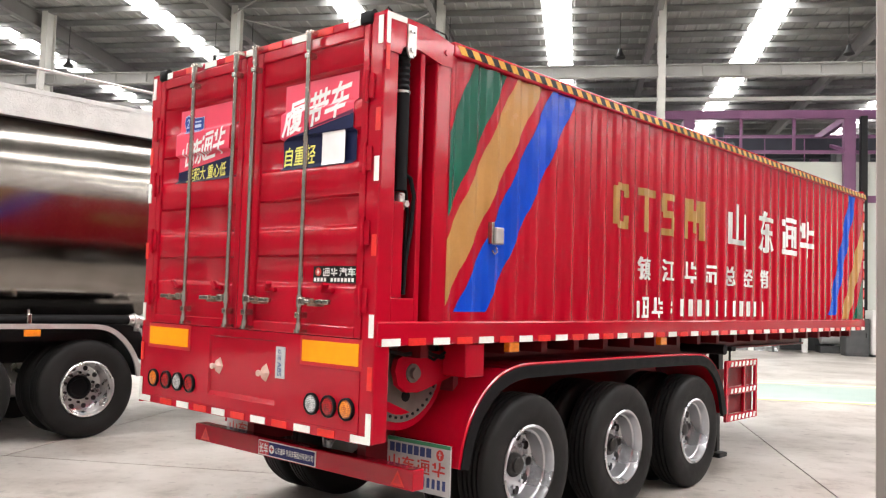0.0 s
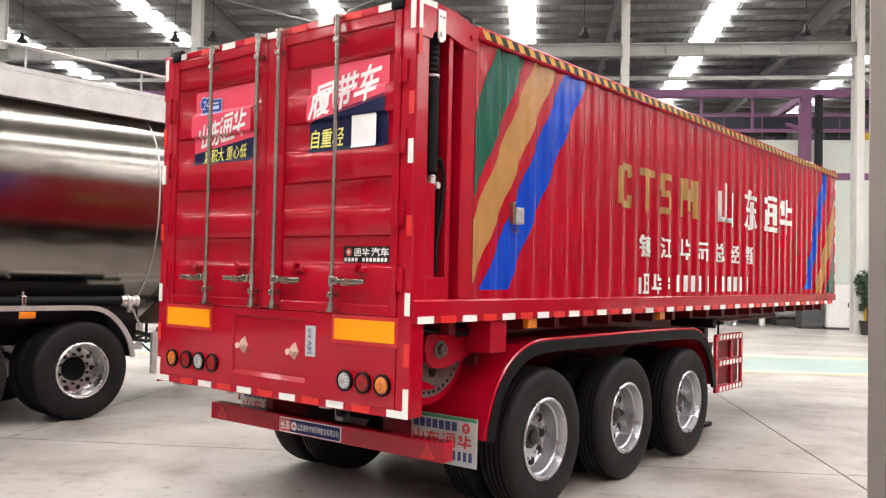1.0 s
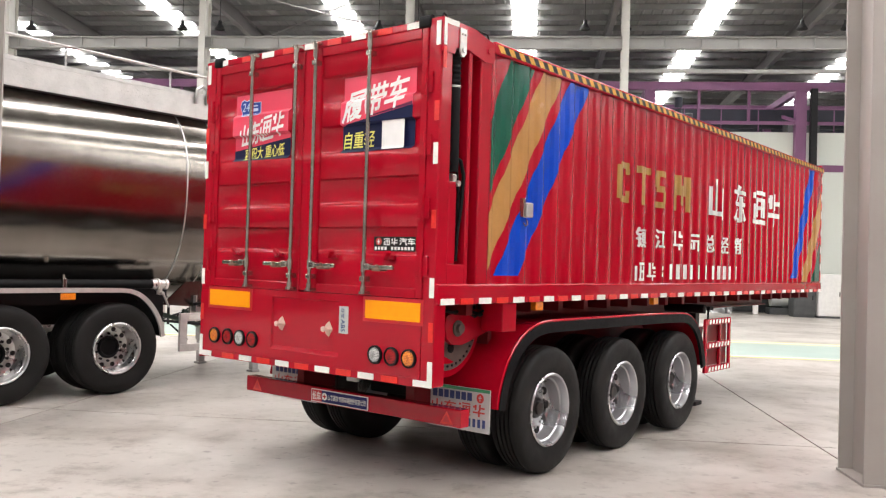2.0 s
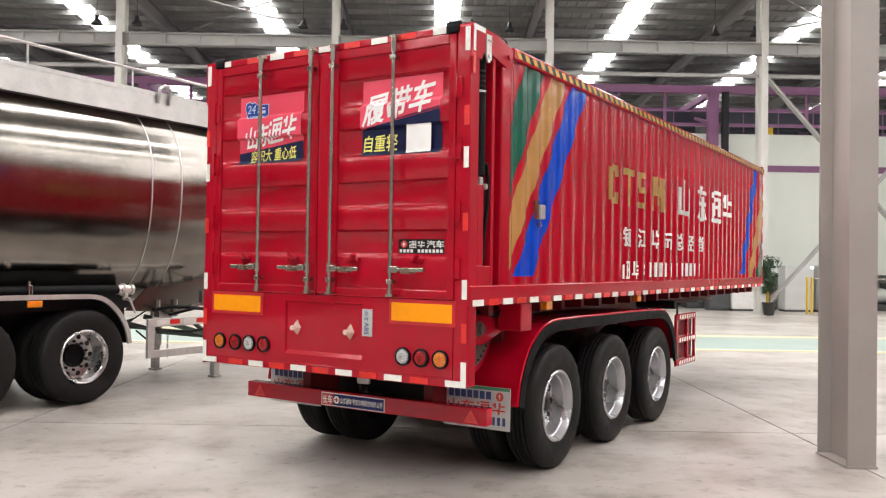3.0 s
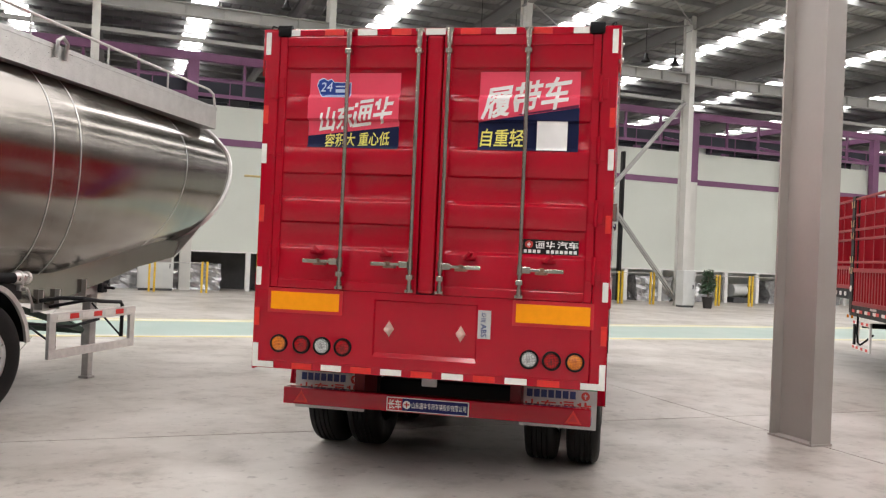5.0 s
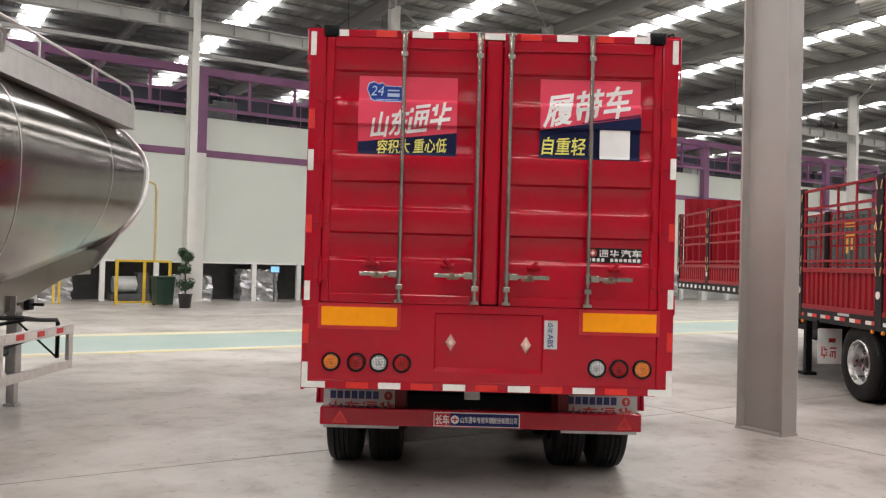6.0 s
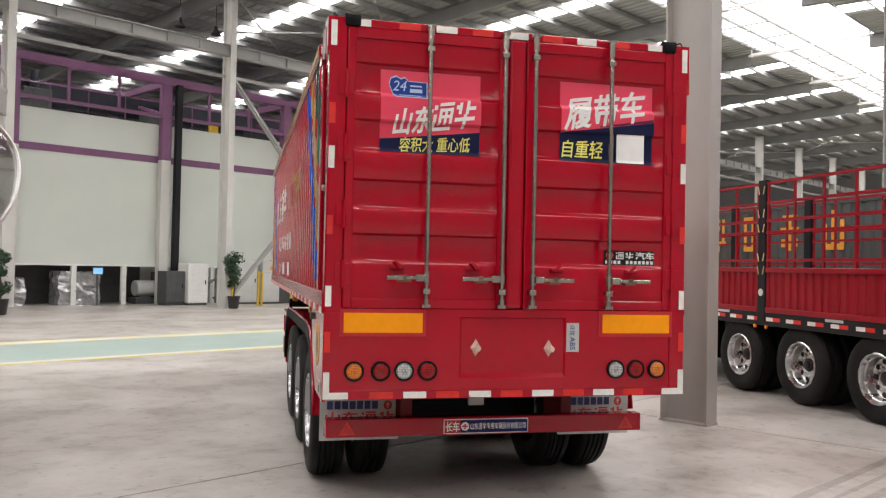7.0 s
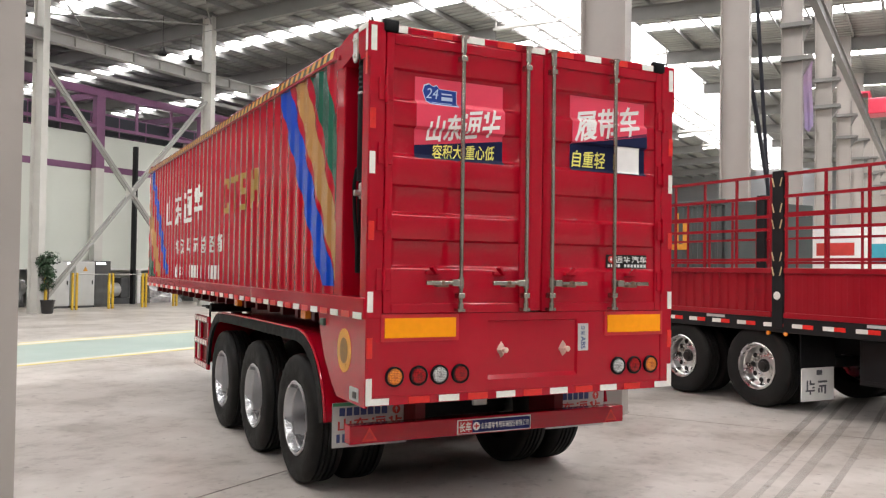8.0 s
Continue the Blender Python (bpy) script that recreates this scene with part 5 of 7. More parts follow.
# underrun bar with its sign and warning triangles
bm = B()
box(bm, -1.175, 1.155, 0.44, 0.54, 0.497, 0.624, 0.008)
bumper = part("bumper", bm, RED, trailer, "red underrun bar with a navy sign")
for x in (-0.6, 0.6):
    bm = B()
    box(bm, x - 0.04, x + 0.04, 0.54, 0.9, 0.56, 0.9)
    part("bumper_arm", bm, RED_DARK, bumper)
bm = B()
box(bm, -0.352, 0.272, 0.434, 0.44, 0.506, 0.608)
sign = part("sign_plate", bm, POSTER_WHITE, bumper, "navy sign plate with a red end panel")
decal("sign_field", poly_flat(rect(-0.345, 0.512, 0.61, 0.09)), SIGN_NAVY, sign, lambda u, v: (u, 0.4325, v), (), "u")
decal("sign_field", poly_flat(rect(-0.345, 0.512, 0.115, 0.09)), ORANGE_BORDER, sign, lambda u, v: (u, 0.4318, v), (), "u")
decal("sign_writing", text_flat("长车", -0.338, 0.520, 0.1, 0.072, bold=0.02), POSTER_WHITE, sign, lambda u, v: (u, 0.431, v), (), "u")
ring_pts = [(-0.197 + 0.030 * math.cos(k * math.tau / 20), 0.557 + 0.030 * math.sin(k * math.tau / 20)) for k in range(20)]
decal("sign_emblem", poly_flat(ring_pts), POSTER_WHITE, sign, lambda u, v: (u, 0.4312, v), (), "u", "round white emblem")
decal("sign_emblem", poly_flat(rect(-0.219, 0.553, 0.044, 0.010), rect(-0.202, 0.538, 0.010, 0.038)), ORANGE_BORDER, sign, lambda u, v: (u, 0.4306, v), (), "u")
decal("sign_writing", text_flat("山东", -0.158, 0.534, 0.056, 0.046, bold=0.01), POSTER_WHITE, sign, lambda u, v: (u, 0.431, v), (), "u")
decal("sign_writing", text_flat("专用车辆股份有限公司", -0.038, 0.534, 0.290, 0.046, bold=0.01), POSTER_WHITE, sign, lambda u, v: (u, 0.431, v), (), "u")
for i, p in enumerate(block_pair(-0.098, 0.535, 0.060, 0.044, 0, 0, 0.86)):
    decal("sign_mark", poly_flat(p), POSTER_WHITE, sign, lambda u, v, i=i: (u, 0.4312 - 0.0001 * i, v), (), "u")
for x in (-1.03, 1.03):
    decal("triangle", poly_flat([(x - 0.06, 0.512), (x + 0.06, 0.512), (x, 0.608)]), RED_TAPE, bumper, lambda u, v: (u, 0.438, v), (), "u", "red reflecting triangle")
    decal("triangle_middle", poly_flat([(x - 0.033, 0.527), (x + 0.033, 0.527), (x, 0.580)]), ORANGE_BORDER, bumper, lambda u, v: (u, 0.4372, v), (), "u")
bm = B()
box(bm, -0.128, -0.012, 0.60, 0.63, 0.676, 0.745, 0.006)
box(bm, -0.09, -0.05, 0.625, 0.635, 0.74, 0.92)
part("plate_lamp", bm, FLAP_WHITE, trailer, "small white lamp under the tail apron")

# wheels
def wheel_meshes(rim_mat, deep=True):
    tyre = B()
    prof = [(-0.118, 0.30), (-0.134, 0.36), (-0.137, 0.42), (-0.13, 0.465), (-0.118, 0.492), (-0.10, 0.506)]
    for gx in (-0.06, -0.02, 0.02, 0.06):
        prof += [(gx - 0.008, 0.512), (gx - 0.006, 0.490), (gx + 0.006, 0.490), (gx + 0.008, 0.512)]
    prof += [(-a, r) for a, r in prof[5::-1]]
    lathe(tyre, prof, (0, 0, 0), (1, 0, 0), 48)
    rim = B()
    lathe(rim, [(0.124, 0.298), (0.132, 0.288), (0.128, 0.276), (0.105, 0.268), (0.07, 0.262), (0.06, 0.25), (0.0, 0.246), (-0.035, 0.238), (-0.048, 0.22), (-0.036, 0.16), (-0.022, 0.135), (-0.018, 0.10), (-0.02, 0.0)] if deep else
          [(0.124, 0.292), (0.132, 0.282), (0.126, 0.270), (0.10, 0.264), (0.092, 0.256), (0.03, 0.250), (-0.06, 0.246), (-0.085, 0.238), (-0.092, 0.22), (-0.088, 0.14), (-0.088, 0.0)], (0, 0, 0), (1, 0, 0), 40)
    holes = B()
    for i in range(10):
        a = i * math.tau / 10
        r = 0.2 if deep else 0.208
        rod(holes, (-0.12, r * math.cos(a), r * math.sin(a)), (-0.032 if deep else -0.086, r * math.cos(a), r * math.sin(a)), 0.032 if deep else 0.027, 12)
    nuts = B()
    base = -0.037 if deep else -0.09
    for i in range(10):
        a = (i + 0.5) * math.tau / 10
        rod(nuts, (base, 0.155 * math.cos(a), 0.155 * math.sin(a)), (base + 0.03, 0.155 * math.cos(a), 0.155 * math.sin(a)), 0.015, 6)
    hub = B()
    lathe(hub, [(-0.03, 0.088), (-0.004, 0.086), (0.006, 0.078), (0.010, 0.058), (0.030, 0.055), (0.036, 0.045), (0.036, 0.0)] if deep else [(-0.09, 0.128), (-0.06, 0.126), (-0.05, 0.115), (-0.055, 0.10), (-0.075, 0.09), (-0.08, 0.0)], (0, 0, 0), (1, 0, 0), 24)
    return (mesh_of("tyre", tyre, TYRE, True), mesh_of("rim", rim, rim_mat, True), mesh_of("rim_holes", holes, SHADE), mesh_of("wheel_nuts", nuts, rim_mat if deep else FRAME_BLACK), mesh_of("hub", hub, BLACK if not deep else HUB_DARK, True))


WM_RED = wheel_meshes(RIM)
WM_ALU = wheel_meshes(CHROME, True)
WM_TANK = wheel_meshes(CHROME, False)


def wheel(parent, x, y, side, meshes, detail=True, size=1.0):
    w = new("wheel", meshes[0])
    w.parent = parent
    w.matrix_local = pose(x, y, 0.514 * size, 0, 0, 0 if side > 0 else 180) @ Matrix.Scale(size, 4)
    if detail:
        for nm, me in zip(("rim", "rim_holes", "wheel_nuts", "hub"), meshes[1:]):
            tagged(part(nm, me, None, w), kind="stuff" if nm in ("rim_holes", "wheel_nuts") else "")
    else:
        part("rim", meshes[1], None, w)
    return w


for yy in (1.56, 2.83, 4.11):
    for s in (-1, 1):
        wheel(trailer, s * 1.085, yy - 0.012, s, WM_RED, True, 0.982)
        wheel(trailer, s * 0.745, yy - 0.012, s, WM_RED, False, 0.982)
    bm = B()
    box(bm, -0.7, 0.7, yy - 0.075, yy + 0.075, 0.44, 0.59, 0.02)
    part("axle", bm, BLACK, trailer)
for s in (-1, 1):
    for yy in (2.2, 3.47):
        bm = B()
        for i in range(5):
            box(bm, s * 0.47, s * 0.55, yy - 0.75 + i * 0.1, yy + 0.75 - i * 0.1, 0.66 + i * 0.022, 0.68 + i * 0.022)
        prism(bm, [(yy - 0.1, 0.86), (yy + 0.1, 0.86), (yy + 0.05, 0.7), (yy - 0.05, 0.7)], s * 0.46, s * 0.56, "x")
        part("leaf_spring", bm, FRAME_BLACK, trailer)

# step frame ahead of the mudguard, with taped rungs
for s in (-1, 1):
    bm = B()
    box(bm, s * 1.19, s * 1.22, 4.74, 4.79, 0.52, 1.10, 0.005)
    step = part("side_guard", bm, RED, trailer, "red side guard frame with taped rungs")
    bm = B()
    box(bm, s * 1.19, s * 1.22, 5.46, 5.51, 0.54, 1.11, 0.005)
    part("guard_upright", bm, RED, step)
    bm = B()
    box(bm, s * 1.185, s * 1.215, 5.18, 5.215, 0.59, 1.04, 0.004)
    part("guard_upright", bm, RED, step)
    bm = B()
    prism(bm, [(4.80, 1.0), (5.2, 1.0), (5.05, 0.6), (4.9, 0.6)], s * 1.0, s * 1.012, "x")
    box(bm, s * 0.5, s * 1.0, 4.9, 5.0, 0.9, 1.0)
    part("guard_stay", bm, RED_DARK, step)
    # plates behind the rungs take the darker red so the openings look shaded
    for za, zb in ((0.59, 0.78), (0.85, 1.04)):
        bm = B()
        prism(bm, [(4.86, za), (5.455, za), (5.455, zb), (4.80, zb), (4.80, za + 0.07)], s * 1.17, s * 1.182, "x")
        part("guard_plate", bm, RED_DARK, step)
    for zc in (0.555, 0.815, 1.075):
        bm = B()
        box(bm, s * 1.185, s * 1.225, 4.77, 5.5, zc - 0.035, zc + 0.035, 0.005)
        rung = part("rung", bm, RED, step)
        for i in range(7):
            yy = 4.83 + i * 0.093
            bm = B()
            prism(bm, [(yy, zc - 0.022), (yy + 0.045, zc - 0.022), (yy + 0.06, zc + 0.022), (yy + 0.015, zc + 0.022)], s * 1.226, s * 1.228, "x")
            part("rung_tape", bm, WHITE_TAPE, rung)
    # landing leg
    bm = B()
    box(bm, s * 0.6, s * 0.72, 5.7, 5.82, 0.5, 1.2, 0.01)
    box(bm, s * 0.62, s * 0.70, 5.72, 5.80, 0.06, 0.5, 0.008)
    leg = part("landing_leg", bm, FRAME_BLACK, trailer, "black landing leg on a foot plate")
    bm = B()
    box(bm, s * 0.56, s * 0.76, 5.66, 5.86, 0.0, 0.05, 0.01)
    part("foot", bm, FRAME_BLACK, leg)
    # air tank and valve by the guard
    bm = B()
    rod(bm, (s * 0.75, 4.75, 1.22), (s * 1.2, 4.75, 1.22), 0.05, 12)
    rod(bm, (s * 1.16, 4.95, 1.0), (s * 1.16, 4.95, 1.22), 0.012, 8)
    box(bm, s * 1.12, s * 1.2, 4.9, 5.0, 1.2, 1.24)
    part("air_valve", bm, BLACK, trailer, "black air valve", True)
bm = B()
rod(bm, (0, 1.0, 1.1), (0, 2.6, 1.1), 0.14, 20)
part("air_tank", bm, BLACK, trailer, "black air tank under the body", True)


# ---- the silver bulk tanker, parked alongside ----
tanker = thing("tank_trailer", T @ pose(-5.62, 0, 0), "polished aluminium bulk tanker semi-trailer parked beside the tipper", "trailer")


def tank_section(y):
    """Half width, top and bottom of the shell."""
    top, low, rx = 3.68, 1.05, 1.22
    if y > 2.7:
        f = min(1.0, (y - 2.7) / 3.9)
        low += 0.50 * f
        top -= 0.05 * f
        rx -= 0.16 * f * f
    if y < -3.5:
        low += 0.7 * min(1.0, (-3.5 - y) / 4.0)
    return rx, top, low


WAIST = 2.56


def tank_point(y, a, k=1.0):
    """A point of the shell: broad shoulders above the waist, a round belly below; the head leans forward over its foot."""
    rx, top, low = tank_section(y)
    c, s = math.cos(a), math.sin(a)
    if s >= 0:
        x = rx * k * math.copysign(abs(c) ** 0.84, c)
        z = WAIST + (top - WAIST) * k * s ** 0.84
    else:
        e = 0.84 + 0.16 * max(0.0, min(1.0, (y - 2.2) / 2.6))
        x = rx * k * math.copysign(abs(c) ** e, c)
        z = WAIST - (WAIST - low) * k * abs(s) ** e
    g = max(0.0, min(1.0, (y - 2.7) / 3.8)) ** 1.5
    return (x, y - g * 1.12 * (max(0.0, 3.0 - z) / 1.5) ** 1.5 - g * 0.6 * max(0.0, z - 3.1), z)


bm = B()
SEG = 72
ys = [-8.6, -8.45, -8.2, -7.5, -5.5, -3.5, -1.6, 0.0, 1.4, 2.25, 2.7, 3.2, 3.8, 4.4, 5.0, 5.6, 6.1, 6.42, 6.5, 6.58, 6.64]
rings = []
for i, y in enumerate(ys):
    k = {0: 0.55, 1: 0.8, 2: 0.94, len(ys) - 1: 0.0, len(ys) - 2: 0.7, len(ys) - 3: 0.93, len(ys) - 4: 0.995}.get(i, 1.0)
    rings.append([bm.verts.new((0, y, WAIST))] if k == 0.0 else [bm.verts.new(tank_point(y, j * math.tau / SEG, k)) for j in range(SEG)])
for u, v in zip(rings, rings[1:]):
    for j in range(SEG):
        f = list(dict.fromkeys((u[j % len(u)], u[(j + 1) % len(u)], v[(j + 1) % len(v)], v[j % len(v)])))
        bm.faces.new(f)
bm.faces.new(rings[0][::-1])
part("tank_shell", bm, TANK, tanker, "brushed aluminium tank shell", True)
for y in (-4.4, -0.95, 2.0, 2.45, 4.9):
    bm = B()
    n = 72
    for j in range(n):
        q = []
        for dy in (-0.009, 0.009):
            for jj in (j, j + 1):
                p = Vector(tank_point(y + dy, jj * math.tau / n))
                q.append(bm.verts.new(p + Vector((p.x, 0, p.z - WAIST)).normalized() * 0.004))
        bm.faces.new((q[0], q[1], q[3], q[2]))
    part("weld_seam", bm, ALU, tanker, smooth=True)
# head rim
bm = B()
pts = [Vector(tank_point(6.44, -math.pi / 2 + math.tau * j / 80)) for j in range(81)]
tube(bm, pts, 0.035, 8)
part("head_rim", bm, ALU, tanker, smooth=True)
# walkway on top with rails
for s in (-1, 1):
    bm = B()
    box(bm, s * 0.98, s * 1.01, -8.0, 5.95, 3.43, 3.74, 0.0)
    deck = part("walkway_skirt", bm, TANK_PLATE, tanker, "studded aluminium walkway skirt")
    bm = B()
    y = -7.9
    row = 0
    while y < 5.9:
        for z in ((3.47, 3.55, 3.63) if row % 2 else (3.51, 3.59, 3.67)):
            prism(bm, [(y - 0.016, z), (y, z - 0.006), (y + 0.016, z), (y, z + 0.006)], s * 1.0095, s * 1.0125, "x")
        y += 0.045
        row += 1
    tagged(part("tread_studs", bm, TANK_PLATE, deck), kind="stuff")
    bm = B()
    box(bm, s * 0.55, s * 1.02, -8.0, 5.95, 3.415, 3.428, 0.0)
    part("skirt_gutter", bm, ALU, deck, "narrow lip along the skirt")
    bm = B()
    tube(bm, [(s * 1.0, -8.0, 3.98), (s * 1.0, 5.7, 3.96), (s * 1.0, 5.85, 3.92), (s * 1.0, 5.92, 3.72)], 0.017, 8)
    rail = part("walkway_rail", bm, ALU, tanker, "slim aluminium handrail on the walkway", True)
    y = -7.6
    while y < 5.4:
        bm = B()
        rod(bm, (s * 1.0, y, 3.72), (s * 1.0, y, 3.97), 0.012, 8)
        part("rail_post", bm, ALU, rail)
        y += 1.35
    bm = B()
    box(bm, s * 1.012, s * 1.018, -8.0, 5.95, 3.69, 3.74)
    part("skirt_edge", bm, ALU, deck)
bm = B()
box(bm, -0.98, 0.98, -8.0, 5.95, 3.69, 3.72)
part("walkway_deck", bm, TANK_PLATE, tanker)
for y in (-4.0, 2.5):
    bm = B()
    lathe(bm, [(0, 0.28), (0.22, 0.28), (0.25, 0.30), (0.27, 0.26), (0.32, 0.0)], (0, y, 3.5), (0, 0, 1), 24)
    part("manhole", bm, ALU, tanker, "round tank manhole", True)
bm = B()
tube(bm, [(1.03, 2.22, 3.60), (1.05, 2.22, 3.78), (1.05, 2.30, 3.83), (1.05, 2.38, 3.78), (1.03, 2.38, 3.60)], 0.022, 8)
part("lifting_eye", bm, ALU, tanker, smooth=True)
# leaning front plate that carries the head down to the neck
bm = B()
rows = []
for i in range(13):
    z = 2.75 - 1.25 * i / 12
    y = 6.47 - 1.12 * ((3.0 - z) / 1.5) ** 1.5
    hw = 1.08 - 0.30 * (i / 12) ** 1.3
    rows.append([bm.verts.new((x, y + dy, z)) for dy in (-0.03, 0.0) for x in (-hw, hw)])
for u, v in zip(rows, rows[1:]):
    bm.faces.new((u[0], u[1], v[1], v[0])), bm.faces.new((u[2], v[2], v[3], u[3]))
    bm.faces.new((u[0], v[0], v[2], u[2])), bm.faces.new((u[1], u[3], v[3], v[1]))
bm.faces.new((rows[0][0], rows[0][2], rows[0][3], rows[0][1])), bm.faces.new((rows[-1][0], rows[-1][1], rows[-1][3], rows[-1][2]))
part("front_plate", bm, TANK_PLATE, tanker, "leaning aluminium front plate under the head", True)
# gooseneck plate under the raised front
for s in (-1, 1):
    bm = B()
    prism(bm, [(2.0, 1.0), (2.7, 0.95), (4.4, 1.36), (5.34, 1.5), (5.5, 1.72), (4.6, 1.75), (2.4, 1.35)], s * 0.74, s * 0.77, "x")
    part("neck_plate", bm, TANK, tanker, "sloping aluminium neck plate")
bm = B()
box(bm, -0.575, 0.575, 3.56, 3.62, 0.54, 0.60, 0.008)
part("leg_crossbar", bm, BRACE_GREEN, tanker, "dark green bar between the landing legs")
bm = B()
box(bm, -0.73, 0.73, 4.5, 5.34, 1.42, 1.48)
part("king_plate", bm, ALU, tanker)
# legs
for s in (-1, 1):
    bm = B()
    box(bm, s * 0.57, s * 0.69, 3.54, 3.67, 0.36, 1.36, 0.012)
    box(bm, s * 0.585, s * 0.675, 3.555, 3.655, 0.03, 0.40, 0.008)
    leg = part("landing_leg", bm, LEG_GREY, tanker, "grey landing leg on a foot plate")
    bm = B()
    box(bm, s * 0.565, s * 0.695, 3.535, 3.675, 0.0, 0.03, 0.006)
    part("foot", bm, LEG_GREY, leg)
    bm = B()
    box(bm, s * 0.69, s * 0.79, 3.60, 3.72, 1.05, 1.17, 0.012)
    rod(bm, (s * 0.74, 3.66, 1.11), (s * 0.92, 3.66, 1.11), 0.018, 10)
    part("leg_gearbox", bm, FRAME_BLACK, leg, "dark gearbox with a crank shaft", True)
    bm = B()
    bar(bm, (s * 0.60, 3.50, 0.60), (s * 0.60, 2.42, 0.90), 0.05, 0.06)
    bar(bm, (s * 0.62, 3.50, 0.58), (s * 0.30, 3.52, 0.74), 0.04, 0.05)
    part("leg_brace", bm, BRACE_GREEN, leg, "dark green slanting brace")
    bm = B()
    prism(bm, [(2.44, 1.03), (2.44, 0.87), (2.74, 0.88), (3.24, 1.03), (3.70, 1.03), (3.70, 1.36), (2.9, 1.16)], s * 0.70, s * 0.73, "x")
    part("leg_bracket", bm, TANK_PLATE, tanker, "aluminium bracket plate above the leg")
    for yy in (2.46, 2.74, 3.22):
        bm = B()
        box(bm, s * 0.73, s * 0.83, yy, yy + 0.018, 0.90 if yy < 3 else 1.02, 1.12 if yy < 3 else 1.22)
        part("bracket_rib", bm, TANK_PLATE, tanker)
    # short hanging chain
    bm = B()
    for i in range(9):
        z = 0.68 - i * 0.033
        w = 0.011
        ring = [(s * 1.0 + (w * math.cos(a) if i % 2 else 0), 2.46 + (0 if i % 2 else w * math.cos(a)), z + 0.021 * math.sin(a)) for a in [k * math.tau / 8 for k in range(9)]]
        tube(bm, ring, 0.004, 5)
    part("chain", bm, STEEL, tanker, "short hanging steel chain", True)
    # guard frame with red and white tape
    x = s * 1.34
    bm = B()
    box(bm, x - 0.02, x + 0.02, 1.87, 3.42, 0.83, 0.93, 0.006)
    guard = part("guard_rail", bm, BRIGHT_ALU, tanker, "aluminium side guard with red and white tape")
    bm = B()
    box(bm, x - 0.02, x + 0.02, 1.87, 3.42, 0.46, 0.55, 0.006)
    part("guard_rail_low", bm, BRIGHT_ALU, guard)
    for yy in (1.87, 3.32):
        bm = B()
        box(bm, x - 0.018, x + 0.018, yy, yy + 0.10, 0.55, 0.83)
        part("guard_post", bm, BRIGHT_ALU, guard)
    for i in range(7):
        bm = B()
        yy = 1.985 + i * 0.207
        box(bm, x + s * 0.0205, x + s * 0.023, yy, yy + (0.15 if i % 2 else 0.20), 0.855, 0.91)
        part("reflective_tape", bm, RED_TAPE if i % 2 else WHITE_TAPE, guard)
    bm = B()
    tube(bm, [(s * 0.80, 2.45, 1.0), (s * 1.0, 2.52, 1.04), (s * 1.2, 2.62, 1.04), (s * 1.2, 2.97, 0.995), (s * 1.2, 3.36, 0.97), (s * 1.2, 3.40, 0.93), (s * 1.2, 3.40, 0.56)], 0.022, 8)
    tube(bm, [(s * 0.74, 3.0, 1.0), (s * 1.2, 3.0, 0.99)], 0.018, 8)
    tube(bm, [(s * 0.74, 2.7, 0.92), (s * 1.2, 2.72, 1.02)], 0.018, 8)
    tube(bm, [(s * 1.2, 3.39, 0.57), (s * 0.95, 3.46, 0.75), (s * 0.7, 3.55, 0.92)], 0.012, 8)
    tube(bm, [(s * 1.1, 1.9, 0.78), (s * 1.32, 2.0, 0.6)], 0.012, 8)
    tube(bm, [(s * 0.7, 2.0, 0.8), (s * 0.8, 3.0, 0.68), (s * 0.9, 3.4, 0.75)], 0.018, 8)
    part("pipe", bm, FRAME_BLACK, tanker, "dark air pipes below the neck", True)
    # discharge hose tray and fittings
    bm = B()
    rod(bm, (s * 1.12, -7.0, 1.30), (s * 1.12, 1.62, 1.28), 0.054, 14)
    part("hose_tube", bm, BLACK, tanker, "long black discharge hose", True)
    bm = B()
    lathe(bm, [(0.0, 0.058), (0.06, 0.064), (0.07, 0.075), (0.09, 0.075), (0.10, 0.055), (0.17, 0.052), (0.18, 0.066), (0.21, 0.066), (0.215, 0.0)], (s * 1.12, 1.60, 1.28), (0, 1, 0), 18)
    rod(bm, (s * 1.12, 1.72, 1.27), (s * 1.12, 1.72, 1.15), 0.034, 12)
    rod(bm, (s * 1.10, 1.72, 1.17), (s * 1.20, 1.72, 1.17), 0.022, 10)
    tube(bm, [(s * 1.2, 1.72, 1.17), (s * 1.21, 1.75, 1.10), (s * 1.21, 1.80, 1.00)], 0.012, 8)
    part("hose_coupling", bm, STEEL_BRIGHT, tanker, "steel hose coupling with a lever", True)
    bm = B()
    box(bm, s * 1.06, s * 1.19, 0.46, 0.51, 1.225, 1.35, 0.01)
    rod(bm, (s * 1.15, 0.485, 1.34), (s * 1.15, 0.485, 1.39), 0.015, 8)
    part("hose_clamp", bm, STEEL, tanker)
    # mudguards
    ag = [(-2.4, 0.66), (-2.35, 0.93), (-2.1, 1.17), (-1.8, 1.235), (1.08, 1.235), (1.34, 1.21), (1.54, 1.06), (1.68, 0.85), (1.72, 0.65)]
    ag = rounded(ag)
    bm = B()
    prism(bm, ag + offset(ag, 0.01)[::-1], s * 0.62, s * 1.23, "x")
    mg = part("mudguard", bm, FRAME_BLACK, tanker, "dark mudguard with a bright rim")
    bm = B()
    prism(bm, offset(ag, -0.012) + offset(ag, 0.04)[::-1], s * 1.22, s * 1.25, "x")
    part("mudguard_rim", bm, BRIGHT_ALU, mg, "bright aluminium mudguard rim")
    bm = B()
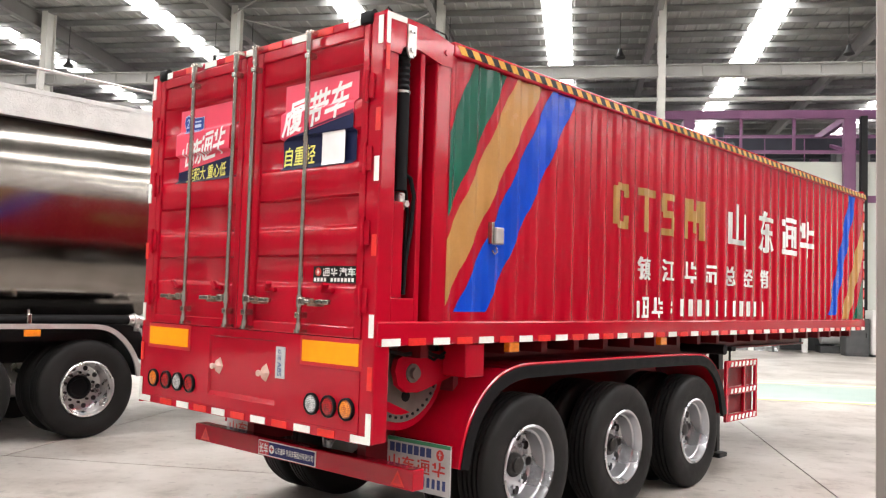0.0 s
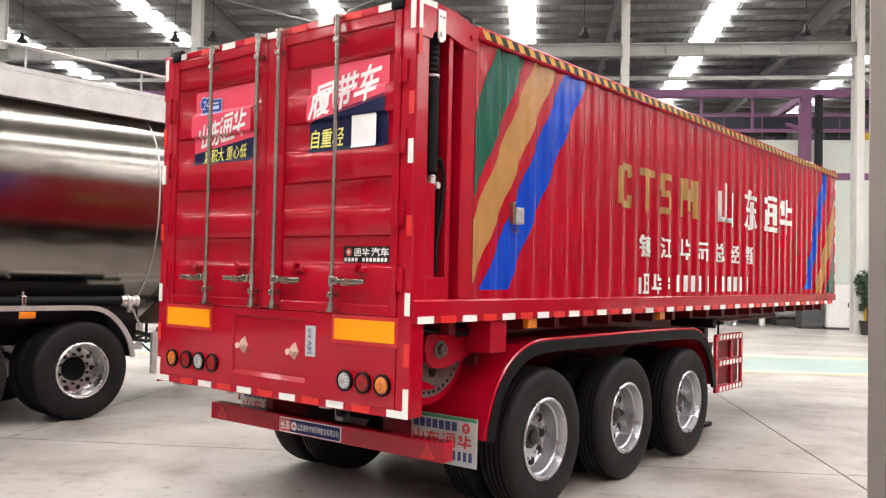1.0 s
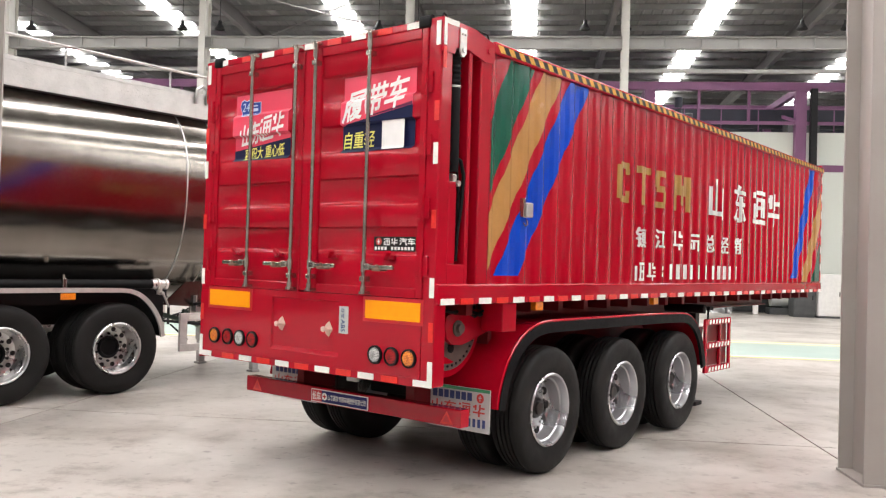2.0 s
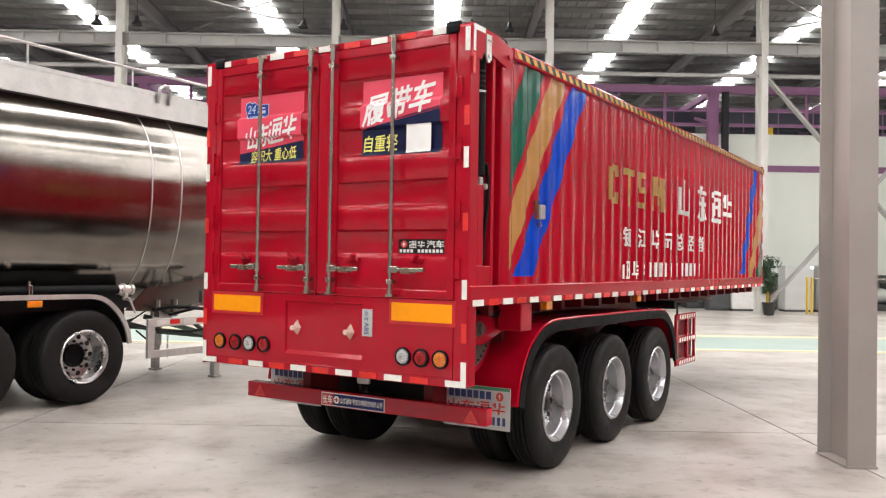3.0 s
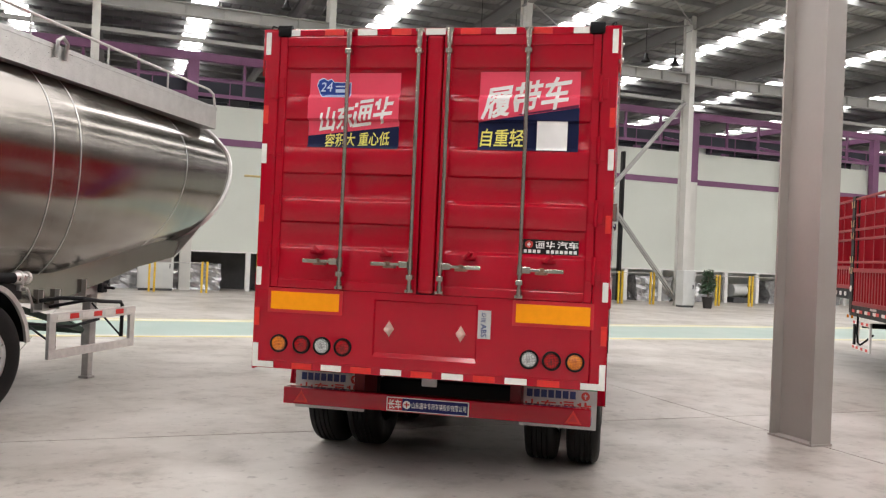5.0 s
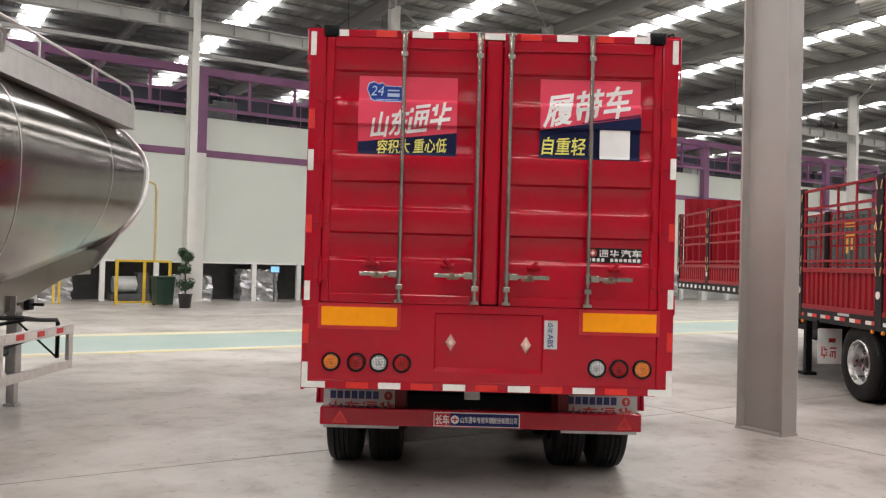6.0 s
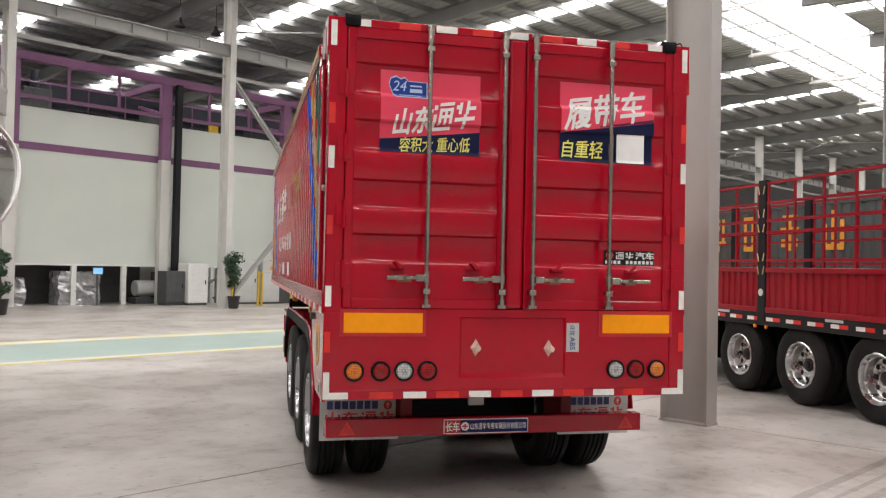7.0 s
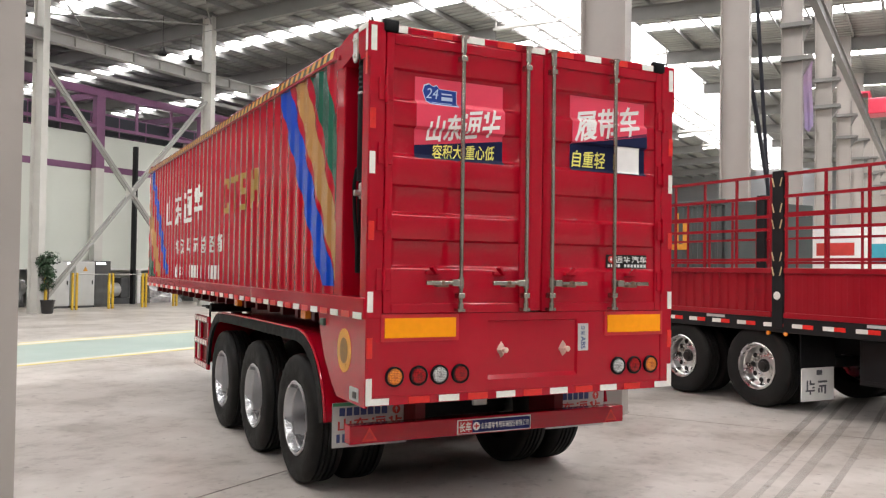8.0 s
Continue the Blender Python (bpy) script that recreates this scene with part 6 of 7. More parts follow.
    box(bm, s * 1.235, s * 1.256, 0.41, 0.58, 1.115, 1.185, 0.006)
    part("side_marker_lamp", bm, AMBER, tanker, "amber side marker lamp")
    for yy in (1.13, -0.19, -1.51):
        wheel(tanker, s * 1.09, yy, s, WM_TANK, True, 1.04)
        wheel(tanker, s * 0.73, yy, s, WM_TANK, False, 1.04)
    bm = B()
    box(bm, s * 0.42, s * 0.48, -7.5, 2.2, 0.78, 1.05)
    part("chassis_beam", bm, FRAME_BLACK, tanker)
    bm = B()
    box(bm, s * 0.6, s * 1.0, -2.6, 1.9, 1.05, 1.22)
    part("tank_cradle", bm, FRAME_BLACK, tanker)
for yy in (1.29, 0.0, -1.3):
    bm = B()
    box(bm, -0.7, 0.7, yy - 0.07, yy + 0.07, 0.44, 0.59, 0.02)
    part("axle", bm, FRAME_BLACK, tanker)


# ---- the low-deck stake trailer on the other side ----
def stake_trailer(m, label, bays, neck, axles=(), near_flap=(), beam=0.7):
    """Local frame: y along the trailer, its seen side at x = 0, body towards +x; past neck the deck is raised."""
    t = thing("stake_trailer", m, label, "trailer")
    post_w = 0.17
    for x, s in ((0.0, 1), (2.5, -1)):
        near = s > 0
        for i, y in enumerate(bays):
            bm = B()
            box(bm, x - 0.02 * s, x + 0.06 * s, y - post_w / 2, y + post_w / 2, 1.02 if y <= neck else 1.36, 2.96, 0.008)
            post = part("stake_post", bm, FRAME_BLACK, t, "black stake post")
            if near:
                for z in (1.72, 1.9, 2.3, 2.5, 2.82):
                    for d in (-1, 1):
                        bm = B()
                        bar(bm, (x - 0.03, y + d * 0.045, z - 0.055), (x - 0.03, y + d * 0.075, z + 0.055), 0.011, 0.011)
                        part("latch_pin", bm, PIN, post)
                bm = B()
                rod(bm, (x - 0.028, y, 1.42 if y <= neck else 1.6), (x - 0.02, y, 1.42 if y <= neck else 1.6), 0.05, 16)
                part("post_disc", bm, WHITE_TAPE, post)
                for d in (-1, 1) if y <= neck else ():
                    bm = B()
                    rod(bm, (x - 0.03, y + d * 0.13, 0.955), (x - 0.005, y + d * 0.13, 0.955), 0.026, 12)
                    part("marker_lamp", bm, AMBER, t, "small amber marker lamp")
        for ya, yb in zip(bays, bays[1:]):
            a, b = ya + post_w / 2 + 0.01, yb - post_w / 2 - 0.01
            up = 0.0 if ya < neck - 0.1 else 1.0
            zl, zh = 1.21 + 0.26 * up, 1.70 + 0.04 * up
            bm = B()
            n = max(4, round((b - a) / 0.15))
            prof = []
            for i in range(n):
                u = a + (b - a) * i / n
                w = (b - a) / n
                d = 0.025 if ya > 2.0 else 0.002
                prof += [(u, 0.0), (u + 0.25 * w, 0.0), (u + 0.35 * w, d), (u + 0.75 * w, d), (u + 0.85 * w, 0.0)]
            prof.append((b, 0.0))
            lo = [bm.verts.new((x + s * d, y, zl)) for y, d in prof]
            hi = [bm.verts.new((x + s * d, y, zh)) for y, d in prof]
            for i in range(len(prof) - 1):
                bm.faces.new((lo[i], lo[i + 1], hi[i + 1], hi[i]))
            side = part("drop_side", bm, MAROON, t, "red ribbed drop side" if ya > 2.0 else "plain red drop side")
            bm = B()
            for z0, z1 in ((zl - 0.06, zl + 0.005), (zh - 0.005, zh + 0.06)):
                box(bm, x - 0.02 * s, x + 0.035 * s, a, b, z0, z1, 0.006)
            part("side_rim", bm, MAROON, side)
            bm = B()
            for z in (1.86, 2.24, 2.40, 2.64, 2.91):
                box(bm, x - 0.012 * s, x + 0.028 * s, a, b, z - 0.018, z + 0.018)
            rack = part("stake_rack", bm, MAROON, t, "red open stake rack")
            n = max(2, round((b - a) / 0.52))
            for i in range(n + 1):
                y = a + 0.02 + (b - a - 0.04) * i / n
                bm = B()
                box(bm, x - 0.004 * s, x + 0.02 * s, y - 0.016, y + 0.016, 1.76, 2.91)
                part("rack_bar", bm, MAROON, rack)
    y0, y1, yn = bays[0], neck, bays[-1]
    # raised neck: deck, step plate, rail, sheeted headboard and far side
    bm = B()
    box(bm, 0.03, 2.47, y1 + 0.05, yn, 1.30, 1.40)
    box(bm, 0.03, 2.47, y1 + 0.01, y1 + 0.05, 1.02, 1.40)
    part("neck_deck", bm, FRAME_BLACK, t, "black raised neck deck")
    bm = B()
    box(bm, -0.01, 0.08, y1 + 0.09, yn + 0.06, 1.24, 1.405, 0.008)
    nrail = part("neck_rail", bm, FRAME_BLACK, t, "black neck rail with pale lamps")
    y = y1 + 0.3
    while y < yn - 0.1:
        bm = B()
        box(bm, -0.03, -0.008, y, y + 0.09, 1.29, 1.36, 0.01)
        part("rail_lamp", bm, FLAP_WHITE, nrail)
        y += 0.3
    bm = B()
    lo, hi = [], []
    for k in range(25):
        x, y = 0.1 + 2.34 * k / 24, yn - (0.03 if k % 2 else 0.0)
        lo.append(bm.verts.new((x, y, 1.40))), hi.append(bm.verts.new((x, y, 3.32)))
    for k in range(24):
        bm.faces.new((lo[k], lo[k + 1], hi[k + 1], hi[k]))
    part("headboard", bm, MAROON, t, "red ribbed headboard closing the neck")
    # side guard with taped edges behind the step
    bm = B()
    for p in ((8.5, 9.44, 0.435, 0.50), (8.5, 9.44, 0.84, 0.905), (9.17, 9.25, 0.50, 0.84), (8.5, 8.56, 0.50, 0.84)):
        box(bm, 0.02, 0.05, *p)
    sg = part("side_guard", bm, FLAP_WHITE, t, "white side guard with red tape")
    bm = B()
    box(bm, 0.02, 0.06, 9.36, 9.44, 0.50, 0.84, 0.004)
    box(bm, 0.06, 0.8, 9.0, 9.08, 0.80, 0.88)
    part("guard_end", bm, FRAME_BLACK, sg, "dark end upright")
    for z in (0.447, 0.852):
        for y in (8.60, 8.86, 9.12, 9.33):
            bm = B()
            box(bm, 0.016, 0.02, y, y + 0.11, z, z + 0.042)
            part("guard_tape", bm, RED_TAPE, sg)
    bm = B()
    tube(bm, [(0.02, 9.09, 1.2), (0.0, 9.09, 1.0), (-0.01, 9.08, 0.7), (0.0, 9.06, 0.56), (0.01, 8.95, 0.53), (0.02, 8.75, 0.60), (0.1, 8.6, 0.72)], 0.016, 8)
    part("air_hose", bm, BLACK, t, "hanging black air hose", True)
    for x in (0.55, 1.85):
        bm = B()
        box(bm, x, x + 0.1, 8.3, 8.4, 0.05, 1.0)
        lg = part("landing_leg", bm, FRAME_BLACK, t)
        bm = B()
        box(bm, x - 0.06, x + 0.16, 8.24, 8.46, 0.0, 0.05)
        part("foot", bm, FRAME_BLACK, lg)
    bm = B()
    box(bm, 0.03, 2.47, y0, y1, 1.02, 1.14)
    part("load_floor", bm, FRAME_BLACK, t, "black load floor")
    bm = B()
    box(bm, -0.01, 0.08, y0 - 0.08, y1 + 0.08, 0.97, 1.15, 0.008)
    rail = part("frame_rail", bm, FRAME_BLACK, t, "black frame rail with red and white tape")
    k, y = 0, y0 + 0.1
    while y < y1 - 0.1:
        bm = B()
        box(bm, -0.0135, -0.011, y, y + 0.15, 1.035, 1.085)
        part("reflective_tape", bm, WHITE_TAPE if k % 2 else RED_TAPE, rail)
        k += 1
        y += 0.152 if k % 2 else 0.28
    y = y0 + 1.0
    while y < y1 - 0.5:
        bm = B()
        box(bm, -0.014, -0.01, y, y + 0.32, 1.105, 1.14)
        part("type_plate", bm, FLAP, rail, "pale plate on the rail")
        y += 2.4
    for x in (0.78, 1.66):
        bm = B()
        box(bm, x, x + 0.06, y0, y1, beam, 1.02)
        part("chassis_beam", bm, FRAME_BLACK, t)
    for ya, yb in ((-1.9, -0.35), (-0.2, 1.55)):
        bm = B()
        box(bm, 0.30, 1.15, ya, yb, 0.42, 1.0, 0.02)
        tool = part("tool_box", bm, FRAME_BLACK, t, "black tool box under the deck")
        bm = B()
        box(bm, 0.285, 0.30, ya + 0.06, yb - 0.06, 0.48, 0.94, 0.006)
        part("box_door", bm, FRAME_BLACK, tool)
    for ya in axles:
        for x, s in ((0.17, -1), (2.33, 1)):
            wheel(t, x, ya, s, WM_ALU)
            wheel(t, x - s * 0.34, ya, s, WM_ALU, False)
        bm = B()
        box(bm, 0.5, 2.0, ya - 0.07, ya + 0.07, 0.44, 0.59, 0.02)
        part("axle", bm, FRAME_BLACK, t)
    for yf, zf, hf, xa, xb, mk in near_flap:
        bm = B()
        box(bm, xa, xb, yf - 0.006, yf + 0.006, zf, zf + hf)
        flap = part("mud_flap", bm, FLAP_WHITE, t, "white mud flap with plain marks")
        bm = B()
        box(bm, xa - 0.01, xb + 0.02, yf - 0.004, yf + 0.016, zf + hf * 0.97, 1.0)
        if xb < 0.5:
            box(bm, xb + 0.002, xb + 0.14, yf - 0.012, yf + 0.012, zf - 0.03, 1.0)
        part("flap_hanger", bm, BLACK, flap, "black rubber hanger")
        for sg in (-1, 1):
            for i, p in enumerate(bar_marks(xa + 0.12 * (xb - xa), zf + 0.08, 0.76 * (xb - xa), 0.17, 2, 81, 0, 0, 0.75) + [rect(xa + 0.45 * (xb - xa), zf + 0.31, 0.1, 0.06)]):
                decal("flap_mark", poly_flat(p), mk, flap, lambda u, v, i=i, sg=sg: (u, yf + sg * (0.0065 + 0.0001 * i), v), (), "u")
    return t


stake_trailer(T @ pose(5.2, 0, 0), "long red low-deck stake trailer with chrome wheels standing beside the tipper", [-2.5, -0.03, 2.44, 4.93, 7.27, 9.5, 11.8, 13.9], 9.5, (2.82, 4.17, 5.53), ((6.6, 0.37, 0.51, -0.02, 0.33, FLAP_RED), (2.12, 0.16, 0.40, 0.03, 0.60, FLAP_GREY)))

# slate container trailer further across, with amber block marks
box_tr = thing("container_trailer", T @ pose(9.0, 0, 0), "slate-grey ribbed container trailer with amber block marks", "trailer")
bm = B()
prof = []
y = 7.1
while y < 16.0:
    prof += [(y, 0.0), (y + 0.1, 0.0), (y + 0.14, 0.035), (y + 0.22, 0.035), (y + 0.26, 0.0)]
    y += 0.27
lo = [bm.verts.new((d, y, 1.1)) for y, d in prof]
hi = [bm.verts.new((d, y, 3.05)) for y, d in prof]
for i in range(len(prof) - 1):
    bm.faces.new((lo[i], lo[i + 1], hi[i + 1], hi[i]))
part("side_wall", bm, GREY_BOX, box_tr)
bm = B()
box(bm, 0.05, 2.5, 7.05, 16.05, 1.0, 3.1, 0.02)
part("container_body", bm, GREY_BOX, box_tr)
bm = B()
box(bm, -0.01, 0.05, 7.05, 16.05, 3.0, 3.12, 0.01)
box(bm, -0.01, 0.05, 7.05, 16.05, 0.98, 1.12, 0.01)
part("body_rail", bm, GREY_BOX, box_tr)
for i, yc in enumerate((8.4, 9.7, 11.0, 12.3, 13.6)):
    for j, p in enumerate(bar_marks(yc - 0.36, 2.15, 0.72, 0.75, 1, 90 + i)):
        decal("side_mark", poly_flat(p), YELLOW, box_tr, lambda u, v, j=j: (-0.004 - 0.0003 * j, u, v), (), "u")
for y in (13.0, 14.3, 15.5):
    for x, s in ((0.17, -1), (2.33, 1)):
        wheel(box_tr, x, y, s, WM_ALU)
bm = B()
box(bm, 0.7, 1.8, 7.2, 16.0, 0.75, 0.98)
box(bm, 0.9, 1.0, 8.2, 8.3, 0.0, 0.8)
box(bm, 1.5, 1.6, 8.2, 8.3, 0.0, 0.8)
part("chassis_beam", bm, FRAME_BLACK, box_tr)

# long hoarding far across the hall
board = thing("display_board", T @ pose(17.0, 0, 0), "long white display board with red and cyan bars", "board")
bm = B()
box(bm, 0.0, 0.08, 0.0, 14.0, 0.9, 3.0, 0.01)
part("board_face", bm, POSTER_WHITE, board)
for yy in (0.4, 4.7, 9.0, 13.4):
    bm = B()
    box(bm, 0.0, 0.08, yy, yy + 0.1, 0.0, 0.9)
    part("board_leg", bm, ALU, board)
for i, (ya, za, w, h, mt) in enumerate(((8.2, 2.0, 1.6, 0.5, BANNER_BLUE), (10.2, 2.2, 1.2, 0.35, FLAP_RED), (5.5, 2.1, 1.8, 0.5, FLAP_RED), (3.0, 2.0, 1.6, 0.6, BANNER_BLUE), (12.0, 1.9, 1.2, 0.6, BANNER_BLUE))):
    bm = B()
    box(bm, -0.004, 0.0, ya, ya + w, za, za + h)
    part("board_bar", bm, mt, board)

# ---- booth base: machines, cabinets, bins, rails, plants ----
def cabinet(x, y, w, d, h, mat, label):
    t = thing("machine_cabinet", pose(x, y, 0), label, "cabinet", "machine cabinets")
    bm = B()
    box(bm, 0, w, 0, d, 0.08, h, 0.02)
    part("body", bm, mat, t)
    bm = B()
    box(bm, 0.03, w - 0.03, 0.03, d - 0.03, 0, 0.08)
    part("plinth", bm, CABINET_DARK, t)
    bm = B()
    box(bm, 0.04, w - 0.04, -0.012, 0.0, 0.14, h - 0.06, 0.004)
    dr = part("door", bm, mat, t)
    bm = B()
    box(bm, w - 0.14, w - 0.11, -0.04, -0.012, h * 0.5, h * 0.5 + 0.16, 0.004)
    part("handle", bm, BLACK, dr)
    return t


cabinet(9.92, 30.95, 0.85, 0.8, 1.6, WHITE, "white steel machine cabinet below the booth wall")
cabinet(9.1, 31.1, 0.78, 0.7, 1.3, CABINET_DARK, "low dark machine cabinet below the booth wall")
cabinet(13.22, 30.9, 0.85, 0.8, 1.78, CABINET, "grey steel cabinet with a small yellow warning sign")
lit = cabinet(14.09, 30.95, 0.75, 0.8, 1.80, CABINET_DARK, "dark machine cabinet with a bright lamp at its top")
bm = B()
box(bm, 0.06, 0.50, -0.02, -0.012, 1.66, 1.74, 0.004)
part("work_lamp", bm, LAMP_WHITE, lit, "lit white lamp strip")
pale = cabinet(11.95, 31.0, 1.1, 0.7, 1.75, CABINET, "pale grey cabinet with a small lit lamp")
bm = B()
box(bm, 0.96, 1.08, -0.02, -0.012, 1.66, 1.73, 0.004)
part("work_lamp", bm, LAMP_WHITE, pale, "lit white lamp strip")
cabinet(17.3, 28.0, 0.6, 0.5, 1.5, CABINET, "pale grey box cabinet at the foot of a column")
cabinet(-3.4, 31.4, 1.2, 0.8, 1.6, CABINET, "grey steel machine cabinet beside the booth")
bm = B()
prism(bm, [(13.53, 1.40), (13.73, 1.40), (13.63, 1.58)], 30.87, 30.886, "y")
tagged(new("warning_sign", mesh_of("warning_sign", bm, YELLOW)), "small yellow triangular warning sign on a cabinet door", "sign")
rnd = random.Random(9)
for i in range(22):
    x = -24 + i * 2.55 + rnd.uniform(-0.3, 0.3)
    h = rnd.uniform(0.85, 1.3)
    wrapped = i % 3 != 1
    t = thing("wrapped_machine" if wrapped else "pump_unit", pose(x, 33.0, 0), "machine wrapped in crumpled clear plastic under the booth" if wrapped else "dark pump unit standing under the booth", "machine", "machines under the booth")
    bm = B()
    if wrapped:
        w = rnd.uniform(0.7, 0.95)
        bmesh.ops.create_cube(bm, size=1, matrix=Matrix.LocRotScale((0, 0, h / 2), None, (2 * w, 0.9, h)))
        bmesh.ops.subdivide_edges(bm, edges=bm.edges[:], cuts=9, use_grid_fill=True)
        for v in bm.verts:
            if v.co.z > 0.02:
                v.co += Vector((noise.noise(v.co * 3 + Vector((x, 0, 0))) * 0.12, noise.noise(v.co * 3 + Vector((0, x, 0))) * 0.12, noise.noise(v.co * 2 + Vector((x, x, 0))) * 0.08)) + noise.noise_vector(v.co * 7 + Vector((x, 0, x))) * 0.05
        part("wrap", bm, WRAP, t)
    else:
        box(bm, -0.7, 0.7, -0.35, 0.35, 0.0, 0.25, 0.02)
        part("base_frame", bm, CABINET_DARK, t)
        bm = B()
        rod(bm, (-0.6, 0, 0.6), (0.45, 0, 0.6), 0.3, 20)
        part("barrel", bm, CABINET, t, smooth=True)
        bm = B()
        box(bm, 0.2, 0.65, -0.3, 0.3, 0.25, h, 0.03)
        part("motor_box", bm, CABINET_DARK, t)
t = thing("control_screen", pose(6.92, 32.1, 0), "small lit blue control screen on a slim floor stand", "screen")
bm = B()
box(bm, -0.2, 0.2, -0.03, 0.0, 1.12, 1.4, 0.006)
part("screen_case", bm, CABINET_DARK, t)
bm = B()
box(bm, -0.17, 0.17, -0.034, -0.03, 1.15, 1.37)
part("screen_face", bm, SCREEN, t)
bm = B()
box(bm, -0.03, 0.03, -0.03, 0.03, 0.0, 1.12)
box(bm, -0.15, 0.15, -0.15, 0.15, 0.0, 0.02)
part("stand", bm, CABINET_DARK, t)


def yellow_rail(xa, xb, y, h=1.1, posts=3):
    t = thing("guard_rail", pose(xa, y, 0), "yellow tubular safety rail on the hall floor", "railing", "yellow safety rails")
    w = xb - xa
    for i in range(posts):
        x = w * i / (posts - 1)
        for dx in (-0.11, 0.06):
            bm = B()
            box(bm, x + dx, x + dx + 0.07, -0.035, 0.035, 0, h, 0.006)
            part("post", bm, YELLOW_RAIL, t)
    bm = B()
    rod(bm, (0, 0, h - 0.05), (w, 0, h - 0.05), 0.018, 8)
    part("rail", bm, ALU, t, "thin grey top rail")


yellow_rail(12.3, 17.0, 29.7, 1.35, 4)
yellow_rail(18.6, 24.0, 29.7, 1.35, 4)
yellow_rail(-6.5, -1.2, 30.6, 1.1, 4)
t = thing("safety_frame", pose(0.6, 30.2, 0), "yellow welded guard frame round the bin", "railing")
for x in (0.0, 0.9, 1.75):
    bm = B()
    box(bm, x - 0.045, x + 0.045, -0.045, 0.045, 0, 1.45, 0.005)
    part("post", bm, YELLOW_RAIL, t)
bm = B()
box(bm, -0.05, 1.8, -0.04, 0.04, 1.45, 1.52)
part("top_rail", bm, YELLOW_RAIL, t)
bm = B()
box(bm, 0, 1.75, -0.03, 0.03, 0.06, 0.12)
part("low_rail", bm, YELLOW_RAIL, t)
bm = B()
tube(bm, [(1.6, 1.55, 1.5), (1.6, 1.55, 4.0), (1.55, 1.55, 4.25), (1.3, 1.55, 4.35), (-0.4, 1.55, 4.35)], 0.042, 8)
tagged(part("gas_pipe", bm, PIPE_TAN, t, "pale yellow pipe running up the booth wall", True))
t = thing("rubbish_bin", pose(1.93, 29.45, 0), "dark green wheeled rubbish bin beside a column", "bin")
bm = B()
prism(bm, [(-0.26, 0.06), (0.26, 0.06), (0.31, 0.92), (-0.31, 0.92)], -0.34, 0.34, "y")
part("tub", bm, BIN, t)
bm = B()
box(bm, -0.33, 0.33, -0.38, 0.38, 0.92, 1.0, 0.02)
part("lid", bm, BIN, t)
for x in (-0.2, 0.2):
    bm = B()
    rod(bm, (x - 0.03, 0.3, 0.08), (x + 0.03, 0.3, 0.08), 0.08, 12)
    part("bin_wheel", bm, BLACK, t)


def leaf_clump(bm, centre, radius, count, r):
    for _ in range(count):
        d = Vector((r.gauss(0, 1), r.gauss(0, 1), r.gauss(0, 1))).normalized() * radius * r.uniform(0.35, 1.0) ** 0.6
        c = Vector(centre) + d
        n = (d.normalized() + Vector((r.uniform(-.6, .6), r.uniform(-.6, .6), r.uniform(-.2, .9)))).normalized()
        a = n.orthogonal().normalized()
        b = n.cross(a)
        ang = r.uniform(0, math.tau)
        u = a * math.cos(ang) + b * math.sin(ang)
        v = n.cross(u)
        l, w = r.uniform(0.05, 0.09), r.uniform(0.02, 0.034)
        q = [bm.verts.new(c + p) for p in (-u * l, -v * w + n * 0.008, u * l, v * w + n * 0.008)]
        bm.faces.new(q)


def potted_plant(x, y, tiers, label, seed):
    r = random.Random(seed)
    t = thing("potted_plant", pose(x, y, 0), label, "plant", "potted plants")
    bm = B()
    lathe(bm, [(0.0, 0.0), (0.0, 0.15), (0.02, 0.17), (0.40, 0.22), (0.44, 0.24), (0.46, 0.24), (0.46, 0.20), (0.40, 0.19), (0.40, 0.0)], (0, 0, 0), (0, 0, 1), 20)
    part("pot", bm, POT, t, smooth=True)
    bm = B()
    h = max(z for z, _, _ in tiers)
    tube(bm, [(0, 0, 0.35), (0.03, 0.02, h * 0.4), (-0.03, 0.0, h * 0.7), (0.02, 0.0, h)], 0.025, 7)
    for z, rad, _ in tiers:
        for k in range(5):
            a = r.uniform(0, math.tau)
            rod(bm, (0, 0, z - 0.05), (rad * 0.7 * math.cos(a), rad * 0.7 * math.sin(a), z + r.uniform(-0.1, 0.15)), 0.008, 5)
    part("stem", bm, BARK, t)
    bm = B()
    for z, rad, cnt in tiers:
        for k in range(5):
            a = r.uniform(0, math.tau)
            leaf_clump(bm, (rad * 0.45 * math.cos(a), rad * 0.45 * math.sin(a), z + r.uniform(-rad, rad) * 0.3), rad * 0.62, cnt // 5, r)
    tagged(part("foliage", bm, LEAF, t), kind="stuff")


potted_plant(2.32, 28.15, ((0.75, 0.30, 260), (1.22, 0.27, 220), (1.72, 0.31, 280)), "topiary plant in three leafy tiers in a dark pot", 1)
potted_plant(10.3, 28.35, ((0.95, 0.28, 160), (1.35, 0.36, 300), (1.75, 0.40, 420)), "tall leafy potted plant in a dark pot", 2)
potted_plant(18.25, 27.65, ((0.75, 0.34, 260), (1.10, 0.40, 360), (1.4, 0.26, 160)), "bushy potted plant in a dark pot", 3)
potted_plant(-5.3, 28.4, ((0.75, 0.30, 200), (1.2, 0.32, 240), (1.6, 0.3, 240)), "leafy potted plant in a dark pot beside a column", 4)

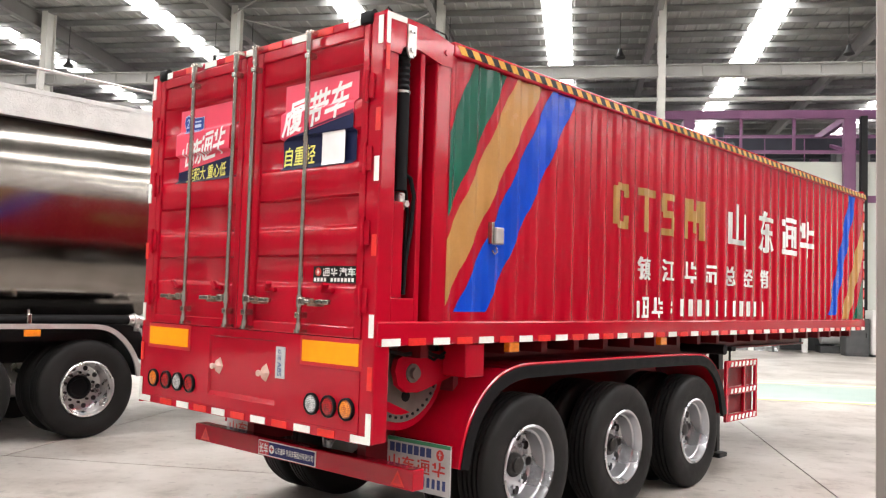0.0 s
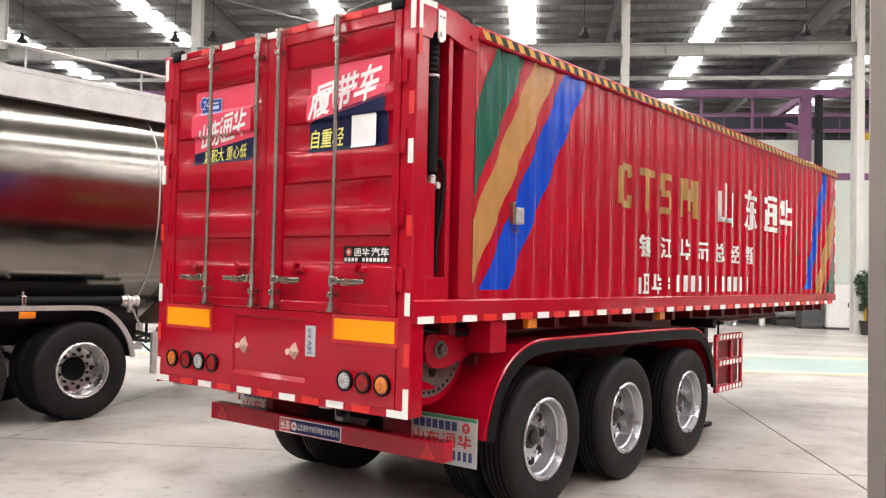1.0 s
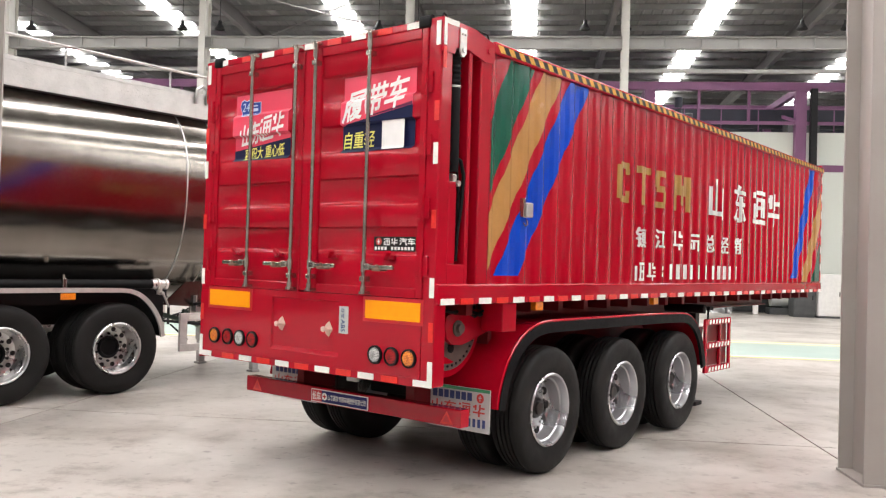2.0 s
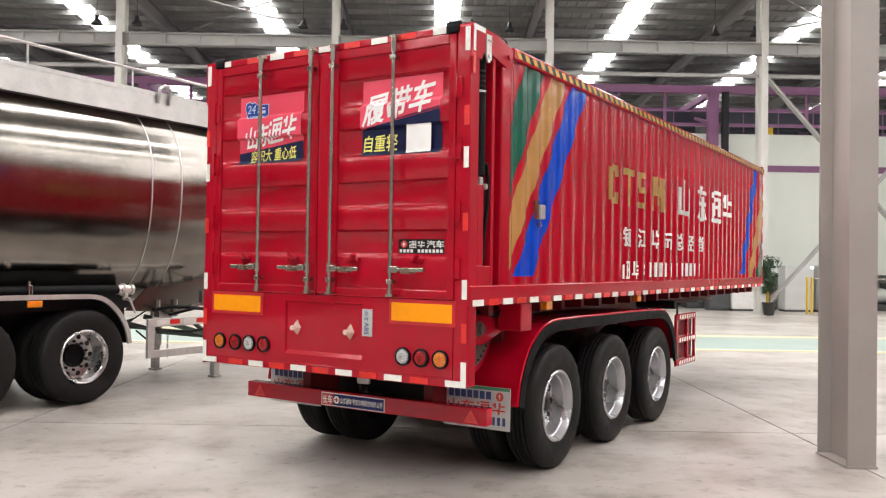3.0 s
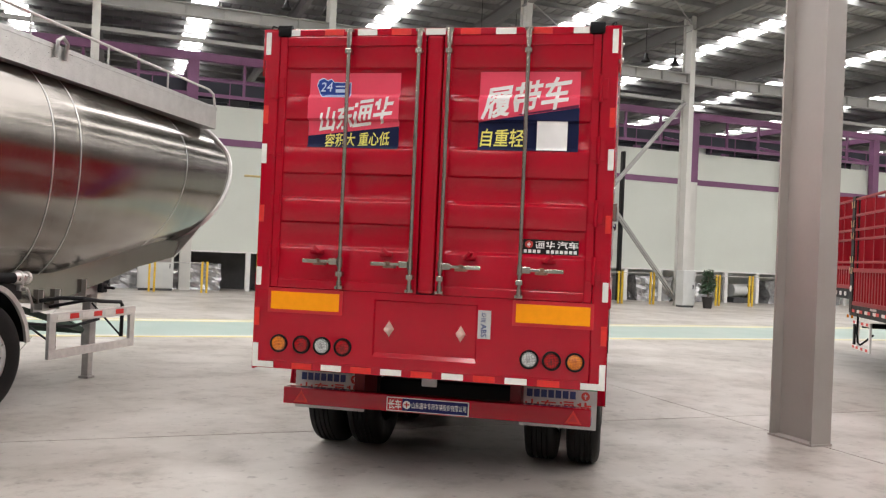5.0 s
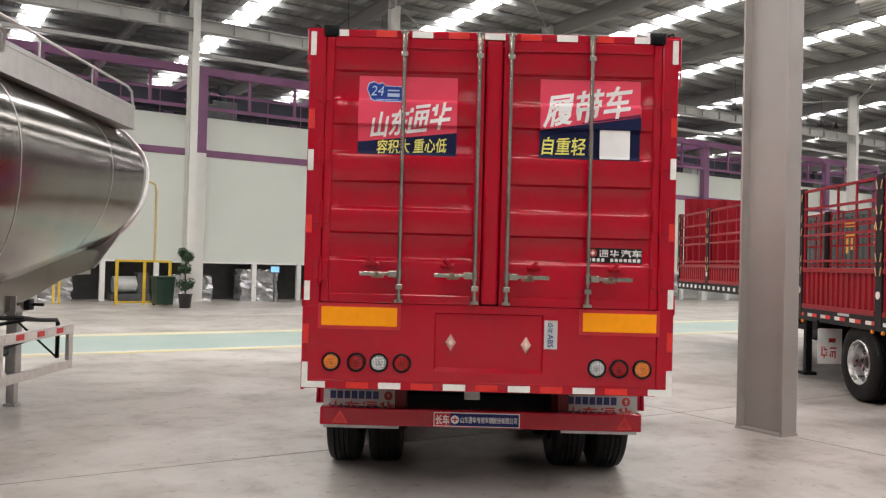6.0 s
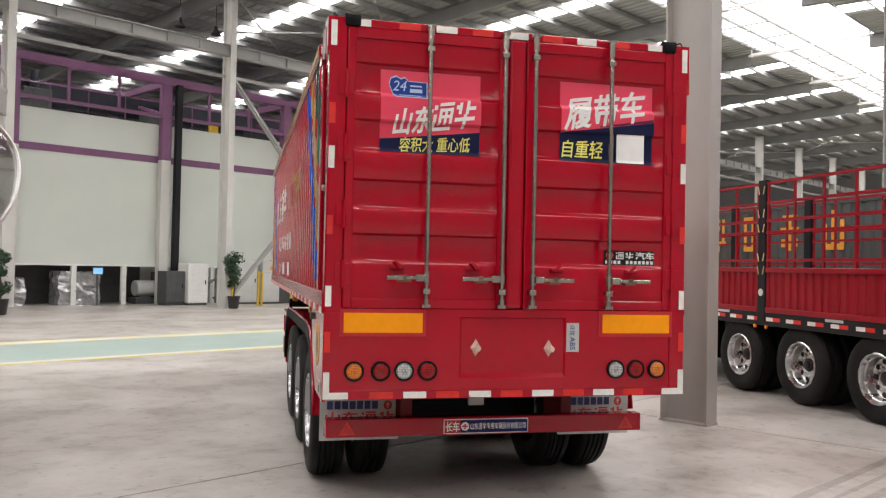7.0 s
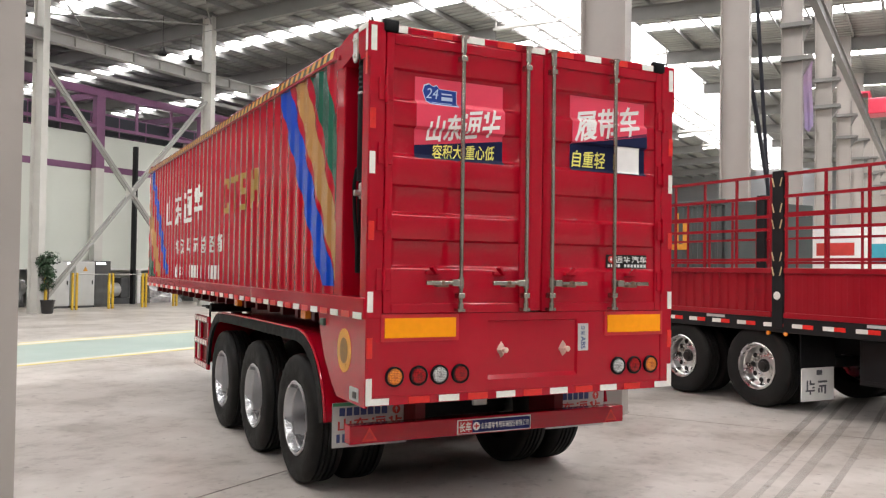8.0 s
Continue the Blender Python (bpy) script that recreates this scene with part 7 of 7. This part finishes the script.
# ---- floor slabs, last ----
bm = B()
GX, GY = 7.7, 8.0
box(bm, 0.009, GX - 0.009, 0.009, GY - 0.009, -0.012, 0.0)
slab_mesh = mesh_of("slab", bm, FLOOR_M)
kx0, kx1 = math.floor((X0 - 2.27) / GX), math.ceil((X1 - 2.27) / GX)
ky0, ky1 = math.floor((Y0 - 7.33) / GY), math.ceil((Y1 - 7.33) / GY)
for i in range(kx0, kx1):
    for j in range(ky0, ky1):
        ob = part("slab", slab_mesh, None, floor)
        ob.location = (2.27 + i * GX, 7.33 + j * GY, 0)

MARK = material("tyre_mark", (0.16, 0.148, 0.13), 0.5, 0, 0.2, 6, world_space=True)
nt = MARK.node_tree
tr = nt.nodes.new("ShaderNodeBsdfTransparent")
mx = nt.nodes.new("ShaderNodeMixShader")
nz = nt.nodes.new("ShaderNodeTexNoise")
nz.inputs["Scale"].default_value, nz.inputs["Detail"].default_value = 0.55, 8.0
mr = nt.nodes.new("ShaderNodeMapRange")
mr.inputs["From Min"].default_value, mr.inputs["From Max"].default_value, mr.inputs["To Max"].default_value = 0.22, 0.85, 0.48
geo = nt.nodes.new("ShaderNodeNewGeometry")
nt.links.new(geo.outputs["Position"], nz.inputs["Vector"])
nt.links.new(nz.outputs["Fac"], mr.inputs["Value"])
nt.links.new(mr.outputs["Result"], mx.inputs[0])
nt.links.new(tr.outputs[0], mx.inputs[1])
nt.links.new(nt.nodes["Principled BSDF"].outputs[0], mx.inputs[2])
nt.links.new(mx.outputs[0], nt.nodes["Material Output"].inputs[0])
for ya, yb, w in ((4.17, 3.86, 0.09), (3.98, 3.68, 0.05), (3.84, 3.46, 0.09), (3.55, 3.2, 0.06)):
    bm = B()
    prev = None
    for i in range(25):
        f = i / 24
        x, y = -3.2 + 8.6 * f, ya + (yb - ya) * f + 0.05 * math.sin(3 * f + ya)
        cur = (bm.verts.new((x, y - w / 2, 0.0025)), bm.verts.new((x, y + w / 2, 0.0025)))
        if prev:
            bm.faces.new((prev[0], cur[0], cur[1], prev[1]))
        prev = cur
    structure("road_mark", bm, MARK, "faint dark tyre track on the concrete floor", "tyre track")
